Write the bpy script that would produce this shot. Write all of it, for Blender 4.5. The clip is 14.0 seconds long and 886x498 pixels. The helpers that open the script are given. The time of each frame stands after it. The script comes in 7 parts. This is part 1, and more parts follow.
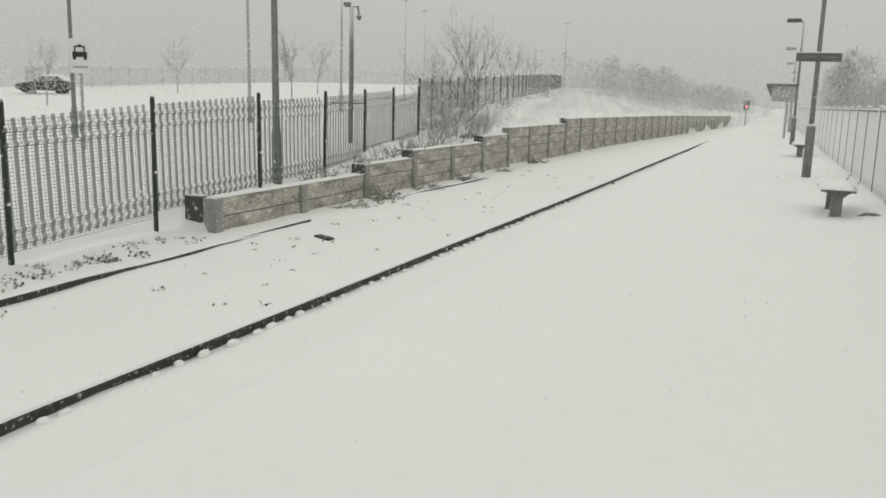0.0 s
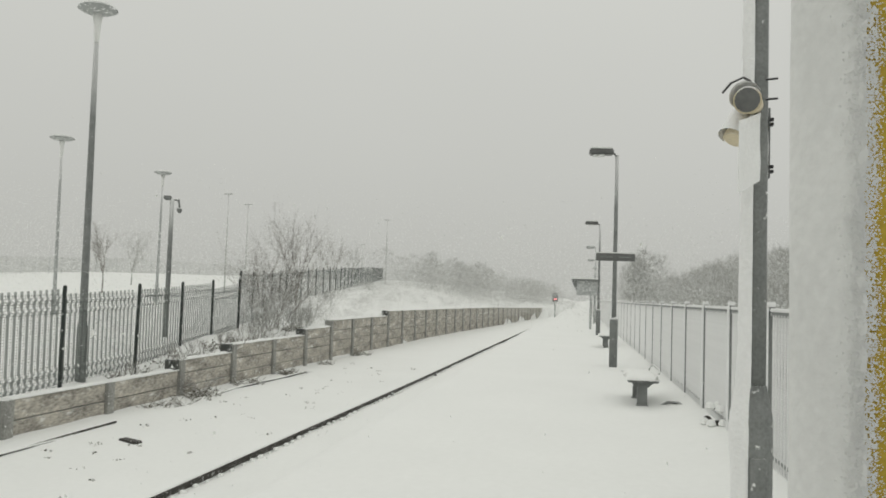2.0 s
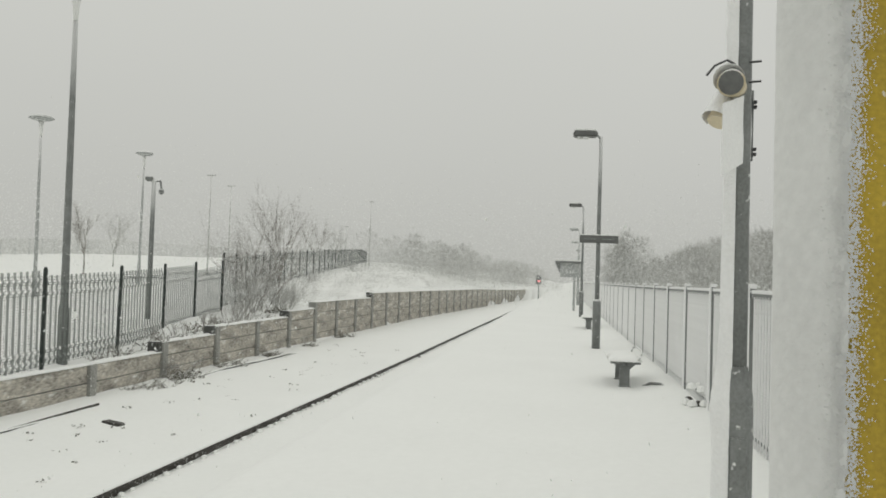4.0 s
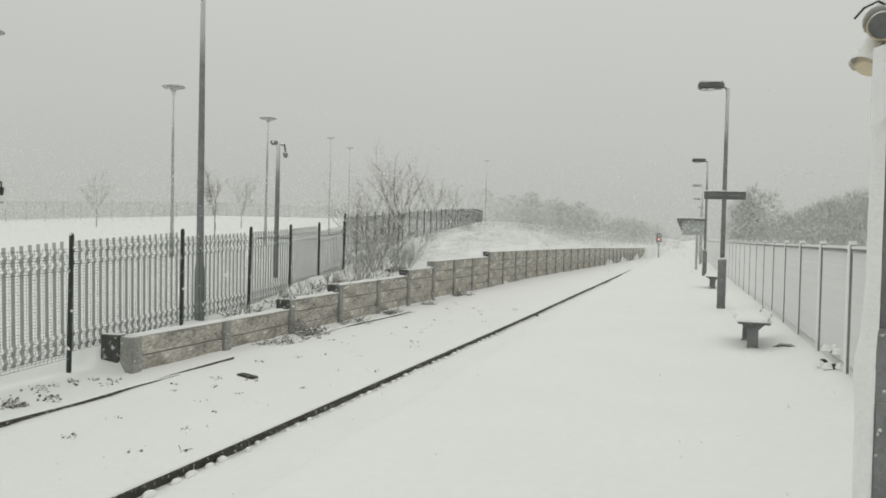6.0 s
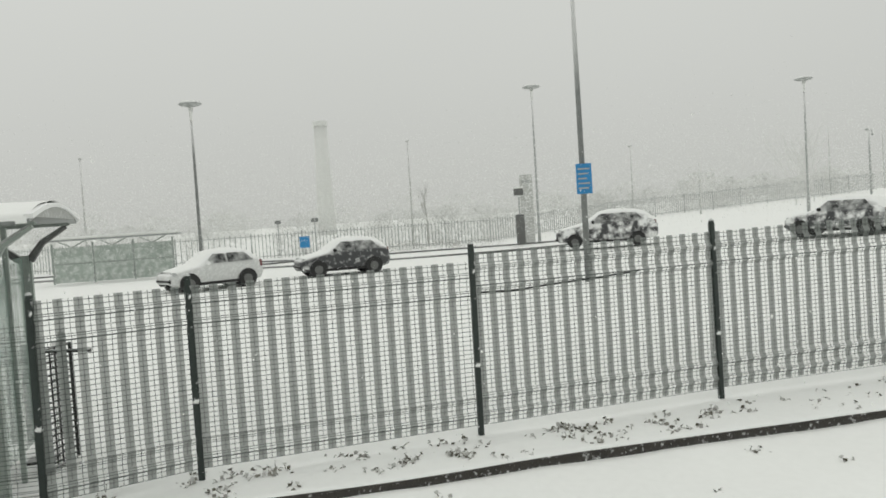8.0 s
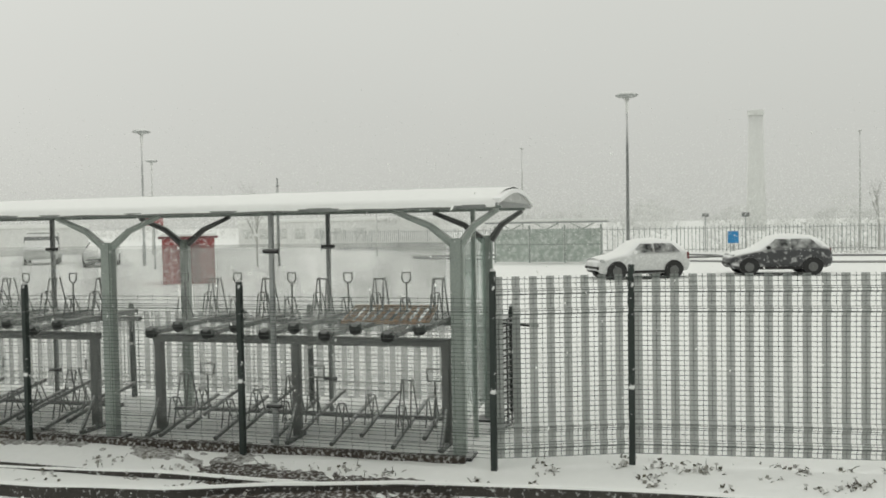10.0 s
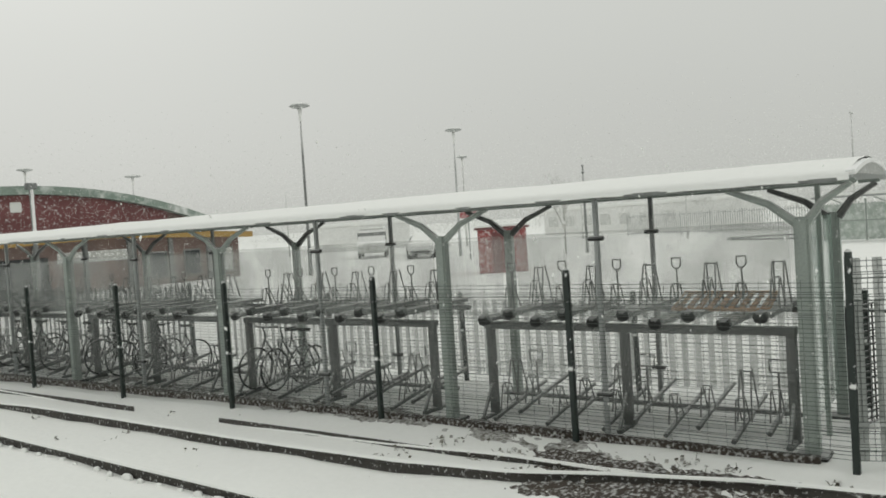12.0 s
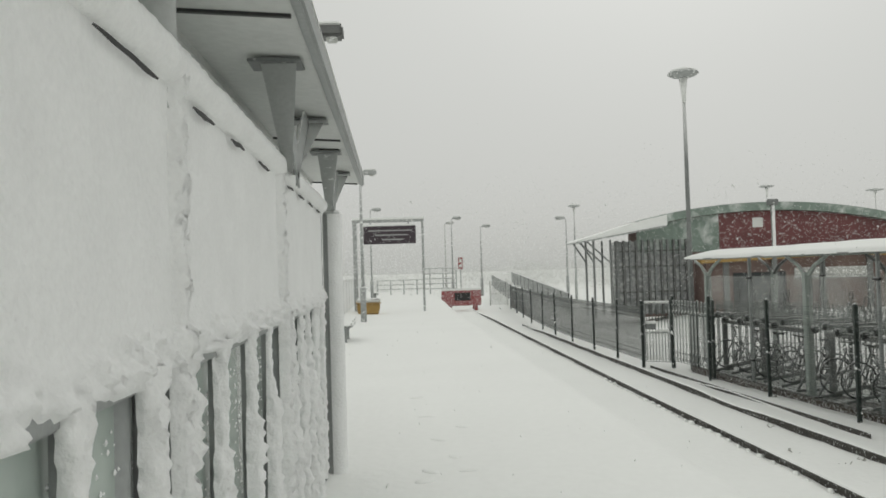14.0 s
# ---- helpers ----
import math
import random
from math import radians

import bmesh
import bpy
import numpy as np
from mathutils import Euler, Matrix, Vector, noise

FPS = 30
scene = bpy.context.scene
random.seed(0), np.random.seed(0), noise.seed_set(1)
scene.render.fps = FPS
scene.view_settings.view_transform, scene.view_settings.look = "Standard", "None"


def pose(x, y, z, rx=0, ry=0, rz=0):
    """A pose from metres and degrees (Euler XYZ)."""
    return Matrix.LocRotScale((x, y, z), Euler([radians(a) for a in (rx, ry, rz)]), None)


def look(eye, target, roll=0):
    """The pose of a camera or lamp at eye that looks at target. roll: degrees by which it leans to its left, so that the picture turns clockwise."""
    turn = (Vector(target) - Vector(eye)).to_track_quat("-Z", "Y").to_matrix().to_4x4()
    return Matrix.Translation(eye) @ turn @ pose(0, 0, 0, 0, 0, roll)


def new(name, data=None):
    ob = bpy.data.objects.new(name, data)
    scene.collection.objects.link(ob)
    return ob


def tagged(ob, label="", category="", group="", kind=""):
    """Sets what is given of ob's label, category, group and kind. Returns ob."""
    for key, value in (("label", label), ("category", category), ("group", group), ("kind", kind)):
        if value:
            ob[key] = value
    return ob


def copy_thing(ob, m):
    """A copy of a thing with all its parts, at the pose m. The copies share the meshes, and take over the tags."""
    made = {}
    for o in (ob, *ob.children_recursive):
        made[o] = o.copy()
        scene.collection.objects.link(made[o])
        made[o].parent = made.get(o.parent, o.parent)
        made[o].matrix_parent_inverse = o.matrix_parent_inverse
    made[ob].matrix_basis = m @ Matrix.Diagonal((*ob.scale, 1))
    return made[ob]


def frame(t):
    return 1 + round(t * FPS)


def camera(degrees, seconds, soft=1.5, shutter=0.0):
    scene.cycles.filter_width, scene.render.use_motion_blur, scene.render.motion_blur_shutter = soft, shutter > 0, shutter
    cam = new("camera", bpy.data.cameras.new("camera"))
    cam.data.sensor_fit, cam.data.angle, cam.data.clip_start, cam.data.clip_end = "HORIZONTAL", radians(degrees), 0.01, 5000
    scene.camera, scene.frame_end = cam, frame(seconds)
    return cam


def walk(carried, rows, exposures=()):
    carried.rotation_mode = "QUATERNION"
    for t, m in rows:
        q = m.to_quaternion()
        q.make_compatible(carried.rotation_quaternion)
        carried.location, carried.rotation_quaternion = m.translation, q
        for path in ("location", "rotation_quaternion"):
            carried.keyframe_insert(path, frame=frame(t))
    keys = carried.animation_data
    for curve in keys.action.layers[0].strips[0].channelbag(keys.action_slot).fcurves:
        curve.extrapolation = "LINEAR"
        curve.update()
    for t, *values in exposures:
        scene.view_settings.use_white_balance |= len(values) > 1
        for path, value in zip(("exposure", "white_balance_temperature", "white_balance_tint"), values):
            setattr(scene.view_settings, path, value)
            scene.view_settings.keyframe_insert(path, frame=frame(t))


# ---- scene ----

# camera and walk
cam = camera(56.6, 14.0, soft=1.7)
walk(cam, [
    (0.0, pose(-0.039, 0.267, 1.641, 79.66, -1.55, 21.47)),
    (0.5, pose(-0.045, 0.284, 1.680, 87.30, -2.04, 15.98)),
    (1.0, pose(-0.057, 0.288, 1.704, 91.50, -1.99, 12.29)),
    (1.5, pose(-0.057, 0.295, 1.714, 93.67, -1.69, 9.61)),
    (2.0, pose(-0.056, 0.289, 1.708, 93.24, -1.86, 9.24)),
    (2.5, pose(-0.052, 0.284, 1.711, 92.94, -1.82, 9.06)),
    (3.0, pose(-0.044, 0.290, 1.701, 92.45, -1.82, 8.74)),
    (5.5, pose(-0.087, 0.281, 1.720, 90.86, -1.82, 7.70)),
    (6.0, pose(-0.110, 0.265, 1.708, 88.93, -1.49, 16.16)),
    (6.5, pose(-0.229, 0.269, 1.697, 87.48, 1.04, 37.43)),
    (7.0, pose(-0.258, 0.287, 1.667, 87.26, 2.39, 52.66)),
    (7.2, pose(-0.271, 0.279, 1.660, 87.27, 2.73, 58.82)),
    (9.3, pose(-0.242, 0.025, 1.682, 88.25, 2.48, 98.39)),
    (9.5, pose(-0.235, 0.004, 1.684, 88.19, 1.83, 100.80)),
    (10.0, pose(-0.213, -0.044, 1.680, 88.25, 1.01, 107.42)),
    (10.5, pose(-0.192, -0.080, 1.683, 88.38, 1.91, 117.37)),
    (11.0, pose(-0.177, -0.140, 1.685, 87.98, 3.41, 124.98)),
    (11.5, pose(-0.212, -0.255, 1.693, 87.89, 3.66, 126.95)),
    (12.0, pose(-0.206, -0.324, 1.700, 88.14, 3.78, 128.24)),
    (12.5, pose(-0.193, -0.383, 1.713, 89.49, 3.76, 142.03)),
    (13.0, pose(-0.201, -0.360, 1.725, 90.29, 3.61, 155.55)),
    (13.5, pose(-0.156, -0.323, 1.720, 91.02, 2.70, 166.46)),
    (14.0, pose(-0.138, -0.324, 1.734, 91.58, 1.70, 176.50)),
], exposures=((0.0, -0.06, 6500, 10), (3.0, -0.05, 6500, 10), (5.5, -0.05, 6470, 10), (6.5, -0.02, 6380, 10), (7.2, 0.03, 6380, 10), (9.5, 0.11, 6500, 9), (11.0, 0.07, 6480, 9), (12.0, 0.01, 6450, 9), (13.0, -0.11, 6430, 10), (14.0, -0.1, 6420, 10)))

# overcast sky: a closed cloud deck, brighter overhead than at the horizon, over a thin clear-sky share
world = bpy.data.worlds.new("overcast")
scene.world = world
world.use_nodes = True
wn, wl = world.node_tree.nodes, world.node_tree.links
wn.clear()
w_out = wn.new("ShaderNodeOutputWorld")
w_bg = wn.new("ShaderNodeBackground")
w_sky = wn.new("ShaderNodeTexSky")
w_sky.sky_type, w_sky.sun_disc = "NISHITA", False
w_sky.sun_elevation, w_sky.sun_rotation = radians(38), radians(200)
w_sky.dust_density, w_sky.air_density = 4.0, 1.0
w_sat = wn.new("ShaderNodeHueSaturation")
w_sat.inputs["Saturation"].default_value = 0.15
w_sat.inputs["Value"].default_value = 0.1
w_tc = wn.new("ShaderNodeTexCoord")
w_sep = wn.new("ShaderNodeSeparateXYZ")
w_ramp = wn.new("ShaderNodeValToRGB")
stops = ((0.0, 0.52), (0.06, 0.55), (0.16, 0.59), (0.36, 0.66), (0.62, 0.74), (1.0, 0.84))
while len(w_ramp.color_ramp.elements) < len(stops):
    w_ramp.color_ramp.elements.new(0.5)
for e, (p, v) in zip(w_ramp.color_ramp.elements, stops):
    e.position, e.color = p, (v * 0.99, v * 1.0, v * 0.935, 1)
w_noise = wn.new("ShaderNodeTexNoise")
w_noise.inputs["Scale"].default_value = 1.6
w_noise.inputs["Detail"].default_value = 3
w_nr = wn.new("ShaderNodeMapRange")
w_nr.inputs["To Min"].default_value, w_nr.inputs["To Max"].default_value = 0.95, 1.05
w_mul = wn.new("ShaderNodeMixRGB")
w_mul.blend_type = "MULTIPLY"
w_mul.inputs["Fac"].default_value = 1
w_mix = wn.new("ShaderNodeMixRGB")
w_mix.inputs["Fac"].default_value = 0.08
wl.new(w_tc.outputs["Generated"], w_sep.inputs[0])
wl.new(w_sep.outputs["Z"], w_ramp.inputs[0])
wl.new(w_tc.outputs["Generated"], w_noise.inputs["Vector"])
wl.new(w_noise.outputs["Fac"], w_nr.inputs["Value"])
wl.new(w_ramp.outputs[0], w_mul.inputs[1])
wl.new(w_nr.outputs[0], w_mul.inputs[2])
wl.new(w_sky.outputs[0], w_sat.inputs["Color"])
wl.new(w_mul.outputs[0], w_mix.inputs[1])
wl.new(w_sat.outputs[0], w_mix.inputs[2])
wl.new(w_mix.outputs[0], w_bg.inputs["Color"])
wl.new(w_bg.outputs[0], w_out.inputs[0])
w_bg.inputs["Strength"].default_value = 1.0
sun_data = bpy.data.lights.new("sun", "SUN")
sun_data.energy, sun_data.angle, sun_data.color = 0.25, radians(60), (1, 0.98, 0.93)
sun = new("sun", sun_data)
sun.matrix_world = look((0, 0, 30), (9, -12, 0))


# materials
def mat(name, col, rough=0.6, var=0.15, scale=3.0, fine=40.0, bump=0.15, metal=0.0, snow=0.0, patches=0.0, dist=0.01, alpha=1.0, soft=0.05, stretch=1.0):
    """A surface with grain and stains at two scales; snow: how fully its upward faces are snowed; patches: share of clinging snow."""
    m = bpy.data.materials.new(name)
    m.use_nodes = True
    n, l = m.node_tree.nodes, m.node_tree.links
    bsdf = n["Principled BSDF"]
    tc = n.new("ShaderNodeTexCoord")
    a, b = n.new("ShaderNodeTexNoise"), n.new("ShaderNodeTexNoise")
    a.inputs["Scale"].default_value, b.inputs["Scale"].default_value = scale, fine
    a.inputs["Detail"].default_value = b.inputs["Detail"].default_value = 4
    mp = n.new("ShaderNodeMapping")
    mp.inputs["Scale"].default_value = (1, stretch, 1)
    l.new(tc.outputs["Object"], mp.inputs["Vector"])
    l.new(mp.outputs[0], a.inputs["Vector"])
    l.new(mp.outputs[0], b.inputs["Vector"])
    add = n.new("ShaderNodeMath")
    add.operation = "ADD"
    l.new(a.outputs["Fac"], add.inputs[0])
    l.new(b.outputs["Fac"], add.inputs[1])
    mr = n.new("ShaderNodeMapRange")
    mr.inputs["From Min"].default_value, mr.inputs["From Max"].default_value = 0.6, 1.4
    mr.inputs["To Min"].default_value, mr.inputs["To Max"].default_value = 1 - var, 1 + var
    l.new(add.outputs[0], mr.inputs["Value"])
    mul = n.new("ShaderNodeMixRGB")
    mul.blend_type = "MULTIPLY"
    mul.inputs["Fac"].default_value = 1
    mul.inputs[1].default_value = (*col, 1)
    l.new(mr.outputs[0], mul.inputs[2])
    colour = mul.outputs[0]
    if snow > 0 or patches > 0:
        mask = None
        if snow > 0:
            geo, sep = n.new("ShaderNodeNewGeometry"), n.new("ShaderNodeSeparateXYZ")
            l.new(geo.outputs["Normal"], sep.inputs[0])
            up = n.new("ShaderNodeMapRange")
            up.inputs["From Min"].default_value, up.inputs["From Max"].default_value = 0.25, 0.7
            up.inputs["To Max"].default_value = snow
            l.new(sep.outputs["Z"], up.inputs["Value"])
            mask = up.outputs[0]
        if patches > 0:
            c = n.new("ShaderNodeTexNoise")
            c.inputs["Scale"].default_value = fine * 0.35
            c.inputs["Detail"].default_value = 5
            l.new(mp.outputs[0], c.inputs["Vector"])
            pr = n.new("ShaderNodeMapRange")
            edge = 0.72 - 0.44 * patches
            pr.inputs["From Min"].default_value, pr.inputs["From Max"].default_value = edge - soft * 0.6, edge + soft
            l.new(c.outputs["Fac"], pr.inputs["Value"])
            if mask:
                mx = n.new("ShaderNodeMath")
                mx.operation = "MAXIMUM"
                l.new(mask, mx.inputs[0])
                l.new(pr.outputs[0], mx.inputs[1])
                mask = mx.outputs[0]
            else:
                mask = pr.outputs[0]
        mix = n.new("ShaderNodeMixRGB")
        mix.inputs[2].default_value = (0.86, 0.87, 0.86, 1)
        l.new(mask, mix.inputs["Fac"])
        l.new(colour, mix.inputs[1])
        colour = mix.outputs[0]
    l.new(colour, bsdf.inputs["Base Color"])
    bsdf.inputs["Roughness"].default_value = rough
    bsdf.inputs["Metallic"].default_value = metal
    if alpha < 1:
        bsdf.inputs["Alpha"].default_value = alpha
    bp = n.new("ShaderNodeBump")
    bp.inputs["Strength"].default_value, bp.inputs["Distance"].default_value = bump, dist
    l.new(add.outputs[0], bp.inputs["Height"])
    l.new(bp.outputs[0], bsdf.inputs["Normal"])
    return m


def glass_mat(name, tint, rough, share):
    """Misted toughened glass: part clear, part a wet grey film."""
    m = bpy.data.materials.new(name)
    m.use_nodes = True
    n, l = m.node_tree.nodes, m.node_tree.links
    bsdf = n["Principled BSDF"]
    bsdf.inputs["Base Color"].default_value = (*tint, 1)
    bsdf.inputs["Roughness"].default_value = rough
    tr, mix = n.new("ShaderNodeBsdfTransparent"), n.new("ShaderNodeMixShader")
    tc, no, mr = n.new("ShaderNodeTexCoord"), n.new("ShaderNodeTexNoise"), n.new("ShaderNodeMapRange")
    no.inputs["Scale"].default_value = 1.1
    no.inputs["Detail"].default_value = 6
    mr.inputs["From Min"].default_value, mr.inputs["From Max"].default_value = 0.35, 0.65
    mr.inputs["To Min"].default_value, mr.inputs["To Max"].default_value = share * 0.5, share * 1.5
    l.new(tc.outputs["Object"], no.inputs["Vector"])
    l.new(no.outputs["Fac"], mr.inputs["Value"])
    l.new(mr.outputs[0], mix.inputs[0])
    l.new(tr.outputs[0], mix.inputs[1])
    l.new(bsdf.outputs[0], mix.inputs[2])
    l.new(mix.outputs[0], n["Material Output"].inputs["Surface"])
    return m


SNOW = mat("snow", (0.87, 0.88, 0.86), 0.95, 0.025, 0.5, 9.0, 0.35, dist=0.03)
SNOW_CRUST = mat("clinging_snow", (0.88, 0.885, 0.88), 0.9, 0.05, 5.0, 55.0, 0.75, dist=0.010)
RAIL = mat("rusty_rail", (0.05, 0.046, 0.04), 0.7, 0.45, 5.0, 60.0, 0.5, patches=0.16, soft=0.1)
GREEN_POST = mat("dark_green_post", (0.024, 0.034, 0.030), 0.5, 0.3, 4.0, 30.0, 0.2, snow=0.9, patches=0.16)
WIRE_DARK = mat("dark_green_wire", (0.10, 0.118, 0.108), 0.55, 0.3, 6.0, 60.0, 0.1, snow=0.3)
WIRE = mat("green_grey_wire", (0.075, 0.09, 0.082), 0.55, 0.3, 6.0, 60.0, 0.1, snow=0.35)
SLAT = mat("grey_fence_strip", (0.30, 0.32, 0.305), 0.7, 0.12, 4.0, 50.0, 0.2, alpha=0.78)
DARK_STRIP = mat("dark_fence_strip", (0.13, 0.14, 0.134), 0.7, 0.25, 4.0, 50.0, 0.2, patches=0.2, alpha=0.68, soft=0.15)
SNOWED_STRIP = mat("snow_caked_strip", (0.30, 0.32, 0.305), 0.8, 0.15, 3.0, 30.0, 0.3, patches=0.5, soft=0.2)
PALE_STRIP = mat("pale_fence_strip", (0.66, 0.675, 0.66), 0.7, 0.1, 4.0, 50.0, 0.2, alpha=0.5)
CABINET = mat("pale_grey_cabinet", (0.40, 0.41, 0.395), 0.6, 0.15, 3.0, 60.0, 0.2, snow=0.9, patches=0.16, soft=0.2)
GLASS_STATION = mat("misted_station_glass", (0.25, 0.26, 0.255), 0.25, 0.3, 0.9, 14.0, 0.05, patches=0.2, soft=0.3)
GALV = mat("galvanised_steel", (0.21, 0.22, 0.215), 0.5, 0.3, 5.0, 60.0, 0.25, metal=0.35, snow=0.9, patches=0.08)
# Base colours lightened to put snowfall haze on far steel; patches are clinging snow.
GALV_PALE = mat("rimed_hazed_steel", (0.36, 0.375, 0.37), 0.6, 0.2, 5.0, 40.0, 0.2, snow=0.9, patches=0.3)
GALV_FAINT = mat("snowed_hazed_steel", (0.47, 0.48, 0.46), 0.7, 0.12, 5.0, 40.0, 0.2, snow=0.9, patches=0.4)
CONCRETE = mat("stained_concrete", (0.41, 0.385, 0.34), 0.9, 0.75, 4.0, 26.0, 0.8, snow=0.95, patches=0.2, soft=0.12, stretch=0.3)
CONCRETE_DARK = mat("wet_concrete_post", (0.31, 0.31, 0.29), 0.85, 0.4, 2.0, 25.0, 0.5, snow=0.95, patches=0.12)
WET_TIMBER = mat("wet_dark_post", (0.075, 0.078, 0.072), 0.75, 0.4, 3.0, 30.0, 0.5, snow=0.95, patches=0.14, soft=0.12)
SHELTER_GREEN = mat("sage_green_steel", (0.32, 0.36, 0.332), 0.5, 0.2, 3.0, 40.0, 0.2, snow=0.9, patches=0.1)
SHELTER_PALE = mat("pale_frosted_steel", (0.50, 0.515, 0.505), 0.5, 0.12, 3.0, 40.0, 0.2, snow=0.9, patches=0.1)
SHELTER_GREY = mat("grey_shelter_steel", (0.33, 0.345, 0.34), 0.5, 0.15, 3.0, 40.0, 0.2, snow=0.9)
SOFFIT = mat("pale_grey_soffit", (0.60, 0.61, 0.595), 0.55, 0.12, 1.5, 20.0, 0.15)
BLACK = mat("black_rubber", (0.02, 0.02, 0.02), 0.7, 0.3, 4.0, 30.0, 0.2, snow=0.5)
RACK = mat("dull_rack_steel", (0.145, 0.149, 0.144), 0.5, 0.3, 4.0, 30.0, 0.2, metal=0.4, snow=0.5)
GLASS = glass_mat("misted_glass", (0.78, 0.80, 0.775), 0.3, 0.15)
GLASS_CLEAR = glass_mat("clear_wet_glass", (0.75, 0.77, 0.75), 0.2, 0.05)
GLASS_MIST = glass_mat("snow_misted_glass", (0.60, 0.62, 0.60), 0.3, 0.17)
GLASS_SHELTER = glass_mat("snow_misted_green_glass", (0.52, 0.59, 0.545), 0.15, 0.64)
GLASS_GREEN = glass_mat("green_tinted_glass", (0.36, 0.46, 0.41), 0.12, 0.45)
GLASS_DARK = mat("dark_window_glass", (0.035, 0.04, 0.042), 0.08, 0.3, 2.0, 20.0, 0.02, snow=0.6)
YELLOW = mat("yellow_paint", (0.55, 0.37, 0.03), 0.55, 0.2, 4.0, 40.0, 0.3)
YELLOW_FROST = mat("frost_flecked_yellow", (0.50, 0.35, 0.035), 0.6, 0.25, 9.0, 220.0, 0.5, patches=0.04, dist=0.004)
CREAM = mat("cream_plastic", (0.62, 0.54, 0.38), 0.5, 0.12, 6.0, 50.0, 0.1, snow=0.9)
RED = mat("red_paint", (0.30, 0.07, 0.07), 0.6, 0.25, 2.0, 26.0, 0.2, snow=0.9, patches=0.28, soft=0.2)
MAROON = mat("dark_red_cladding", (0.17, 0.06, 0.06), 0.6, 0.3, 1.0, 24.0, 0.2, snow=0.9, patches=0.12, soft=0.16)
BRICK = mat("red_brick", (0.19, 0.135, 0.12), 0.85, 0.3, 1.2, 14.0, 0.5, snow=0.9)
PATINA = mat("green_patina_fascia", (0.22, 0.28, 0.24), 0.6, 0.25, 0.8, 5.0, 0.2, snow=0.7, patches=0.26, soft=0.2)
ORANGE = mat("orange_fascia", (0.38, 0.245, 0.075), 0.6, 0.2, 1.0, 14.0, 0.2, snow=0.5)
BLUE = mat("blue_sign", (0.03, 0.24, 0.52), 0.5, 0.15, 3.0, 20.0, 0.1)
WHITE = mat("white_sign", (0.78, 0.79, 0.77), 0.5, 0.06, 4.0, 30.0, 0.1)
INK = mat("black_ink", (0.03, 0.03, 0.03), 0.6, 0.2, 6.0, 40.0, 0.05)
GREY_BAR = mat("grey_print", (0.4, 0.41, 0.4), 0.6, 0.1, 6.0, 40.0, 0.05)
SOIL_DARK = mat("wet_brown_soil", (0.062, 0.05, 0.04), 0.85, 0.5, 2.5, 60.0, 0.9, patches=0.3, dist=0.02, soft=0.16)
SOIL = mat("wet_soil", (0.10, 0.088, 0.068), 0.9, 0.5, 2.5, 50.0, 0.8, patches=0.48, dist=0.02, soft=0.32)
TWIG = mat("frosted_twig", (0.26, 0.245, 0.225), 0.9, 0.35, 2.0, 20.0, 0.3, snow=0.75, patches=0.35)
# Snow-laden twigs, their base also lightened for haze on farther trees.
TWIG_PALE = mat("snowy_hazed_twig", (0.40, 0.40, 0.38), 0.9, 0.3, 0.35, 6.0, 0.3, snow=0.8, patches=0.35)
# Near-white base imitates snowfall haze over far woods and walls.
TWIG_FAINT = mat("snowfall_haze_tone", (0.74, 0.745, 0.73), 0.95, 0.1, 0.1, 2.0, 0.1, snow=0.9)
WEED = mat("dead_weed", (0.13, 0.12, 0.09), 0.9, 0.5, 8.0, 40.0, 0.3, snow=0.5)
LED = mat("dark_led_panel", (0.05, 0.035, 0.045), 0.35, 0.4, 6.0, 40.0, 0.2, patches=0.05)
CARDARK = mat("dark_car_paint", (0.055, 0.057, 0.06), 0.4, 0.25, 3.0, 13.0, 0.05, snow=1.0, patches=0.24, soft=0.14)
CAR_SNOWED = mat("snow_plastered_dark_paint", (0.055, 0.057, 0.06), 0.45, 0.25, 3.0, 9.0, 0.05, snow=1.0, patches=0.5, soft=0.12)
CAR_GLASS = mat("snowed_car_window", (0.07, 0.075, 0.075), 0.2, 0.2, 3.0, 9.0, 0.05, patches=0.62, soft=0.2)
# Snow copy with a darker base, for the shade on the yellow post.
SHADED_SNOW = mat("shaded_thin_snow", (0.76, 0.765, 0.75), 0.9, 0.08, 5.0, 90.0, 0.4, dist=0.006)
TRAY = mat("orange_plastic", (0.42, 0.22, 0.09), 0.55, 0.25, 4.0, 40.0, 0.15)
CARSILVER = mat("silver_car_paint", (0.60, 0.61, 0.60), 0.4, 0.12, 3.0, 40.0, 0.05, snow=1.0, patches=0.25, soft=0.25)
# Masonry colour raised towards the sky tone, as haze over the far chimney.
FAR_HAZE = mat("hazed_far_masonry", (0.71, 0.72, 0.70), 0.9, 0.05, 0.2, 2.0, 0.1)
FARWALL = mat("pale_rendered_wall", (0.52, 0.53, 0.50), 0.85, 0.08, 0.3, 4.0, 0.2, snow=0.9)
GREENPANEL = mat("green_mesh_panel", (0.38, 0.435, 0.395), 0.5, 0.25, 0.9, 12.0, 0.2, patches=0.22, soft=0.3)
lamp_red = bpy.data.materials.new("signal_lamp_lit")
lamp_red.use_nodes = True
lamp_red.node_tree.nodes["Principled BSDF"].inputs["Base Color"].default_value = (0.8, 0.1, 0.1, 1)
lamp_red.node_tree.nodes["Principled BSDF"].inputs["Emission Color"].default_value = (1.0, 0.25, 0.25, 1)
lamp_red.node_tree.nodes["Principled BSDF"].inputs["Emission Strength"].default_value = 3.0


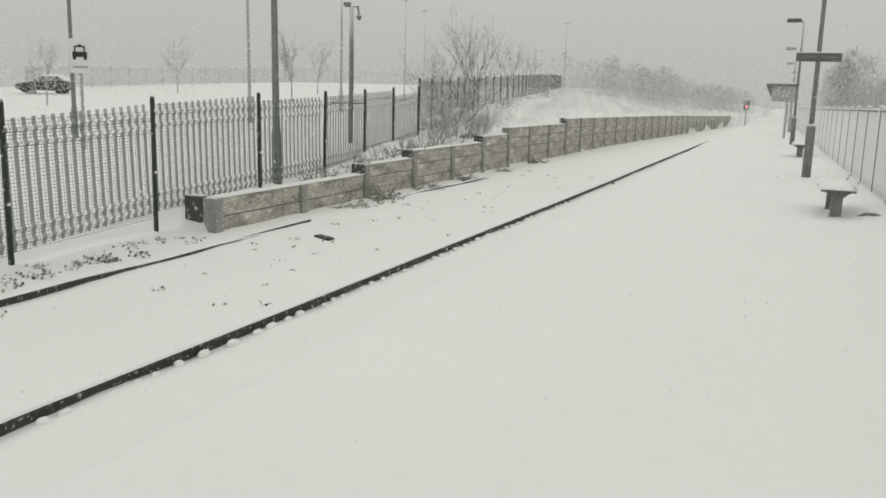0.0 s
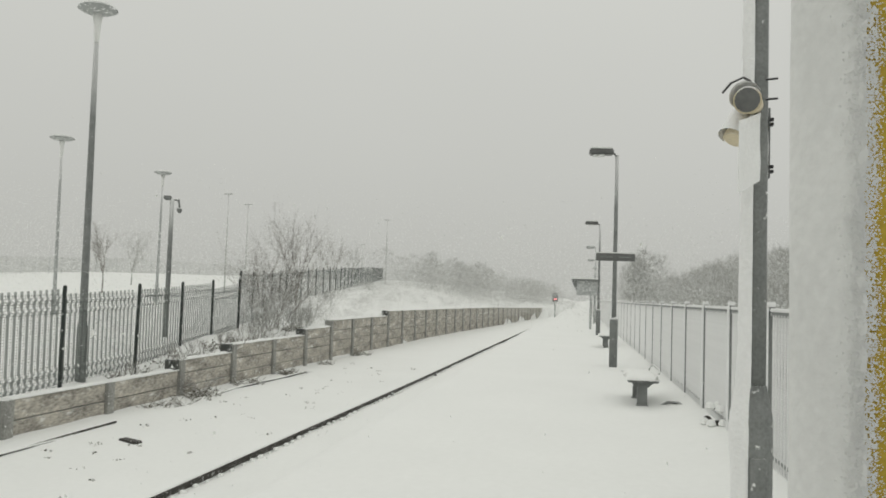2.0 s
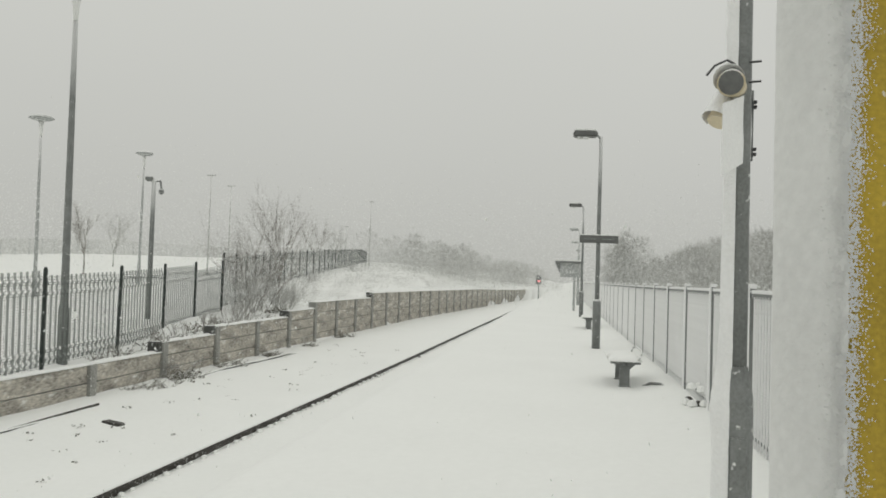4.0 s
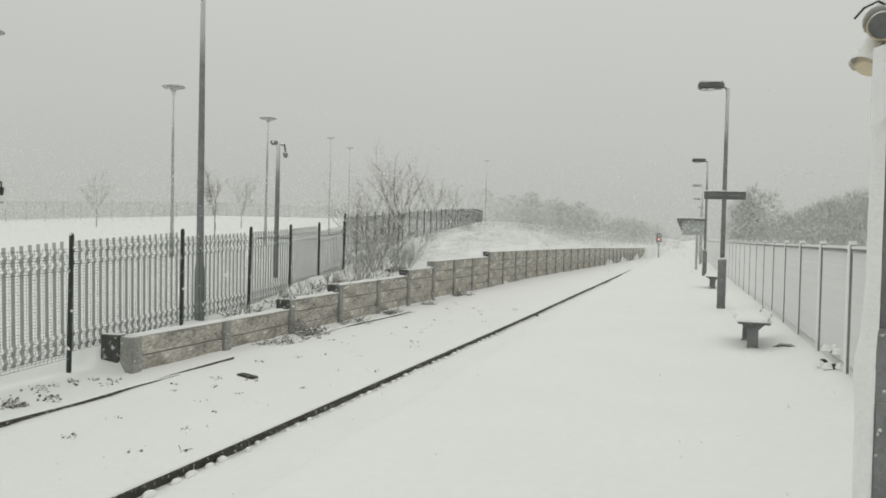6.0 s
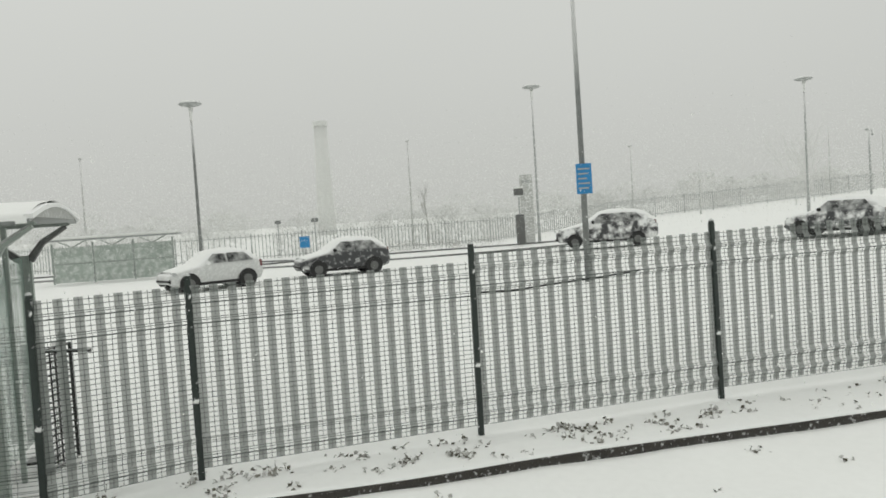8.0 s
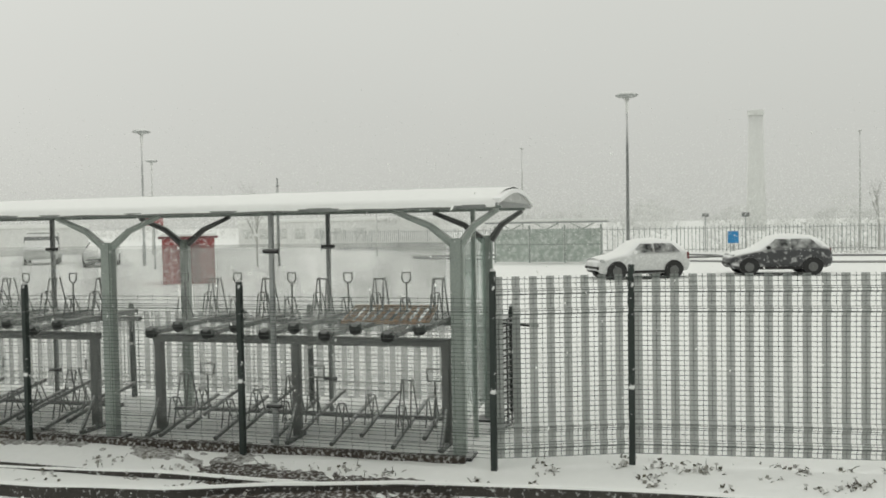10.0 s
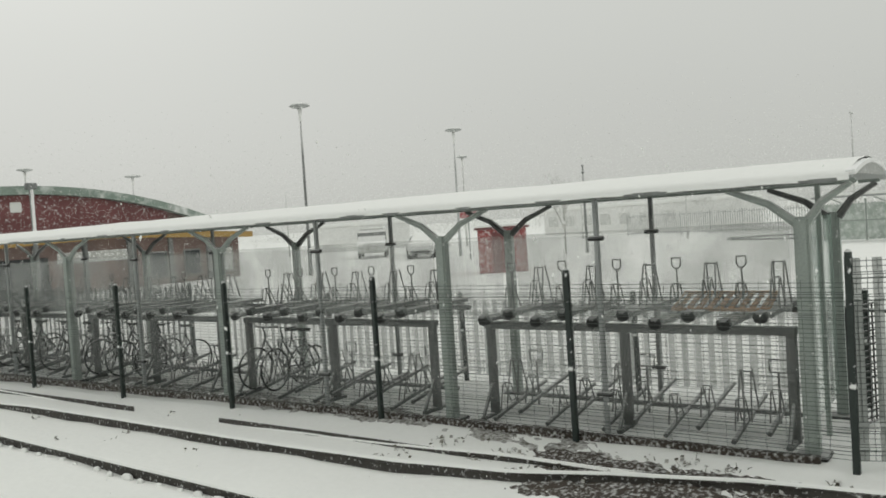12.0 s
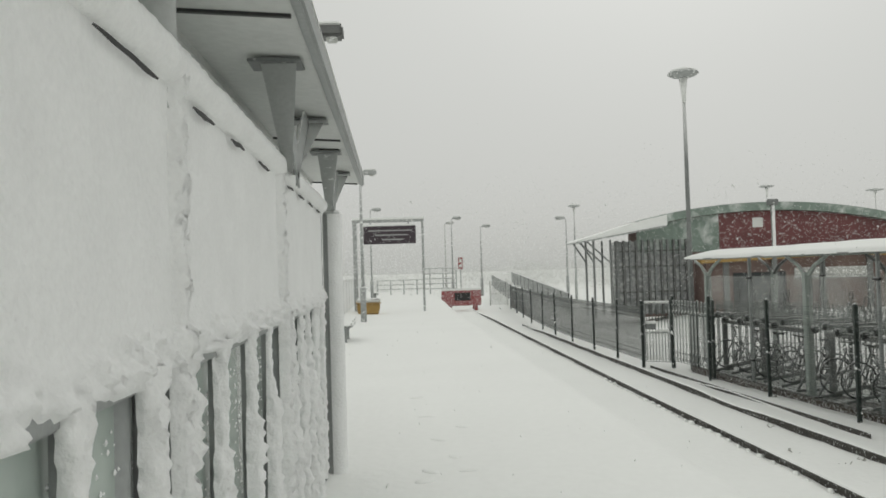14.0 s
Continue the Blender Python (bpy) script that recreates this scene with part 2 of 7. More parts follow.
# building blocks
def link(name, bm, material, parent=None, label="", smooth=False):
    me = bpy.data.meshes.new(name)
    bm.to_mesh(me)
    bm.free()
    me.materials.append(material)
    if smooth:
        me.polygons.foreach_set("use_smooth", [True] * len(me.polygons))
    ob = new(name, me)
    if parent:
        ob.parent = parent
    if label:
        ob["label"] = label
    return ob


def part(name, bm, material, parent, label="", smooth=False):
    return link(name, bm, material, parent, label, smooth)


def thing(name, m, label, category, group=""):
    ob = new(name)
    ob.empty_display_size = 0.2
    ob.matrix_world = m
    return tagged(ob, label, category, group)


def box(bm, lo, hi, bev=0.0):
    (x0, y0, z0), (x1, y1, z1) = lo, hi
    v = [bm.verts.new(p) for p in ((x0, y0, z0), (x1, y0, z0), (x1, y1, z0), (x0, y1, z0), (x0, y0, z1), (x1, y0, z1), (x1, y1, z1), (x0, y1, z1))]
    fs = [bm.faces.new([v[i] for i in q]) for q in ((3, 2, 1, 0), (4, 5, 6, 7), (0, 1, 5, 4), (1, 2, 6, 5), (2, 3, 7, 6), (3, 0, 4, 7))]
    if bev > 0:
        es = list({e for f in fs for e in f.edges})
        bmesh.ops.bevel(bm, geom=es, offset=bev, segments=2, affect="EDGES")
    return bm


def boxes(*pairs, bev=0.0):
    bm = bmesh.new()
    for lo, hi in pairs:
        box(bm, lo, hi, bev)
    return bm


def tube(bm, pts, r, seg=8, r1=None, cap=True):
    """A round bar along pts, tapering from r to r1."""
    pts = [Vector(p) for p in pts]
    r1 = r if r1 is None else r1
    rings, n = [], len(pts)
    side = None
    for i, p in enumerate(pts):
        d = (pts[min(i + 1, n - 1)] - pts[max(i - 1, 0)]).normalized()
        if side is None:
            side = d.orthogonal().normalized()
        side = (side - d * side.dot(d))
        side = side.normalized() if side.length > 1e-5 else d.orthogonal().normalized()
        up = d.cross(side)
        rr = r + (r1 - r) * i / max(1, n - 1)
        rings.append([bm.verts.new(p + (side * math.cos(a) + up * math.sin(a)) * rr) for a in (2 * math.pi * k / seg for k in range(seg))])
    for a, b in zip(rings, rings[1:]):
        for k in range(seg):
            bm.faces.new((a[k], a[(k + 1) % seg], b[(k + 1) % seg], b[k]))
    if cap and seg > 2:
        bm.faces.new(rings[0][::-1])
        bm.faces.new(rings[-1])
    return bm


def tubes(*paths, r=0.02, seg=8):
    bm = bmesh.new()
    for p in paths:
        tube(bm, p, r, seg)
    return bm


def lathe(bm, prof, seg=20, at=(0, 0, 0)):
    """A turned shape from (radius, height) pairs."""
    ax = Vector(at)
    rings = [[bm.verts.new(ax + Vector((r * math.cos(2 * math.pi * k / seg), r * math.sin(2 * math.pi * k / seg), z))) for k in range(seg)] for r, z in prof]
    for a, b in zip(rings, rings[1:]):
        for k in range(seg):
            bm.faces.new((a[k], a[(k + 1) % seg], b[(k + 1) % seg], b[k]))
    bm.faces.new(rings[0][::-1])
    bm.faces.new(rings[-1])
    return bm


def prism(bm, prof, y0, y1, axis="y"):
    """A profile of (a, z) pairs drawn out along y (or x)."""
    f = (lambda a, z, s: (a, s, z)) if axis == "y" else (lambda a, z, s: (s, a, z))
    A, B = [bm.verts.new(f(a, z, y0)) for a, z in prof], [bm.verts.new(f(a, z, y1)) for a, z in prof]
    for i in range(len(prof)):
        j = (i + 1) % len(prof)
        bm.faces.new((A[i], A[j], B[j], B[i]))
    bm.faces.new(A[::-1])
    bm.faces.new(B)
    return bm


def roughen(bm, amp, freq=3.0, seed=0.0, along=None):
    """Uneven, wind-packed surface."""
    for v in bm.verts:
        k = noise.noise(v.co * freq + Vector((seed, seed * 2, 0)))
        v.co += (along or v.normal) * k * amp
    return bm


def lerp_table(t, table):
    for (a, va), (b, vb) in zip(table, table[1:]):
        if t <= b:
            return va + (vb - va) * max(0.0, (t - a) / (b - a))
    return table[-1][1]


def smooth(t):
    t = min(1.0, max(0.0, t))
    return t * t * (3 - 2 * t)


# ---- the ground and the line ----
WALL_X = -9.4
WALL_TOP = ((12.8, -0.28), (19.0, -0.28), (19.1, -0.05), (21.8, -0.05), (21.9, 0.16), (28.0, 0.16), (28.1, 0.36), (30.6, 0.36), (30.7, 0.6), (40.3, 0.6), (40.4, 0.84), (75, 0.75), (110, 0.45))
WALL_BEND = ((12.8, 0.0), (35, 0.0), (50, 0.35), (75, 1.6), (110, 3.6), (160, 8.0))
HILL_FENCE = ((25.0, -11.3), (27.8, -11.8), (32, -12.8), (52, -17.8), (67, -19.8), (101, -25.5), (140, -33.0))
HILL_BASE = ((25.0, 0.25), (32, 0.42), (52, 1.15), (67, 1.8), (101, 3.0), (140, 4.0))


def wall_x(y):
    return WALL_X + lerp_table(y, WALL_BEND)


def car_park(x, y):
    z = -0.42 + 0.040 * max(0.0, y - 12) * smooth((y - 8) / 20)
    z = min(z, 3.6)
    return -0.42 + (z + 0.42) * smooth((x + 100) / 28)


def ground_z(x, y):
    if x > 2.2:
        far = smooth((x - 2.2) / 8)
        rise = smooth((y - 25) / 60) * smooth((x - 6) / 25) * 3.0
        return -1.0 + far * 0.6 + rise
    track = -1.0 + 0.10 * smooth((-7.2 - x) / 1.6)
    wx = wall_x(max(12.8, y)) if y > 12.8 else WALL_X
    edge = wx - 0.18 if y > 12.8 else -9.9 + 0.055 * min(12.8, y)
    if y < -1:
        edge = -11.2
    if x > edge:
        return track
    if y > 12.8:
        hx, hb = lerp_table(max(25, y), HILL_FENCE), lerp_table(max(25, y), HILL_BASE)
        top = lerp_table(y, WALL_TOP) - 0.06 - 0.2 * smooth((30 - y) / 5)
        t = (edge - x) / max(0.6, edge - hx)
        if y < 25:
            hb = -0.42 + (0.67) * smooth((y - 12) / 13)
        if t < 1:
            bump = 0.55 * math.sin(math.pi * min(1.0, t)) * smooth((y - 32) / 25)
            return top + (hb - top) * smooth(t) + bump + 0.10 * noise.noise(Vector((x * 0.6, y * 0.6, 2)))
        back = smooth((hx - x) / 14)
        return hb + (car_park(x, y) - hb) * back
    k = smooth((edge - x) / 3.5)
    return track + (car_park(x, y) - track) * k


def graded(lo, hi, fine_lo, fine_hi, step, grow):
    """Coordinates fine in the middle, widening outwards."""
    mid, c = [], fine_lo
    while c < fine_hi:
        mid.append(c)
        c += step
    out, d, c = [], step, fine_hi
    while c < hi:
        out.append(c)
        d *= grow
        c += d
    low, d, c = [], step, fine_lo
    while c > lo:
        d *= grow
        c -= d
        low.append(c)
    return low[::-1] + mid + out + [hi]


def build_ground():
    xs = graded(-1500, 1500, -16, -2.5, 0.22, 1.12)
    ys = graded(-1500, 1500, -16, 30, 0.3, 1.09)
    bm = bmesh.new()
    rows = []
    for y in ys:
        row = []
        for x in xs:
            z = ground_z(x, y)
            near = abs(x) < 60 and abs(y) < 90
            if near:
                z += 0.030 * noise.noise(Vector((x * 0.8, y * 0.8, 0))) + 0.012 * noise.noise(Vector((x * 3.1, y * 3.1, 5)))
            row.append(bm.verts.new((x, y, z)))
        rows.append(row)
    for a, b in zip(rows, rows[1:]):
        for i in range(len(xs) - 1):
            bm.faces.new((a[i], a[i + 1], b[i + 1], b[i]))
    ob = link("ground", bm, SNOW, smooth=True)
    return tagged(ob, "snow-covered track bed, bank and car park surface", "ground", kind="structure")


build_ground()

PLAT_EDGE = -2.85


def edge_x(y):
    return PLAT_EDGE + 0.75 * smooth((y - 40) / 60) - 0.5 * smooth((-30 - y) / 30)


def build_platform():
    ys = graded(-72, 170, -20, 30, 0.35, 1.1)
    xs = [0.0, 0.0015, 0.01, 0.03, 0.06, 0.12, 0.25, 0.4, 0.55, 0.7, 0.76, 0.8, 0.84, 0.88, 0.92, 0.96, 1.0]
    bm = bmesh.new()
    rows = []
    for y in ys:
        e = edge_x(y)
        row = [bm.verts.new((e + 0.12, y, -1.15)), bm.verts.new((e + 0.10, y, -0.16)), bm.verts.new((e + 0.01, y, -0.15))]
        for f in xs:
            x = e + f * (2.4 - e)
            z = 0.012 * noise.noise(Vector((x * 1.1, y * 0.9, 3))) + 0.006 * noise.noise(Vector((x * 4, y * 4, 7)))
            z -= 0.09 * max(0.0, 1 - f / 0.07) ** 2
            if f < 0.02:
                z += 0.015 * noise.noise(Vector((0, y * 5.0, 1)))
                x += 0.012 * noise.noise(Vector((3, y * 4.0, 1)))
            z += 0.13 * smooth((x - 1.0) / 1.0)
            row.append(bm.verts.new((x, y, z)))
        row.append(bm.verts.new((2.5, y, -1.15)))
        rows.append(row)
    for a, b in zip(rows, rows[1:]):
        for i in range(len(a) - 1):
            bm.faces.new((a[i], a[i + 1], b[i + 1], b[i]))
    for row in (rows[0], rows[-1]):
        bm.faces.new(row)
    bmesh.ops.recalc_face_normals(bm, faces=bm.faces)
    ob = link("platform", bm, SNOW, smooth=True)
    tagged(ob, "railway platform under smooth fresh snow", "platform", kind="structure")


build_platform()


def sink(pts, i):
    """Rails dip under the snow at both ends."""
    k = min(i, len(pts) - 1 - i)
    return 0.0055 * max(0.0, 22 - k)


def rail_bm(pts, h, w, cut=0.0, seed=0.0):
    """A flat-bottomed rail along pts (x, y, z foot) with its crown under snow-free steel, sunk and re-emerging where cut is high."""
    bm = bmesh.new()
    prev = None
    for i, (x, y, z) in enumerate(pts):
        drop = cut * max(0.0, noise.noise(Vector((seed, y * 0.35, 2))) + 0.05) + sink(pts, i)
        top = z + h - drop
        ring = [bm.verts.new(c) for c in ((x + w, y, z - 0.1), (x + w * 0.55, y, z + 0.03), (x + w * 0.5, y, top - 0.03), (x + w, y, top - 0.02), (x + w, y, top), (x - w, y, top), (x - w, y, z - 0.1))]
        if prev:
            for i in range(len(ring) - 1):
                bm.faces.new((prev[i], ring[i], ring[i + 1], prev[i + 1]))
        prev = ring
    return bm


def snow_cap_bm(pts, h, w, seed=0.0, cut=0.0):
    bm = bmesh.new()
    prev = None
    for i, (x, y, z) in enumerate(pts):
        drop = cut * max(0.0, noise.noise(Vector((seed, y * 0.35, 2))) + 0.05) + sink(pts, i)
        top = z + h - drop
        k = 0.010 * noise.noise(Vector((seed + 4, y * 3, 0)))
        ring = [bm.verts.new(c) for c in ((x + w + 0.006, y, top + 0.002), (x + w * 0.9, y, top + 0.02 + k), (x, y, top + 0.03 + k), (x - w, y, top + 0.02), (x - w - 0.16, y, z - 0.06))]
        if prev:
            for i in range(len(ring) - 1):
                bm.faces.new((prev[i], ring[i], ring[i + 1], prev[i + 1]))
        prev = ring
    return bm


MAIN = ((-58, -5.62), (-35, -5.42), (-17, -5.28), (5, -5.34), (10, -5.22), (16, -5.09), (22, -4.95), (28, -4.83), (36, -4.72), (58, -4.32), (70, -4.1), (82, -3.8), (120, -1.9), (160, 3.0))


def spread(y0, y1, step):
    n = max(2, int((y1 - y0) / step))
    return [y0 + (y1 - y0) * i / n for i in range(n + 1)]


def railway_line():
    line = thing("railway_track", Matrix(), "single railway line with dark rusty rails half buried in snow", "track")
    ys = spread(-57, 120, 0.5)
    far = [(lerp_table(y, MAIN), y, -1.0) for y in ys]
    part("rail", rail_bm(far, 0.105, 0.034), RAIL, line)
    part("snow_cap", snow_cap_bm(far, 0.105, 0.034, 3), SNOW, line, "strip of snow lying on the rail")
    part("rail", rail_bm([(x + 1.5, y, z) for x, y, z in far], 0.105, 0.034), RAIL, line)
    part("snow_cap", snow_cap_bm([(x + 1.5, y, z) for x, y, z in far], 0.105, 0.034, 5), SNOW, line)
    # snowed fastenings at every sleeper end along the rail's foot
    for i, y in enumerate(spread(-20, 34, 0.36)):
        bm = bmesh.new()
        s = 0.4 + 0.6 * random.random()
        lathe(bm, ((0.075 * s, -0.06), (0.07 * s, 0.0), (0.045 * s, 0.045 * s), (0.012, 0.06 * s)), 7)
        roughen(bm, 0.018, 20, i)
        ob = part("rail_clip", bm, SNOW if random.random() < 0.97 else RAIL, line, smooth=True)
        ob.location = (lerp_table(y, MAIN) + 0.07 + 0.05 * random.random(), y + random.uniform(-0.1, 0.1), -0.985)
        ob.scale = (0.8, 1.0 + 0.9 * random.random(), 0.65)


railway_line()

SIDE_A = ((-40, -6.36), (-15, -6.45), (-11, -6.62), (-9, -6.67), (-6.4, -6.83), (-5.1, -7.1), (-4.2, -7.48), (-2.8, -7.8), (2.3, -8.17), (7.4, -8.32), (13.4, -8.62), (21, -8.8), (30, -8.4))
SIDE_B = ((-22, -6.95), (-18.6, -7.08), (-13.75, -7.3), (-8.4, -7.52), (-6.2, -7.58), (-4.2, -7.72), (-2.5, -8.05))


def siding():
    line = thing("old_siding", Matrix(), "disused siding rails mostly hidden by snow, curving beside the fence", "track")
    for y0, y1, table, cut, seed, h in ((-40, 14.9, SIDE_A, 0.05, 2, 0.065), (15.0, 31, SIDE_A, 0.06, 8, 0.085), (-22, -12.5, SIDE_B, 0.05, 4, 0.022), (-10.4, -0.6, SIDE_B, 0.05, 6, 0.05)):
        pts = [(lerp_table(y, table), y, -0.955 + (0.06 * smooth((y + 4) / 4) if y < 14.95 else 0)) for y in spread(y0, y1, 0.25)]
        part("rail", rail_bm(pts, h, 0.03, cut, seed), RAIL, line)
        part("snow_cap", snow_cap_bm(pts, h, 0.03, seed, cut), SNOW, line)


siding()


def ground_patch(name, outline, lift, material, label, seed, step=0.06):
    """An uneven bare patch of earth that breaks up at its edges."""
    x0, x1, y0, y1 = outline
    bm = bmesh.new()
    rows = []
    ny, nx = int((y1 - y0) / step), int((x1 - x0) / step)
    for j in range(ny + 1):
        row = []
        for i in range(nx + 1):
            x, y = x0 + (x1 - x0) * i / nx, y0 + (y1 - y0) * j / ny
            u, v = 2 * i / nx - 1, 2 * j / ny - 1
            k = 1 - max(abs(u), abs(v)) ** 2
            nz = 0.8 * noise.noise(Vector((x * 2.2, y * 2.2, seed))) + 0.6 * noise.noise(Vector((x * 7, y * 7, seed))) + 0.6 * noise.noise(Vector((x * 19, y * 19, seed)))
            row.append(bm.verts.new((x, y, ground_z(x, y) + 0.035 * nz + lift * smooth(k) - 0.035)))
        rows.append(row)
    for a, b in zip(rows, rows[1:]):
        for i in range(nx):
            bm.faces.new((a[i], a[i + 1], b[i + 1], b[i]))
    ob = link(name, bm, material, smooth=True)
    return tagged(ob, label, "ground", kind="structure")


ground_patch("bare_soil", (-8.35, -6.65, -5.7, -1.7), 0.062, SOIL_DARK, "patch of wet dark soil showing through thin snow", 3)
ground_patch("soil_strip", (-8.95, -8.0, -18.5, -2.5), 0.052, SOIL, "thinly snowed soil along the fence foot", 9)


# ---- retaining wall of concrete posts and planks ----
def retaining_wall():
    wall = thing("retaining_wall", Matrix(), "stepped retaining wall of weathered concrete posts and planks, snow on top", "wall")
    y = 12.8
    k = 0
    first = True
    while y < 118:
        bay = 3.05
        x = wall_x(y)
        ang = math.atan2(wall_x(y + bay) - x, bay)
        top = lerp_table(y + 0.4, WALL_TOP)
        prev_top = lerp_table(max(12.8, y - 0.4), WALL_TOP)
        m = pose(x, y, 0, 0, 0, -math.degrees(ang))
        post = part("post", boxes(((-0.22, -0.13, -1.1), (0.06, 0.13, max(top, prev_top) + 0.01)), bev=0.012), CONCRETE_DARK, wall)
        post.matrix_local = m
        if first:
            end = part("end_block", boxes(((-0.6, -0.16, -1.1), (-0.22, 0.12, top + 0.04)), bev=0.015), WET_TIMBER, wall, "dark end post")
            end.matrix_local = m
            first = False
        z, n = -1.1, 0
        count = 2 if top < -0.1 else 3 if top < 0.3 else 4
        if top > prev_top + 0.1:
            stub = part("step_block", boxes(((-0.24, -0.34, prev_top + 0.03), (0.02, -0.13, top + 0.04)), bev=0.012), WET_TIMBER, wall, "dark block at the step")
            stub.matrix_local = m
        ph = (top + 1.0) / count
        for n in range(count):
            z0 = -1.0 + n * ph - (0.1 if n == 0 else 0)
            off = 0.014 * random.random()
            plank = part("plank", boxes(((-0.10 - off, 0.13, z0 + 0.012), (0.0 - off, bay - 0.13, -1.0 + (n + 1) * ph - 0.008)), bev=0.008), CONCRETE, wall)
            plank.matrix_local = m
        bm = bmesh.new()
        N = 14
        prev = None
        for i in range(N + 1):
            s = i / N * bay
            hgt = 0.035 + 0.03 * noise.noise(Vector((k, s * 2.0, 1)))
            ov = 0.02 * noise.noise(Vector((k, s * 3.0, 8)))
            ring = [bm.verts.new(c) for c in ((-0.34, s, top - 0.3), (-0.26, s, top + hgt - 0.01), (-0.1, s, top + hgt + 0.02), (0.02 + ov, s, top + hgt * 0.6), (0.03 + ov, s, top + 0.005))]
            if prev:
                for a in range(4):
                    bm.faces.new((prev[a], ring[a], ring[a + 1], prev[a + 1]))
            prev = ring
            if i in (0, N):
                foot = [bm.verts.new((c, s, top - 0.3)) for c in (0.0, -0.34)]
                bm.faces.new(ring + foot)
        cap = part("snow_cap", bm, SNOW, wall, smooth=True)
        cap.matrix_local = m
        y += bay * math.cos(ang)
        k += 1


retaining_wall()


# ---- welded mesh fence ----
def fold(z, h):
    """How far the mesh is pressed out at its folds."""
    out = 0.0
    for c in (0.06 * h, 0.16 * h, 0.80 * h, 0.91 * h):
        out = max(out, 0.034 * (1 - abs(z - c) / 0.06))
    return max(0.0, out)


PANELS = {}
STRIP_PITCH, STRIP_WIDTH, STRIP_START = 0.1853, 0.088, 0.030


def panel_meshes(L, h, slats, dense, strip=None):
    strip = strip or SLAT
    key = (round(L, 1), round(h, 1), slats, dense, strip.name)
    if key in PANELS:
        return PANELS[key]
    L, h = key[0], key[1]
    zs = [0.0]
    step = (0.052 if slats else 0.044) if dense else 0.1
    while zs[-1] + step < h:
        zs.append(zs[-1] + step)
    zs += [c * h for c in (0.05, 0.07, 0.15, 0.17, 0.79, 0.81, 0.9, 0.92)]
    bm = bmesh.new()
    r = 0.0042 if slats else 0.0036
    for z in zs:
        tube(bm, ((fold(z, h), 0.03, z), (fold(z, h), L - 0.03, z)), r, 3, cap=False)
    zz = [0, 0.03 * h, 0.06 * h, 0.09 * h, 0.13 * h, 0.16 * h, 0.19 * h, 0.77 * h, 0.80 * h, 0.83 * h, 0.88 * h, 0.91 * h, 0.94 * h, h]
    pitch = STRIP_PITCH if slats and dense else 0.2 if dense else 0.25
    for i in range(int(L / pitch) + 1):
        for d in (STRIP_START + STRIP_WIDTH * 0.5, STRIP_START + STRIP_WIDTH + 0.051) if slats else (pitch - 0.02,):
            y = i * pitch + d
            if y < L - 0.03:
                tube(bm, [(fold(z, h), y, z) for z in zz], r * 0.8, 3, cap=False)
    me = bpy.data.meshes.new("mesh")
    bm.to_mesh(me)
    bm.free()
    me.materials.append(WIRE if slats else WIRE_DARK)
    sm = None
    if slats:
        bm = bmesh.new()
        for i in range(int((L - 0.14) / STRIP_PITCH) + 1):
            y = STRIP_START + i * STRIP_PITCH
            prev = None
            for z in zz:
                a, b = bm.verts.new((fold(z, h) - 0.004, y, z)), bm.verts.new((fold(z, h) - 0.004, min(L - 0.03, y + STRIP_WIDTH), z))
                if prev:
                    bm.faces.new((prev[0], prev[1], b, a))
                prev = (a, b)
        sm = bpy.data.meshes.new("strips")
        bm.to_mesh(sm)
        bm.free()
        sm.materials.append(strip)
        bm = bmesh.new()
        prev = None
        for z in zz:
            a, b = bm.verts.new((fold(z, h) - 0.004, 0, z)), bm.verts.new((fold(z, h) - 0.004, STRIP_WIDTH, z))
            if prev:
                bm.faces.new((prev[0], prev[1], b, a))
            prev = (a, b)
        one = bpy.data.meshes.new("strip")
        bm.to_mesh(one)
        bm.free()
        one.materials.append(strip)
        sm = (sm, one)
    PANELS[key] = (me, sm)
    return PANELS[key]


def post_mesh(h):
    key = ("post", round(h, 2))
    if key not in PANELS:
        bm = boxes(((-0.032, -0.032, -0.25), (0.032, 0.032, h)), bev=0.006)
        lathe(bm, ((0.036, h), (0.034, h + 0.03), (0.015, h + 0.055)), 8)
        me = bpy.data.meshes.new("post")
        bm.to_mesh(me)
        bm.free()
        me.materials.append(GREEN_POST)
        PANELS[key] = me
    return PANELS[key]


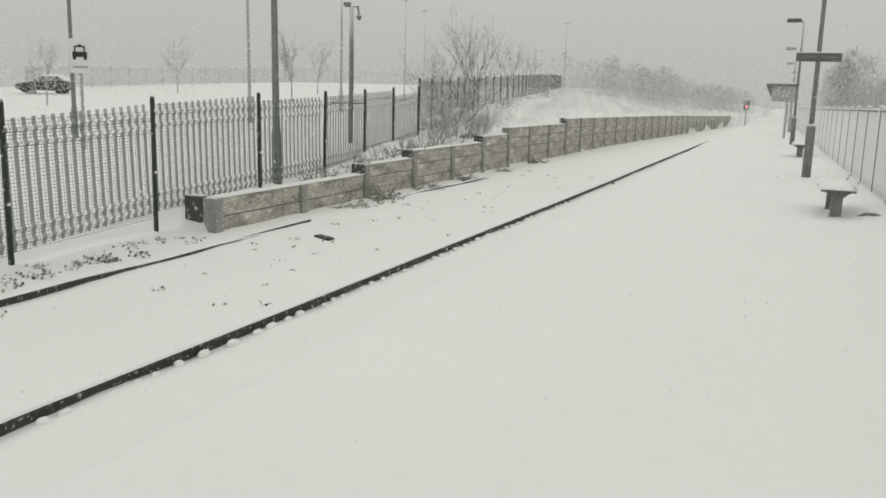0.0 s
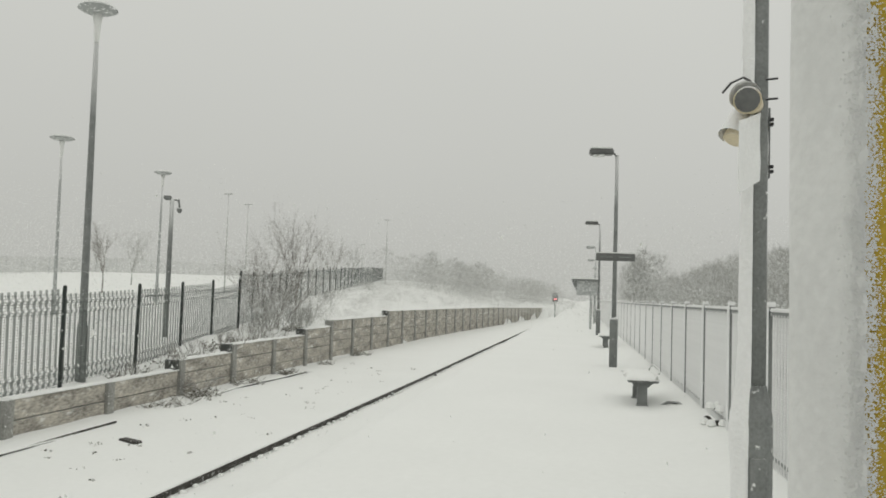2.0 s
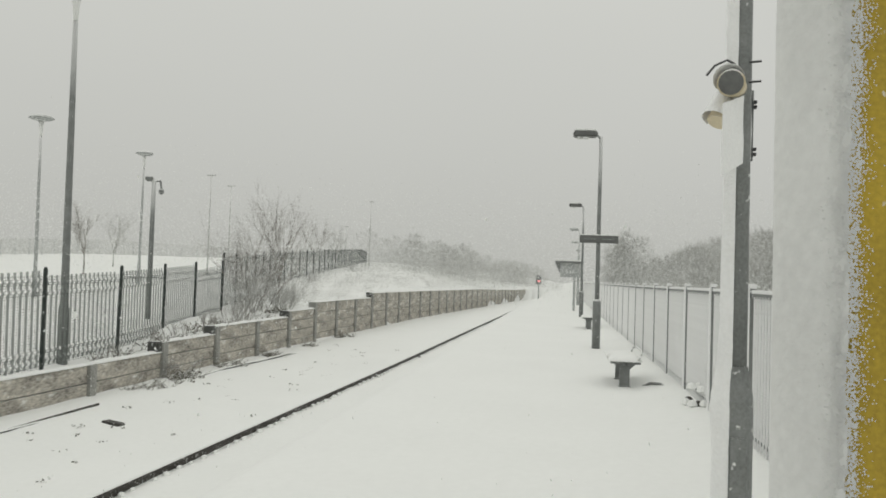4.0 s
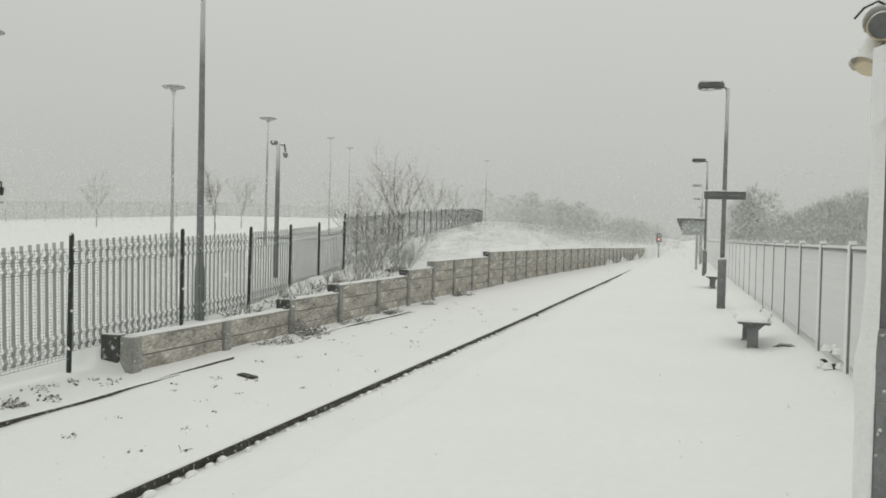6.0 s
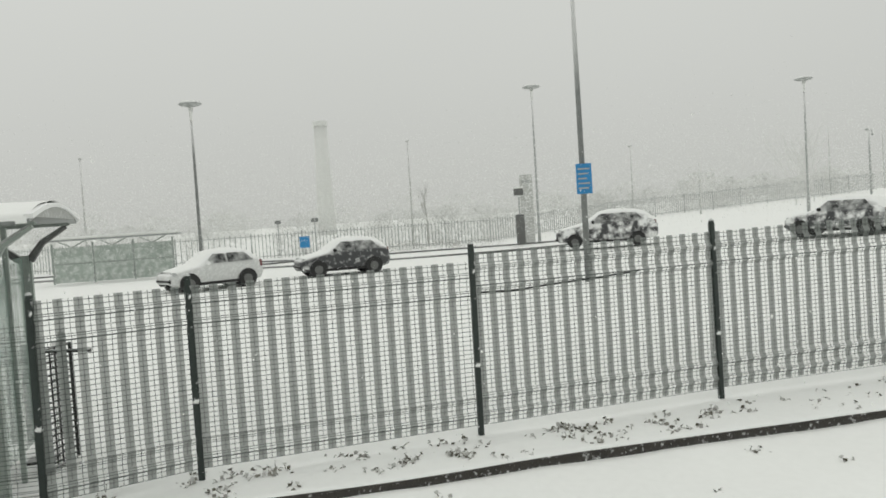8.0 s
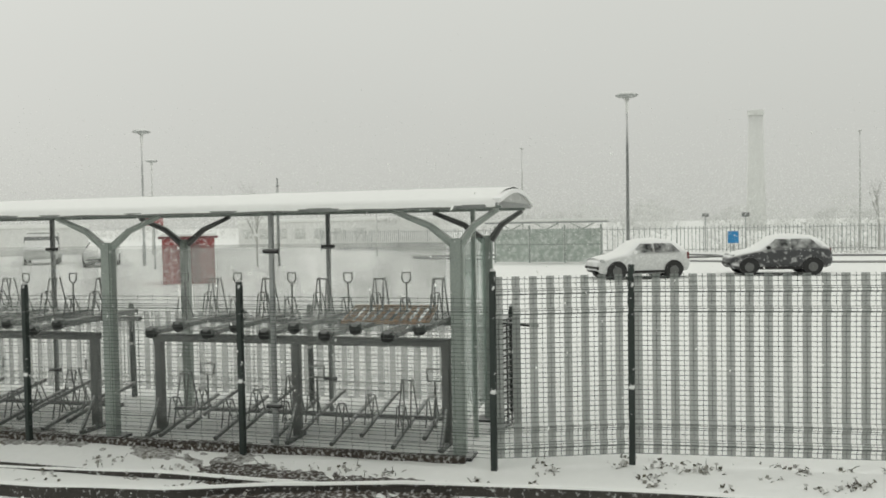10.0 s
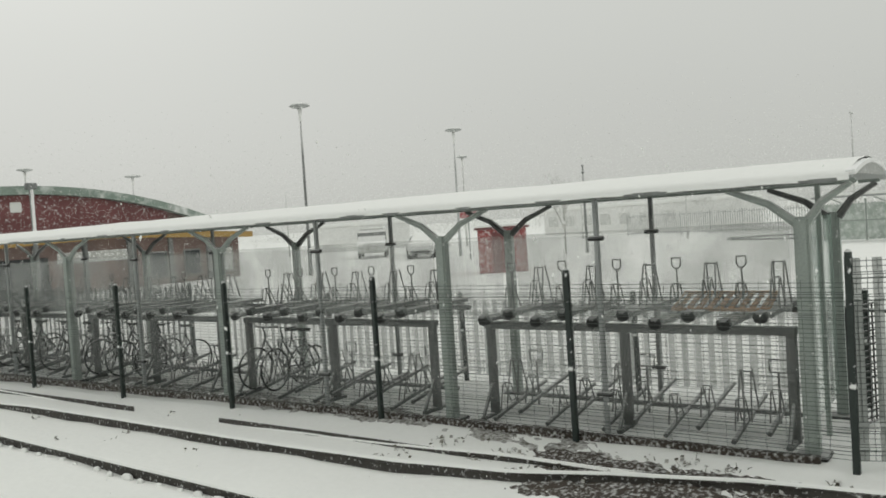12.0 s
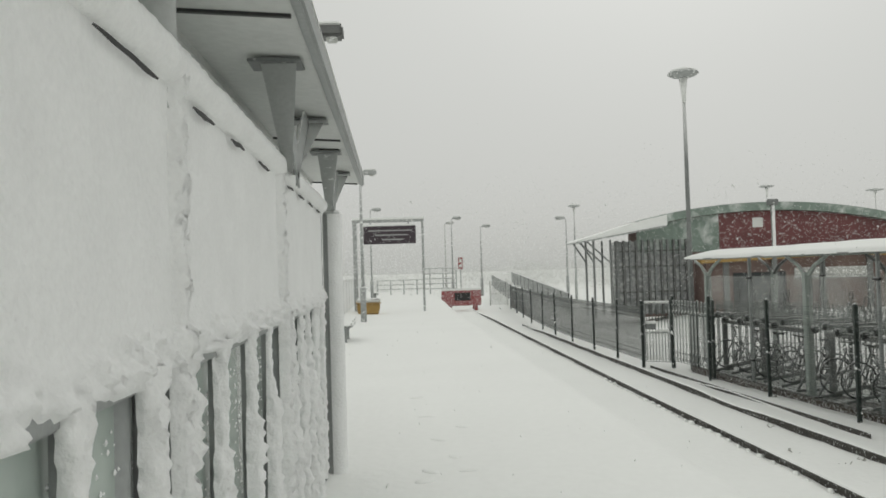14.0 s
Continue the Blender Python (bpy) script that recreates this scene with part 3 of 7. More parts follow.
def mesh_fence(posts, label, slats=True, dense=True, last=True, strip=None, closed=False):
    """posts: (x, y, foot, top)."""
    f = thing("mesh_fence", Matrix(), label, "fence", "mesh fences beside the line")
    for i, (x, y, z0, z1) in enumerate(posts):
        if i < len(posts) - 1 or last:
            p = new("post", post_mesh(z1 - z0 + 0.05))
            p.parent, p.location = f, (x, y, z0)
            p.rotation_euler = (random.uniform(-0.012, 0.012), random.uniform(-0.012, 0.012), 0)
        if i == len(posts) - 1:
            break
        X, Y, Z0, Z1 = posts[i + 1]
        L = math.hypot(X - x, Y - y)
        h = min(z1 - z0, Z1 - Z0) - 0.14
        me, sm = panel_meshes(L, h, slats, dense, strip)
        ang = math.atan2(Y - y, X - x) - math.pi / 2
        kx = (Z0 - z0) / L
        m = Matrix.Translation((x, y, z0 + 0.12)) @ Matrix.Rotation(ang, 4, "Z") @ Matrix(((1, 0, 0, 0), (0, L / round(L, 1), 0, 0), (0, kx, 1, 0), (0, 0, 0, 1)))
        pm = bpy.data.objects.new("mesh", me)
        scene.collection.objects.link(pm)
        pm.parent = f
        pm.matrix_local = m
        if sm and dense:
            for s in range(int((round(L, 1) - 0.14) / STRIP_PITCH) + 1):
                ps = bpy.data.objects.new("strip", sm[1])
                scene.collection.objects.link(ps)
                ps.parent = f
                ps.matrix_local = m @ Matrix.Translation((0, STRIP_START + s * STRIP_PITCH, 0))
                if closed and s < int((round(L, 1) - 0.14) / STRIP_PITCH):
                    ps = bpy.data.objects.new("strip", sm[1])
                    scene.collection.objects.link(ps)
                    ps.parent = f
                    ps.matrix_local = m @ Matrix.Translation((0, STRIP_START + (s + 0.5) * STRIP_PITCH, 0))
        elif sm:
            ps = tagged(bpy.data.objects.new("strip_infill", sm[0]), kind="stuff")
            scene.collection.objects.link(ps)
            ps.parent = f
            ps.matrix_local = m
    return f


mesh_fence([(-8.5, -2.13, -0.9, 1.10), (-9.05, -0.76, -0.9, 1.14), (-9.47, 2.33, -0.9, 1.24), (-9.85, 5.6, -0.88, 1.30), (-9.98, 8.8, -0.82, 1.38), (-10.12, 12.0, -0.6, 1.46), (-10.2, 15.4, -0.42, 1.58),
            (-10.37, 18.5, -0.3, 1.67), (-10.81, 21.6, -0.18, 1.77), (-11.35, 24.7, -0.04, 1.88), (-11.8, 27.8, 0.2, 1.99)], "dark green welded mesh fence with grey strips, snowy foot")
mesh_fence([(-7.48, -19.2, -0.9, 0.90), (-7.66, -16.55, -0.9, 0.90), (-7.8, -13.6, -0.9, 0.91), (-7.97, -10.8, -0.9, 0.92), (-8.28, -7.97, -0.9, 0.95), (-8.45, -5.08, -0.9, 0.98), (-8.5, -2.13, -0.9, 1.10)],
           "dark green welded wire fence in front of the cycle shelter", slats=False, last=False)


def fence_cable():
    t = thing("loose_cable", Matrix(), "dark cable tied along the back of the mesh fence", "cable")
    part("cable", tubes([(-9.56, 2.42, 0.745), (-9.60, 2.9, 0.735), (-9.66, 3.4, 0.765), (-9.74, 4.0, 0.79), (-9.80, 4.55, 0.83)], r=0.013, seg=6), BLACK, t)


fence_cable()


def hill_fence():
    pts = []
    y = 27.8
    while y < 130:
        x, z = lerp_table(y, HILL_FENCE), lerp_table(y, HILL_BASE)
        pts.append((x, y, z, z + 1.95))
        y += 2.9
    mesh_fence(pts, "mesh fence climbing the snowy bank above the line", slats=True, dense=False)


hill_fence()

# ---- lamps and posts ----
def disc_lamp(x, y, z, h, material=GALV, label="tall car park lamp with a shallow disc reflector, dusted with snow", disc=0.5, r=0.075):
    """A tapered column with a clear lantern tube and a saucer on top."""
    t = thing("street_lamp", pose(x, y, z, random.uniform(-0.4, 0.4), random.uniform(-0.4, 0.4), random.uniform(0, 360)), label, "lamp post", "disc lamps of the car park")
    bm = lathe(bmesh.new(), ((r * 1.35, -0.3), (r * 1.35, 1.1), (r, 1.25), (r * 0.8, h * 0.6), (r * 0.62, h - 0.75)), 12)
    part("column", bm, material, t, smooth=True)
    part("collar", lathe(bmesh.new(), ((r * 0.8, h * 0.55), (r * 0.85, h * 0.55 + 0.05)), 12), material, t)
    part("lantern", lathe(bmesh.new(), ((0.05, h - 0.76), (0.075, h - 0.4), (0.11, h - 0.12)), 14), WHITE, t, "clear frosted lantern bowl", True)
    part("reflector", lathe(bmesh.new(), ((0.11, h - 0.12), (disc * 0.75, h - 0.07), (disc, h - 0.01), (disc * 0.96, h + 0.03), (disc * 0.4, h + 0.09), (0.05, h + 0.1)), 24), GALV_PALE, t, "shallow saucer reflector", True)
    part("snow_cap", lathe(bmesh.new(), ((disc * 0.86, h + 0.05), (disc * 0.8, h + 0.09), (disc * 0.4, h + 0.14), (0.03, h + 0.16)), 20), SNOW, t, smooth=True)
    return t


def arm_lamp(x, y, h, turn, material=GALV, sign=None, z=0.0, head=0.72, label="platform lamp post with a flat box lantern on a short arm"):
    """A column with a wide base and a flat lantern to one side."""
    t = thing("platform_lamp", pose(x, y, z, 0, 0, turn), label, "lamp post", "platform lamps")
    part("base", lathe(bmesh.new(), ((0.105, -0.1), (0.105, 1.2), (0.085, 1.28)), 14), material, t, smooth=True)
    part("column", lathe(bmesh.new(), ((0.06, 1.25), (0.052, h * 0.6), (0.045, h - 0.05)), 12), material, t, smooth=True)
    part("arm", tubes([(0, 0, h - 0.1), (-0.08, 0, h - 0.02), (-0.25, 0, h)], r=0.03, seg=8), material, t)
    part("lantern", boxes(((-head, -0.16, h - 0.06), (-0.1, 0.16, h + 0.09)), bev=0.03), RACK if material is GALV else material, t, "flat dark lantern housing")
    part("diffuser", boxes(((-head + 0.08, -0.12, h - 0.1), (-0.32, 0.12, h - 0.05)), bev=0.02), GALV_FAINT, t, "pale lamp diffuser")
    part("snow_cap", boxes(((-head + 0.02, -0.14, h + 0.085), (-0.12, 0.14, h + 0.14)), bev=0.03), SNOW, t)
    if sign:
        zs, wd = sign
        s = part("sign_board", boxes(((-wd / 2, -0.11, zs - 0.1), (wd / 2, -0.07, zs + 0.1)), bev=0.008), RACK if material is GALV else material, t, "dark station sign board")
        part("lettering", boxes(((-wd * 0.4, -0.118, zs - 0.015), (-0.08, -0.108, zs + 0.02)), ((0.08, -0.118, zs - 0.015), (wd * 0.4, -0.108, zs + 0.02))), GALV, s)
        part("snow_cap", boxes(((-wd / 2, -0.12, zs + 0.1), (wd / 2, -0.06, zs + 0.125)), bev=0.008), SNOW, s)
        part("clamp", tubes([(0, 0.02, zs), (0, -0.09, zs)], r=0.06, seg=8), material, t)
    return t


disc_lamp(-10.57, 16.65, -0.35, 8.12, GALV, "tall lamp column with a disc reflector behind the mesh fence", 0.42, 0.085)
disc_lamp(-22.6, 22.6, -0.2, 8.3, GALV, disc=0.48)
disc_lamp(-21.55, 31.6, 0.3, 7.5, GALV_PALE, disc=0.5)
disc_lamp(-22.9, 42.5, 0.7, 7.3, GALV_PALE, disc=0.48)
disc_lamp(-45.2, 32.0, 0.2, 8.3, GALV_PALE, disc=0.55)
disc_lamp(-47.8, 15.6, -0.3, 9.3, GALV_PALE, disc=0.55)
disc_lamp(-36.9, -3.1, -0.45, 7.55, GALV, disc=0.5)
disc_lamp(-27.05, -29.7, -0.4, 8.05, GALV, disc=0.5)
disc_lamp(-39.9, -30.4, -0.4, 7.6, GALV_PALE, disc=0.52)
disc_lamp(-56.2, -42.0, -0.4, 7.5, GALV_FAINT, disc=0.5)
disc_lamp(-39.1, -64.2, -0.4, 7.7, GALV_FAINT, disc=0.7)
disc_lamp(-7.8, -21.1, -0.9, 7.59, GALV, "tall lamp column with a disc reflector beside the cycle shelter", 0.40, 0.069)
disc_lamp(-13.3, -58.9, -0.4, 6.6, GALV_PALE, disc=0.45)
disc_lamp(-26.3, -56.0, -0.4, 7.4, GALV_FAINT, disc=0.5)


def mast(x, y, z, h, material, label, fork=True, r=0.07):
    t = thing("slim_mast", pose(x, y, z), label, "pole", "far masts of the car park")
    part("pole", lathe(bmesh.new(), ((r, -0.3), (r * 0.8, h * 0.5), (r * 0.6, h)), 8), material, t, smooth=True)
    if fork:
        part("head", boxes(((-0.35, -0.08, h - 0.02), (0.35, 0.08, h + 0.06)), bev=0.02), material, t)
    return t


# Far masts take the palest steel, which carries the haze in its colour.
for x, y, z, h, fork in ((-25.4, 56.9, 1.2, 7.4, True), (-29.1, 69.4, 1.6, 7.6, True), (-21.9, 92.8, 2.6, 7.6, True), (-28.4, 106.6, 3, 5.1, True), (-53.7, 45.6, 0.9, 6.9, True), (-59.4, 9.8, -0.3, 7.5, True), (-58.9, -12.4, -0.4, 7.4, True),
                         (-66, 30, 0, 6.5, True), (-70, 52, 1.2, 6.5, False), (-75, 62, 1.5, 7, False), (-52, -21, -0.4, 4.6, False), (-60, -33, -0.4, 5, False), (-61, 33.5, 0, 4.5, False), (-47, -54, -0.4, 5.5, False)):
    mast(x, y, z, h, GALV_FAINT, "slim far lamp mast, paled to imitate snowfall haze", fork)


mast(-21.75, 8.5, -0.4, 7.7, GALV, "tall plain column carrying a blue sign", False, 0.1)


def camera_pole(x, y, z, h, material):
    t = thing("camera_pole", pose(x, y, z, 0, 0, 30), "grey pole with surveillance cameras and a cross arm", "pole", "camera poles")
    part("pole", lathe(bmesh.new(), ((0.075, -0.3), (0.07, h * 0.6), (0.06, h)), 10), material, t, smooth=True)
    part("bracket", tubes([(-0.2, 0, h - 0.02), (0.2, 0, h - 0.02)], [(0.18, 0, h), (0.23, 0, h - 0.3)], r=0.03, seg=6), material, t)
    part("camera_dome", lathe(bmesh.new(), ((0.03, h - 0.42), (0.075, h - 0.36), (0.075, h - 0.26)), 10, (0.22, 0, 0)), material, t, "grey camera housing", True)
    part("camera_body", boxes(((-0.25, -0.05, h - 0.02), (-0.02, 0.05, h + 0.09)), bev=0.02), material, t, "grey camera housing")
    part("arm", tubes([(-0.6, 0, h * 0.33), (0.5, 0, h * 0.33)], r=0.02, seg=6), material, t)


camera_pole(-12.15, 23.3, 0.0, 4.35, GALV)
camera_pole(-39.7, -21.7, -0.4, 4.6, GALV)
camera_pole(-50.9, 41.0, 0.8, 4.9, GALV_PALE)

# platform lamps north
arm_lamp(0.90, 22.2, 5.6, 5, GALV, (2.85, 1.0), label="platform lamp post with a dark station sign and box lantern")
arm_lamp(1.0, 42.0, 5.55, 5, GALV, None)
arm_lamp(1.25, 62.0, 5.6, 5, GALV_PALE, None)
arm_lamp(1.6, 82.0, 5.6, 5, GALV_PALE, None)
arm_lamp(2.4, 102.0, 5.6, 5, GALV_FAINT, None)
# platform lamps south
arm_lamp(0.98, -11.3, 4.95, 0, GALV, None, head=0.55)
arm_lamp(0.95, -30.3, 5.4, 0, GALV_PALE, None, head=0.6)
arm_lamp(1.25, -55.0, 5.95, 0, GALV_PALE, None)
arm_lamp(-4.5, -60.1, 5.6, 0, GALV_PALE, None)
arm_lamp(-4.4, -66.1, 5.6, 0, GALV_FAINT, None)
arm_lamp(-6.6, -59.9, 4.95, 0, GALV_PALE, None)
arm_lamp(-11.9, -55.2, 5.1, 180, GALV_PALE, None, z=0.0)


def speaker_post():
    t = thing("speaker_post", pose(0.815, 4.56, 0), "galvanised lamp column with loudspeakers, snow blown on one side", "lamp post")
    part("base", lathe(bmesh.new(), ((0.086, -0.1), (0.086, 1.14), (0.083, 1.18), (0.056, 1.32)), 24), GALV, t)
    part("column", lathe(bmesh.new(), ((0.053, 1.28), (0.049, 3.2), (0.044, 5.6)), 16), GALV, t, smooth=True)
    part("door_seam", boxes(((-0.04, -0.09, 0.42), (0.04, -0.08, 0.98)), bev=0.004), GALV, t, "inspection door")
    # snow driven on the track side
    bm = bmesh.new()
    prev = None
    for i in range(90):
        z = i * 0.062
        r = 0.086 if z < 1.14 else 0.053 if z > 1.3 else 0.086 - 0.033 * (z - 1.14) / 0.16
        th = (0.026 if z > 1.3 else 0.020) * (1 + 0.35 * noise.noise(Vector((0, 0, z * 2))))
        if 0.9 < z < 1.5:
            th += 0.016 * math.sin((z - 0.9) / 0.6 * math.pi)
        if z > 2.0:
            th *= 0.8
        ring = []
        for k in range(9):
            a = radians(118 + k * 15.5)
            e = math.sin(k / 8 * math.pi)
            rr = r + 0.002 + th * e ** 0.7 + 0.006 * noise.noise(Vector((k * 0.7, z * 14, 3)))
            ring.append(bm.verts.new((rr * math.cos(a), rr * math.sin(a), z)))
        if prev:
            for k in range(8):
                bm.faces.new((prev[k], prev[k + 1], ring[k + 1], ring[k]))
        prev = ring
    part("driven_snow", bm, SNOW_CRUST, t, "ridge of wind-driven snow", True)
    # horn loudspeakers
    for at, axis, ln, r0, r1, dark in (((-0.045, -0.08, 2.70), (-0.34, -0.93, -0.08), 0.2, 0.054, 0.067, True), ((-0.075, -0.02, 2.63), (-0.36, -0.35, -0.87), 0.19, 0.04, 0.060, False)):
        d = Vector(axis).normalized()
        c = Vector(at)
        bm = bmesh.new()
        tube(bm, [c - d * ln * 0.35, c + d * ln * 0.25, c + d * ln * 0.62], r0 * 0.86, 18, r1)
        sp = part("loudspeaker", bm, CREAM, t, "cream horn loudspeaker", True)
        bm = bmesh.new()
        f = c + d * ln * 0.625
        tube(bm, [f, f + d * 0.006], r1 * 0.88, 18)
        part("grille", bm, RACK if dark else CREAM, sp, "dark grey grille" if dark else "cream end cap")
        bm = bmesh.new()
        prev = None
        up = Vector((-0.55, -0.1, 0.83)).normalized()
        side = d.cross(up).normalized()
        up = side.cross(d) * -1 if side.cross(d).z < 0 else side.cross(d)
        for i in range(9):
            s = -0.38 + i / 8.0
            rr = (r0 * 0.86 + (r1 - r0 * 0.86) * i / 8) + 0.002
            ring = []
            for k in range(9):
                a = radians(-75 + k * 150 / 8)
                th = 0.035 * math.cos(a) ** 1.0 * (0.8 + 0.4 * noise.noise(Vector((i, k, 2.0))))
                ring.append(bm.verts.new(c + d * ln * s + (up * math.cos(a) + side * math.sin(a)) * (rr + max(0, th))))
            if prev:
                for k in range(8):
                    bm.faces.new((prev[k], prev[k + 1], ring[k + 1], ring[k]))
            prev = ring
        part("snow_cap", bm, SNOW_CRUST, sp, smooth=True)
    part("cable", tubes([(-0.02, -0.04, 2.81), (-0.08, -0.05, 2.84), (-0.14, -0.06, 2.81), (-0.18, -0.06, 2.76)], r=0.006, seg=6), BLACK, t, "black cable loop")
    for z in (2.83, 2.73):
        part("clamp_bolt", tubes([(0.03, -0.045, z), (0.085, -0.045, z + 0.005)], r=0.006, seg=6), BLACK, t)
    # notice panel seen nearly edge-on, plastered with snow
    bm = bmesh.new()
    box(bm, (-0.14, 0.05, 2.36), (0.065, 0.062, 2.70))
    for v in bm.verts:
        u = (0.065 - v.co.x) / 0.205
        v.co.y -= 0.34 * u
        v.co.z -= 0.13 * u * (1 if v.co.z < 2.5 else 1.0)
    bmesh.ops.subdivide_edges(bm, edges=list(bm.edges), cuts=4, use_grid_fill=True)
    roughen(bm, 0.006, 9, 4)
    part("notice_panel", bm, SNOW_CRUST, t, "notice panel plastered with snow")
    part("panel_edge", boxes(((0.064, 0.045, 2.35), (0.072, 0.07, 2.71)), bev=0.002), GALV, t)
    for z in (2.64, 2.615, 2.40, 2.375):
        part("panel_clip", boxes(((0.07, 0.03, z), (0.085, 0.06, z + 0.015))), INK, t)


speaker_post()


# ---- platform boundary fence ----
def platform_fence(x, y0, y1, bay, h, label, material, group_far=45):
    f = thing("platform_fence", Matrix(), label, "fence", "bar fences along the platform")
    n = int(round((y1 - y0) / bay))
    bar_me = bpy.data.meshes.new("bar")
    bm = boxes(((-0.008, -0.012, 0.0), (0.008, 0.012, h - 0.1)), ((-0.030, -0.004, 0.0), (-0.0082, 0.0115, h - 0.1)))
    for fc in list(bm.faces)[6:]:
        fc.material_index = 1
    bm.to_mesh(bar_me)
    bm.free()
    bar_me.materials.append(material)
    bar_me.materials.append(SNOW_CRUST)
    post_me = bpy.data.meshes.new("post")
    bm = boxes(((-0.035, -0.05, -0.05), (0.035, 0.05, h)), bev=0.006)
    bm.to_mesh(post_me)
    bm.free()
    post_me.materials.append(material)
    cap_me = bpy.data.meshes.new("snow_cap")
    bm = boxes(((-0.055, -0.075, h), (0.055, 0.075, h + 0.05)), bev=0.02)
    box(bm, (-0.05, -0.056, 0.0), (-0.032, 0.03, h), 0.004)
    bm.to_mesh(cap_me)
    bm.free()
    cap_me.materials.append(SNOW_CRUST)
    for i in range(n + 1):
        y = y0 + i * bay
        xx = x + 0.0 * y
        for me in (post_me, cap_me):
            o = bpy.data.objects.new(me.name.split(".")[0], me)
            scene.collection.objects.link(o)
            o.parent, o.location = f, (xx, y, 0)
        if i == n:
            break
        part("top_rail", boxes(((xx - 0.022, y + 0.05, h - 0.10), (xx + 0.022, y + bay - 0.05, h - 0.05))), material, f)
        bm = boxes(((xx - 0.034, y + 0.05, h - 0.052), (xx + 0.03, y + bay - 0.05, h - 0.012)), bev=0.015)
        part("rail_snow", bm, SNOW_CRUST, f)
        part("bottom_rail", boxes(((xx - 0.02, y + 0.05, 0.2), (xx + 0.02, y + bay - 0.05, 0.24))), material, f)
        near = abs(y) < group_far
        step = 0.115
        cnt = int((bay - 0.1) / step)
        if near:
            for k in range(cnt):
                o = bpy.data.objects.new("bar", bar_me)
                scene.collection.objects.link(o)
                o.parent, o.location = f, (xx, y + 0.11 + k * step, 0.02)
        else:
            bm = bmesh.new()
            for k in range(cnt):
                yy = y + 0.11 + k * step
                box(bm, (xx - 0.03, yy - 0.014, 0.02), (xx + 0.008, yy + 0.012, h - 0.08))
            tagged(part("bar_infill", bm, SNOW_CRUST, f), kind="stuff")


platform_fence(1.9, 4.8, 37.4, 2.17, 1.70, "steel bar fence along the platform, capped and streaked with snow", GALV, 20)
# The far run gets the haze-lightened steel.
platform_fence(1.9, 37.5, 120, 2.17, 1.70, "steel bar fence along the far platform, paled to imitate haze", GALV_FAINT, 0)
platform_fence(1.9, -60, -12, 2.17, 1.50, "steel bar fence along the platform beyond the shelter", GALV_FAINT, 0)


def bench(x, y, turn, material, label="galvanised perch bench on two legs with a snowy seat"):
    t = thing("bench", pose(x, y, 0, 0, 0, turn), label, "bench", "platform benches")
    for yy in (-0.55, 0.55):
        part("leg", boxes(((-0.08, yy - 0.06, -0.05), (0.08, yy + 0.06, 0.38)), bev=0.015), material, t)
        part("bracket", prism(bmesh.new(), ((-0.2, 0.40), (0.2, 0.40), (0.09, 0.30), (-0.09, 0.30)), yy - 0.04, yy + 0.04), material, t)
        part("foot_plate", boxes(((-0.1, yy - 0.09, 0.0), (0.1, yy + 0.09, 0.02)), bev=0.005), material, t)
    for xx in (-0.2, -0.07, 0.06, 0.19):
        part("seat_slat", boxes(((xx - 0.05, -0.85, 0.40), (xx + 0.05, 0.85, 0.44)), bev=0.01), material, t)
    bm = boxes(((-0.27, -0.88, 0.44), (0.26, 0.88, 0.53)))
    bmesh.ops.subdivide_edges(bm, edges=list(bm.edges), cuts=5, use_grid_fill=True)
    for v in bm.verts:
        u = min(1 - abs(v.co.x / 0.27), 1 - abs(v.co.y / 0.88))
        if v.co.z > 0.45:
            v.co.z = 0.44 + 0.07 * smooth(u * 5 + 0.15) + 0.01 * noise.noise(v.co * 6)
    part("seat_snow", bm, SNOW, t, "thick cushion of snow", True)
    part("back_rail", tubes([(0.20, -0.78, 0.46), (0.25, -0.74, 0.56), (0.27, -0.5, 0.60), (0.27, 0.5, 0.60), (0.25, 0.74, 0.56), (0.20, 0.78, 0.46)], r=0.016, seg=6), GALV_FAINT, t, "low curved rail furred with snow")
    return t


bench(1.04, 14.9, 0, GALV)
bench(1.02, 31.6, 0, GALV)
bench(1.15, -22.0, 180, GALV_PALE)
bench(1.1, -56.0, 180, GALV_PALE)


def far_sign_board():
    t = thing("help_board", pose(0.5, 50.3, 0, 0, 0, 8), "back of a notice board on a single post, dusted with snow", "notice board")
    part("post", boxes(((0.2, -0.08, -0.05), (0.32, 0.06, 2.1)), bev=0.01), GALV_PALE, t)
    part("panel", boxes(((-0.6, -0.05, 2.0), (0.75, 0.08, 2.85)), bev=0.015), GALV_PALE, t, "grey panel")
    part("hood", boxes(((-0.9, -0.25, 2.84), (0.78, 0.12, 2.96)), bev=0.02), GALV, t, "projecting hood")
    bm = prism(bmesh.new(), ((-0.9, 2.84), (-0.6, 2.84), (-0.6, 2.2)), -0.04, 0.05)
    part("side_bracket", bm, GALV, t)
    part("snow_cap", boxes(((-0.9, -0.25, 2.955), (0.78, 0.12, 3.03)), bev=0.025), SNOW, t)


far_sign_board()


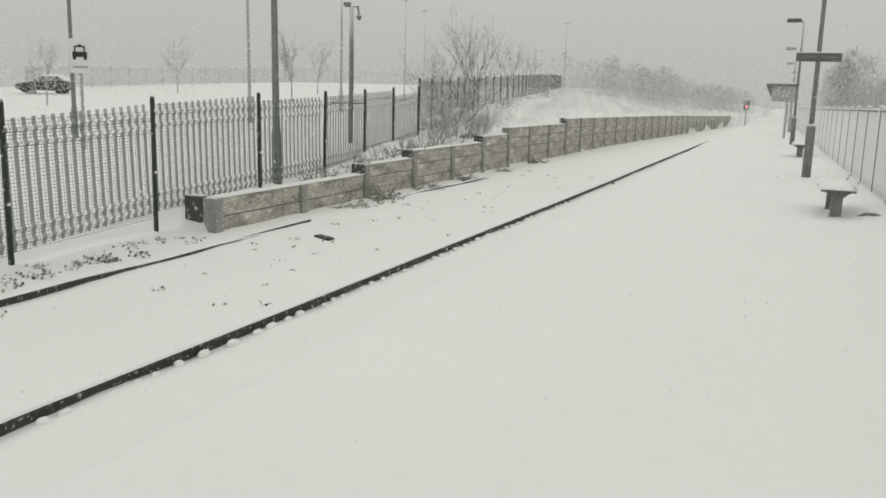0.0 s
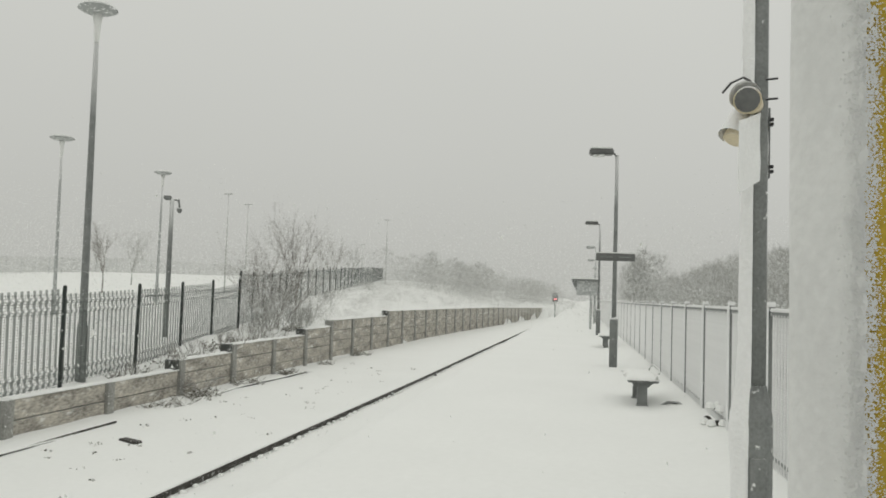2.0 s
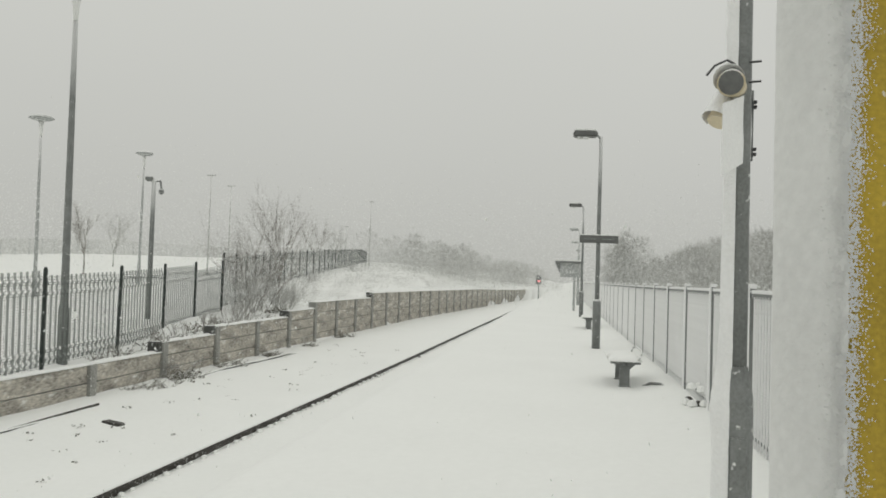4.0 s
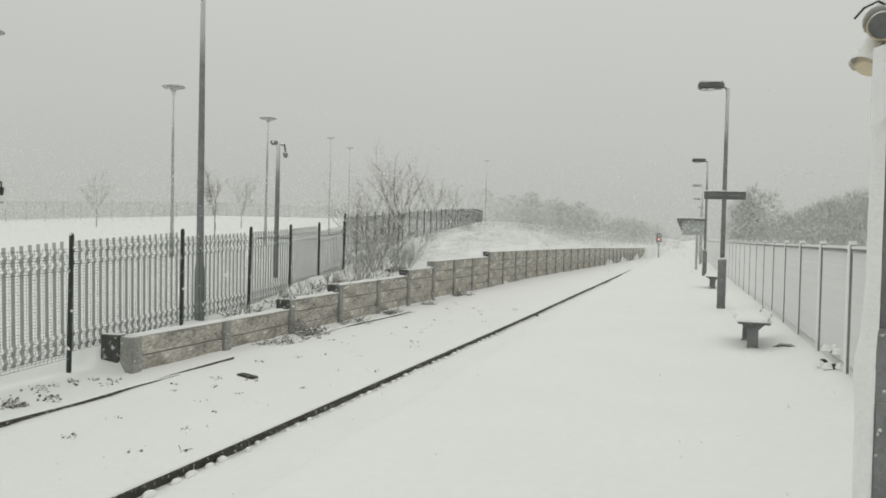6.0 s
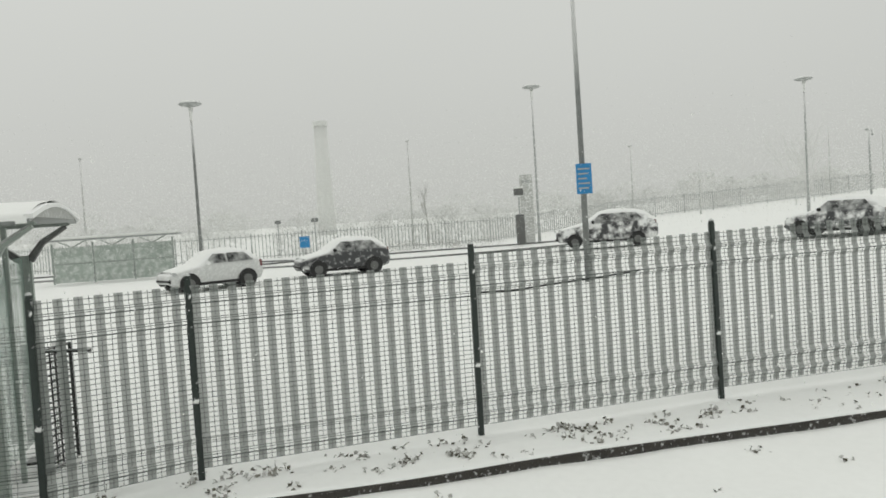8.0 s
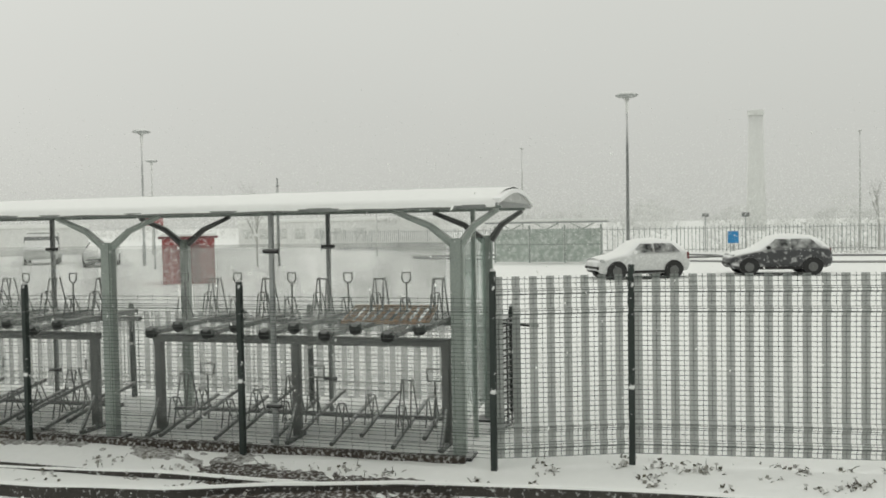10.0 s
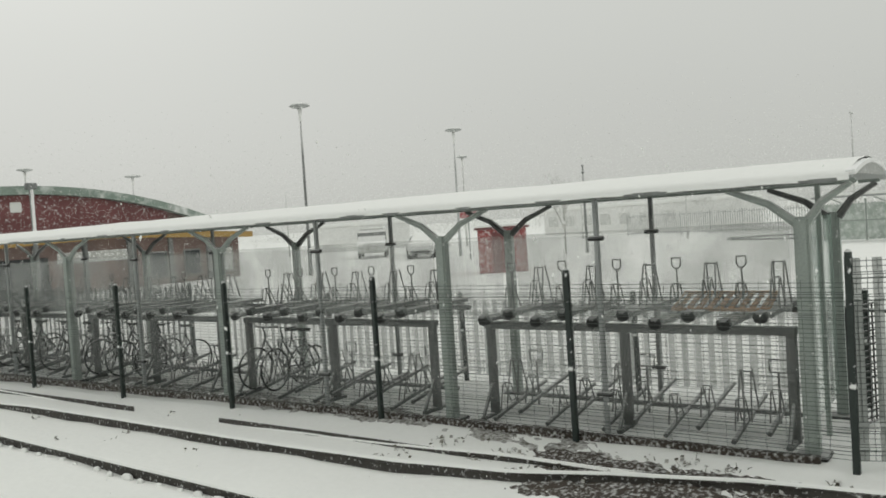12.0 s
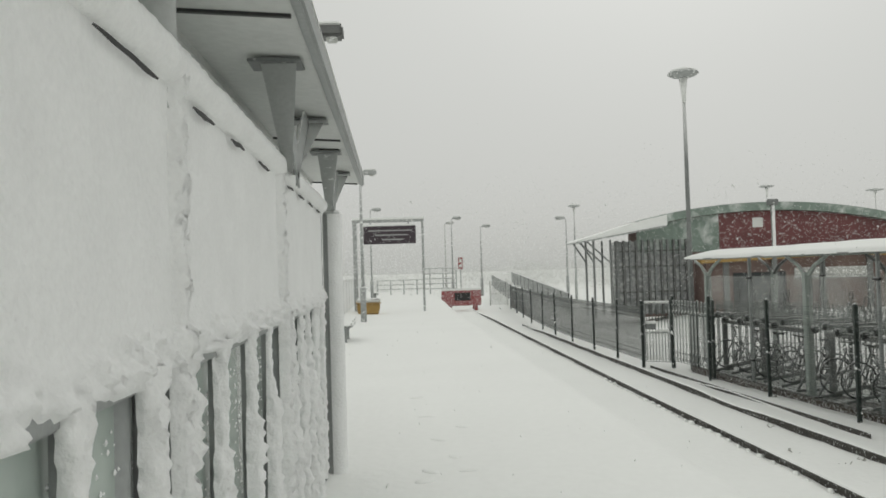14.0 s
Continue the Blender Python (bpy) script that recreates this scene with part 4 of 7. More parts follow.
def signal():
    t = thing("railway_signal", pose(-2.9, 110, 0, 0, 0, 0), "railway signal on a post showing a red lamp", "signal")
    part("post", tubes([(0, 0, -1), (0, 0, 1.5)], r=0.09, seg=8), GALV_PALE, t)
    h = part("head", boxes(((-0.35, -0.15, 1.3), (0.35, 0.15, 2.5)), bev=0.05), GALV, t, "dark signal head")
    part("lens", lathe(bmesh.new(), ((0.13, 0), (0.14, 0.03), (0.05, 0.06)), 14), lamp_red, h, "glowing red lens").matrix_local = pose(0, -0.15, 1.75, 90, 0, 0)
    part("hood", tubes([(0, -0.1, 1.98), (0, -0.4, 1.95)], r=0.2, seg=10), GALV, h)


signal()


# ---- platform shelter beside the camera ----
def shelter():
    t = thing("platform_shelter", Matrix(), "glazed platform shelter plastered with wind-driven snow", "shelter")
    X, ya, yb = 0.46, -7.45, -0.9
    crust = lambda p, q, r: 0.4 * noise.noise(Vector((p, q * 13, r * 13))) + 0.5 * noise.noise(Vector((p + 3, q * 30, r * 30))) + 0.2 * noise.noise(Vector((p + 7, q * 55, r * 55)))
    # front uprights
    for y in (-7.4, -4.72, -2.62, -0.98):
        part("upright", boxes(((X - 0.0, y - 0.04, 0), (X + 0.07, y + 0.04, 2.42)), bev=0.008), SHELTER_GREY, t)
    bays = ((-7.36, -4.76, (-7.05, -6.55, -6.05, -5.6, -5.15)), (-4.68, -2.66, (-4.3, -3.77, -3.17)), (-2.58, -1.02, (-2.36, -1.88, -1.36)))
    for y0, y1, bars in bays:
        part("glass_panel", boxes(((X + 0.03, y0, 1.5), (X + 0.042, y1, 2.2))), GLASS, t)
        part("lower_glass", boxes(((X + 0.045, y0, 0.15), (X + 0.055, y1, 1.46))), GLASS_SHELTER, t, "green tinted lower glass")
        part("top_rail", tubes([(X + 0.02, y0, 2.30), (X + 0.02, y1, 2.30)], r=0.03, seg=10), SHELTER_GREY, t)
        part("mid_rail", boxes(((X + 0.0, y0, 1.47), (X + 0.06, y1, 1.52)), bev=0.006), SHELTER_GREY, t)
        part("low_rail", boxes(((X - 0.01, y0, 0.55), (X + 0.05, y1, 0.6)), bev=0.008), SHELTER_GREY, t)
        for yy in bars:
            bar = part("bar", boxes(((X, yy - 0.016, 0.1), (X + 0.035, yy + 0.016, 1.47)), bev=0.004), SHELTER_GREY, t)
            bm = bmesh.new()
            prev = None
            for j in range(79):
                z = 0.1 + j * 0.0183
                grow = 0.8 + 0.5 * noise.noise(Vector((yy * 7, 2, z * 2.5))) + (0.3 if z < 1.15 else 0)
                ring = []
                for k in range(11):
                    a = math.pi * k / 10
                    wv = (0.050 * grow) * (1 + 0.8 * crust(yy * 5 + k * 0.37, k * 0.02, z))
                    ring.append(bm.verts.new((X + 0.012 - 1.05 * wv * math.sin(a), yy - wv * math.cos(a), z)))
                if prev:
                    for k in range(10):
                        bm.faces.new((prev[k], prev[k + 1], ring[k + 1], ring[k]))
                prev = ring
            part("bar_snow", bm, SNOW_CRUST, bar, smooth=True)
        for i in range(4):
            yy = y0 + (i + 0.5) * (y1 - y0) / 4
            part("rail_bracket", boxes(((X + 0.022, yy - 0.02, 2.17), (X + 0.04, yy + 0.02, 2.3))), SHELTER_GREY, t)
        # frost splashed over the lower panes
        bm = bmesh.new()
        for i in range(1500):
            yy, zz = random.uniform(y0, y1), 0.2 + 1.2 * random.random() ** 1.7
            r = random.uniform(0.002, 0.009)
            q = [bm.verts.new((X + 0.040 - (r * 0.6 if k == 6 else 0), yy + (0 if k == 6 else r * math.cos(k * 1.047) * random.uniform(0.7, 1.4)), zz + (0 if k == 6 else r * math.sin(k * 1.047)))) for k in range(7)]
            for k in range(6):
                bm.faces.new((q[6], q[k], q[(k + 1) % 6]))
        tagged(part("frost_specks", bm, SNOW_CRUST, t), kind="stuff")
    # snow crust over the upper glazing, rough and overhanging along its lower edge
    bm = bmesh.new()
    rows = []
    ys = spread(ya, -0.95, 0.022)
    zs = [1.50 + 0.012 * j for j in range(16)] + [1.69 + 0.0485 * j for j in range(13)]
    for j, z in enumerate(zs):
        row = []
        for y in ys:
            low = smooth((1.66 + 0.05 * noise.noise(Vector((4, y * 3, 0))) - z) / 0.15)
            k = 0.020 + 0.008 * noise.noise(Vector((0, y * 2.2, z * 2.2))) + 0.004 * crust(1, y * 0.5, z * 0.5)
            k += low * (0.020 + 0.085 * max(-0.25, crust(2, y, z)) + 0.02 * noise.noise(Vector((8, y * 5, z * 5))))
            zz = z
            if j < 5:
                zz -= (1 - j / 5) * (0.02 * crust(5, y, 0) + 0.05 * abs(noise.noise(Vector((5, y * 3.5, 0)))))
            if j == len(zs) - 1:
                zz += 0.010 * crust(9, y * 0.6, 0)
            if j == 0:
                k = 0.015
            row.append(bm.verts.new((X + 0.02 - k, y, zz)))
        rows.append(row)
    for a, b in zip(rows, rows[1:]):
        for i in range(len(ys) - 1):
            bm.faces.new((a[i], a[i + 1], b[i + 1], b[i]))
    part("panel_snow", bm, SNOW_CRUST, t, "crust of wind-driven snow", True)
    for y0, y1, bars in bays:
        bm = bmesh.new()
        prev = None
        for i, y in enumerate(spread(y0 - 0.05, y1 + 0.05, 0.025)):
            ring = []
            for k in range(11):
                a = radians(50 + k * 22)
                rr = 0.060 * (1 + 0.10 * noise.noise(Vector((k * 0.5, y * 3, 2))) + 0.26 * crust(k * 0.3, y, 0.1)) + 0.008 * math.sin(k / 10 * math.pi)
                ring.append(bm.verts.new((X + 0.012 + rr * math.cos(a), y, 2.325 + rr * math.sin(a))))
            if prev:
                for k in range(10):
                    bm.faces.new((prev[k], prev[k + 1], ring[k + 1], ring[k]))
            prev = ring
        part("rail_snow", bm, SNOW_CRUST, t, smooth=True)
    # Black strips laid on the crust as the shade in the slots.
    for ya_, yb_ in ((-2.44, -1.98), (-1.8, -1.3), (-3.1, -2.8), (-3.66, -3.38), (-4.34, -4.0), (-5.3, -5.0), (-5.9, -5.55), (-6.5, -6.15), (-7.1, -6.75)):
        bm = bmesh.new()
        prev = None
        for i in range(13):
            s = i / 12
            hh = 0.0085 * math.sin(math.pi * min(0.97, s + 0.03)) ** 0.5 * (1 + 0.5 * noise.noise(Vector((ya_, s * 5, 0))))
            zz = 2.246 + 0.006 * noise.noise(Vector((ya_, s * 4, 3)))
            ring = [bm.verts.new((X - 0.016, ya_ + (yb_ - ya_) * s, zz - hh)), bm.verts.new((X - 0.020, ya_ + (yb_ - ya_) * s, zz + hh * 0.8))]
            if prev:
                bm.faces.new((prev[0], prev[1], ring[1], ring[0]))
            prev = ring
        part("slot_shade", bm, INK, t, "black strip as the shaded slot under the rail")
    for y in (-4.72, -2.62):
        bm = bmesh.new()
        prev = None
        for j in range(159):
            z = 0.05 + j * 0.0145
            ring = []
            thin = 0.72 if z > 1.6 else 1.0
            for k in range(13):
                u = k / 6 - 1
                twin = 0.6 + 0.4 * abs(math.sin(u * 2.6))
                g = 1 + 1.1 * crust(y + k * 0.4, k * 0.03, z)
                ring.append(bm.verts.new((X + 0.004 - 0.058 * thin * twin * (1 - u ** 6) * g, y + 0.055 * u * thin * (1 + 0.3 * crust(y + 9, 0, z)), z)))
            if prev:
                for k in range(12):
                    bm.faces.new((prev[k], prev[k + 1], ring[k + 1], ring[k]))
            prev = ring
        part("upright_snow", bm, SNOW_CRUST, t, smooth=True)
    # roof columns and canopy
    for y in (-7.65,):
        part("column", lathe(bmesh.new(), ((0.078, 0.0), (0.078, 2.25), (0.07, 2.3)), 18, (0.395, y, 0)), SHELTER_GREY, t, smooth=True)
    bm = bmesh.new()
    prev = None
    for j in range(60):
        z = j * 0.0385
        ring = []
        for k in range(11):
            a = radians(70 + k * 20)
            rr = 0.081 + 0.014 * math.sin(k / 10 * math.pi) * (1 + 0.6 * crust(k * 0.3, k * 0.02, z))
            ring.append(bm.verts.new((0.395 + rr * math.cos(a), -7.65 + rr * math.sin(a), z)))
        if prev:
            for k in range(10):
                bm.faces.new((prev[k], prev[k + 1], ring[k + 1], ring[k]))
        prev = ring
    part("column_snow", bm, SNOW_CRUST, t, "snow plastered on the end column", True)
    for y in (-4.85, -2.3):
        part("column", lathe(bmesh.new(), ((0.075, 0.0), (0.075, 2.35)), 16, (0.56, y, 0)), SHELTER_GREY, t, smooth=True)
    part("downpipe", tubes([(0.53, -7.55, 0.02), (0.53, -7.55, 2.4)], r=0.03, seg=8), SHELTER_GREY, t)
    part("column", lathe(bmesh.new(), ((0.05, 2.2), (0.05, 2.74)), 16, (0.49, -2.62, 0)), SHELTER_PALE, t, smooth=True)
    for y in (-7.65, -4.85):
        for s, reach in ((1, 0.78), (-1, 0.66)):
            bm = prism(bmesh.new(), ((y - s * 0.05, 2.22), (y + s * 0.07, 2.30), (y + s * (reach + 0.02), 2.70), (y + s * (reach - 0.26), 2.715), (y + s * 0.02, 2.46)), 0.36, 0.372, "x")
            arm = part("bracket", bm, SHELTER_GREY, t)
            bm = bmesh.new()
            lo, hi = (y + s * 0.07, 2.295), (y + s * (reach + 0.02), 2.695)
            v = [bm.verts.new(p) for p in ((0.385, *lo), (0.425, *lo), (0.43, *hi), (0.27, *hi))]
            bm.faces.new(v)
            bmesh.ops.solidify(bm, geom=list(bm.faces), thickness=0.014)
            part("flange", bm, SHELTER_PALE, arm, "pale folded flange")
            part("top_plate", boxes(((0.25, y + s * reach - 0.16, 2.705), (0.49, y + s * reach + 0.03, 2.72)), bev=0.003), GALV, arm)
    zr = lambda x: 2.72 + 0.06 * (x - 0.1)
    bm = prism(bmesh.new(), ((0.2, 2.725), (2.0, 2.84), (2.0, 2.90), (0.2, 2.785)), -9.4, -0.4)
    part("roof_deck", bm, SOFFIT, t, "pale grey sheet soffit")
    for y in spread(-9.35, -0.5, 2.6):
        part("soffit_rib", prism(bmesh.new(), ((0.22, 2.714), (1.98, 2.824), (1.98, 2.84), (0.22, 2.729)), y - 0.012, y + 0.012), INK, t)
    for x in (0.75, 1.35):
        part("purlin", boxes(((x - 0.04, -9.35, zr(x) - 0.04), (x + 0.04, -0.5, zr(x) + 0.045))), SOFFIT, t)
    part("gutter", boxes(((0.15, -9.42, 2.70), (0.2, -0.4, 2.81)), bev=0.012), SHELTER_GREY, t)
    bm = prism(bmesh.new(), ((0.145, 2.805), (2.02, 2.91), (2.0, 3.02), (0.46, 2.93), (0.18, 2.87)), -9.44, -0.38)
    part("roof_snow", bm, SNOW, t, "thick snow on the roof")
    # back wall of the shelter
    part("back_panel", boxes(((1.68, -7.4, 0.1), (1.71, -0.9, 2.5))), GLASS_GREEN, t)
    for y in (-7.4, -5.2, -3.0, -0.9):
        part("back_post", boxes(((1.64, y - 0.04, 0), (1.72, y + 0.04, 2.8)), bev=0.006), SHELTER_GREY, t)
    part("end_panel", boxes(((0.55, -7.42, 0.1), (1.64, -7.40, 2.3))), GLASS, t)


shelter()


def yellow_post():
    t = thing("yellow_post", pose(0.0, 0.0, 0), "yellow-painted steel post plastered with snow on its weather side", "post")
    part("shaft", boxes(((0.1825, 1.04, 0.0), (0.33, 1.17, 2.6)), bev=0.003), YELLOW_FROST, t)
    part("base_plate", boxes(((0.18, 0.99, 0.0), (0.41, 1.22, 0.03)), bev=0.005), YELLOW, t)
    bm = bmesh.new()
    prev = None
    zs = [0.02] + [0.9 + j * 0.006 for j in range(290)]
    for z in zs:
        ring = []
        for k in range(19):
            u = k / 18
            n1 = noise.noise(Vector((k * 0.12, z * 2.0, 1)))
            n2 = noise.noise(Vector((k * 0.7, z * 95, 5))) + 0.6 * noise.noise(Vector((k * 0.5, z * 45, 9)))
            # from the far side, round the weather face, to a grainy lip on the near face
            if u < 0.5:
                s = u / 0.5
                x, y = 0.2 - 0.060 * math.sin(s * math.pi / 2) ** 0.8, 1.16 - 0.06 * s
            else:
                s = (u - 0.5) / 0.5
                x, y = 0.140 + 0.0465 * s, 1.10 - 0.064 * s ** 0.7
            grain = 0.0035 * n2 * smooth((u - 0.6) * 4)
            if k == 18:
                y = 1.0385
                x += 0.0015 * n2
            ring.append(bm.verts.new((x + 0.005 * n1 * math.sin(u * math.pi), y - grain, z)))
        if prev:
            for k in range(18):
                bm.faces.new((prev[k], prev[k + 1], ring[k + 1], ring[k]))
        prev = ring
    rnd = random.Random(31)
    grains = bmesh.new()
    for i in range(24000):
        z = rnd.uniform(0.9, 2.6)
        wave = 0.003 * noise.noise(Vector((1, z * 6, 0))) + 0.003 * noise.noise(Vector((4, z * 25, 0)))
        x = 0.1875 + 1.6 * wave + rnd.gauss(0, 0.0075)
        y = 1.0385 if x > 0.1875 else 1.0385 + max(0.0, 0.1865 - x) * 0.5
        r = rnd.uniform(0.0005, 0.0014) * (0.7 if x > 0.195 else 1.0)
        c = Vector((x, y - r * 0.25, z))
        q = [grains.verts.new(c + Vector(d) * r * rnd.uniform(0.7, 1.35)) for d in ((1, 0, 0), (-1, 0, 0), (0, 0, 1), (0, 0, -1), (0.1, -0.5, 0.05))]
        for tri in ((0, 4, 2), (2, 4, 1), (1, 4, 3), (3, 4, 0)):
            grains.faces.new([q[i] for i in tri])
    tagged(part("grain_crust", grains, SHADED_SNOW, t, smooth=True), kind="stuff")
    part("driven_snow", bm, SHADED_SNOW, t, "ridge of wind-driven snow", True)


yellow_post()


# ---- cycle shelter behind the wire fence ----
SH = pose(-8.86, -2.6, -0.9, 0, 0, 3.2)
ROOF = [(0.34 - 2.44 * i / 16, 2.76 + 0.17 * math.sin(math.pi * (0.06 + 0.88 * i / 16)) - 0.03) for i in range(17)]


def cycle_shelter():
    t = thing("cycle_shelter", SH, "long open cycle shelter with sage green columns and snowy barrel roof", "shelter")
    cols = (0.0, -4.4, -8.8, -13.2, -17.6)
    for y in cols:
        for x, w in ((0.0, 0.072), (-1.72, 0.062)):
            c = part("column", boxes(((x - w, y - w, 0.0), (x + w, y + w, 2.42)), bev=0.02), SHELTER_GREEN, t)
            bm = bmesh.new()
            for s in (-1, 1):
                far = 0.46 if y == 0 and s > 0 else 0.72
                tube(bm, ((x, y + s * 0.05, 2.36), (x, y + s * far * 0.42, 2.56), (x, y + s * far, 2.73)), 0.05, 6, 0.03)
            part("fork", bm, SHELTER_GREEN if x == 0 else RACK, c)
            part("base_plate", boxes(((x - 0.16, y - 0.16, 0.0), (x + 0.16, y + 0.16, 0.04)), bev=0.01), BLACK, c)
    for x in (0.0, -1.72):
        part("eaves_beam", boxes(((x - 0.03, -18.0, 2.735), (x + 0.03, 0.5, 2.77)), bev=0.008), SHELTER_GREEN, t)
    ny = 60
    ys = [0.52 - 18.7 * j / ny for j in range(ny + 1)]
    prof = ROOF + [(x, z + 0.04) for x, z in ROOF[::-1]]
    part("roof_sheet", prism(bmesh.new(), prof, ys[-1], ys[0]), SHELTER_GREY, t, "curved grey roof sheet")
    part("edge_gutter", boxes(((0.31, ys[-1], 2.735), (0.37, 0.4, 2.775)), bev=0.008), GALV, t)
    part("end_hood", prism(bmesh.new(), [(x, z + 0.05) for x, z in ROOF], 0.49, 0.535), CABINET, t, "rimed end plate closing the roof arch")
    part("end_hoop", prism(bmesh.new(), [(x * 1.02, z + 0.075) for x, z in ROOF] + [(x, z + 0.03) for x, z in ROOF[::-1]], 0.47, 0.555), SNOW_CRUST, t, "snow-crusted end hoop")
    # snow lying along the roof
    bm = bmesh.new()
    rows = []
    for y in [0.5 - 18.6 * j / 120 for j in range(121)]:
        row = []
        for i, (x, z) in enumerate(ROOF):
            u = math.sin(math.pi * i / 16) ** 0.45
            th = 0.015 + 0.05 * u * (1 + 0.25 * noise.noise(Vector((x * 2, y * 0.9, 1))) + 0.12 * noise.noise(Vector((x, y * 5, 4))))
            e = 0.03 * noise.noise(Vector((0, y * 1.7, 6))) if i in (0, 16) else 0
            if i == 0:
                row.append(bm.verts.new((x + 0.035 + e, y, z - 0.01 + 0.4 * e)))
            row.append(bm.verts.new((x + (0.03 + e if i == 0 else 0), y, z + 0.035 + th)))
        rows.append(row)
    for a, b in zip(rows, rows[1:]):
        for i in range(17):
            bm.faces.new((a[i], b[i], b[i + 1], a[i + 1]))
    part("roof_snow", bm, SNOW, t, "even blanket of snow", True)
    # glazing with slim posts and clamps
    for a, b in zip(cols, cols[1:]):
        mid = (a + b) / 2
        for x, top in ((0.03, 2.34), (-1.70, 2.34)):
            for y0, y1 in ((mid + 0.03, a - 0.12), (b + 0.12, mid - 0.03)):
                part("lower_glass", boxes(((x, y0, 0.32), (x + 0.01, y1, 1.3))), GLASS_CLEAR, t, "clear lower glass").visible_shadow = False
                part("upper_glass", boxes(((x, y0, 1.31), (x + 0.01, y1, top))), GLASS_MIST, t, "misted upper glass").visible_shadow = False
            p = part("slim_post", boxes(((x - 0.025, mid - 0.025, 0.0), (x + 0.035, mid + 0.025, 2.74)), bev=0.006), SHELTER_GREY if x > -1 else GALV, t)
            for z in (0.5, 2.3):
                part("clamp", tubes([(x + 0.03, mid - 0.09, z), (x + 0.03, mid + 0.09, z)], r=0.028, seg=8), BLACK, p)
    part("end_glass", boxes(((-1.6, -0.02, 0.3), (-0.1, -0.01, 2.4))), GLASS_GREEN, t)
    part("end_post", boxes(((-0.9, -0.03, 0.0), (-0.85, 0.02, 2.74))), SHELTER_GREEN, t)
    part("kerb", boxes(((0.12, -18.2, -0.1), (0.24, 0.1, 0.06)), bev=0.01), SOIL_DARK, t, "low muddy kerb")


cycle_shelter()


def back_fence():
    pts = [SH @ Vector((-2.3, y, 0)) for y in (0.2, -2.75, -5.7, -8.65, -11.6)]
    mesh_fence([(p.x, p.y, p.z, p.z + 1.36) for p in pts], "mesh fence with pale strips behind the cycle racks", dense=False, strip=PALE_STRIP)
    # Assumed fence, added to darken what shows behind the far racks.
    pts = [SH @ Vector(p) for p in ((-2.15, -12.4, 0), (-2.15, -15.2, 0), (-2.15, -18.3, 0), (-0.1, -18.5, 0))]
    mesh_fence([(p.x, p.y, p.z, p.z + 1.6) for p in pts], "dark infilled mesh fence added to darken the far end of the cycle shelter", strip=DARK_STRIP)


back_fence()


def shared(name, bm, material):
    me = bpy.data.meshes.new(name)
    bm.to_mesh(me)
    bm.free()
    me.materials.append(material)
    return me


def place(name, me, parent, at=(0, 0, 0), turn=0):
    o = bpy.data.objects.new(name, me)
    scene.collection.objects.link(o)
    o.parent = parent
    o.matrix_local = pose(*at, 0, 0, turn)
    return o


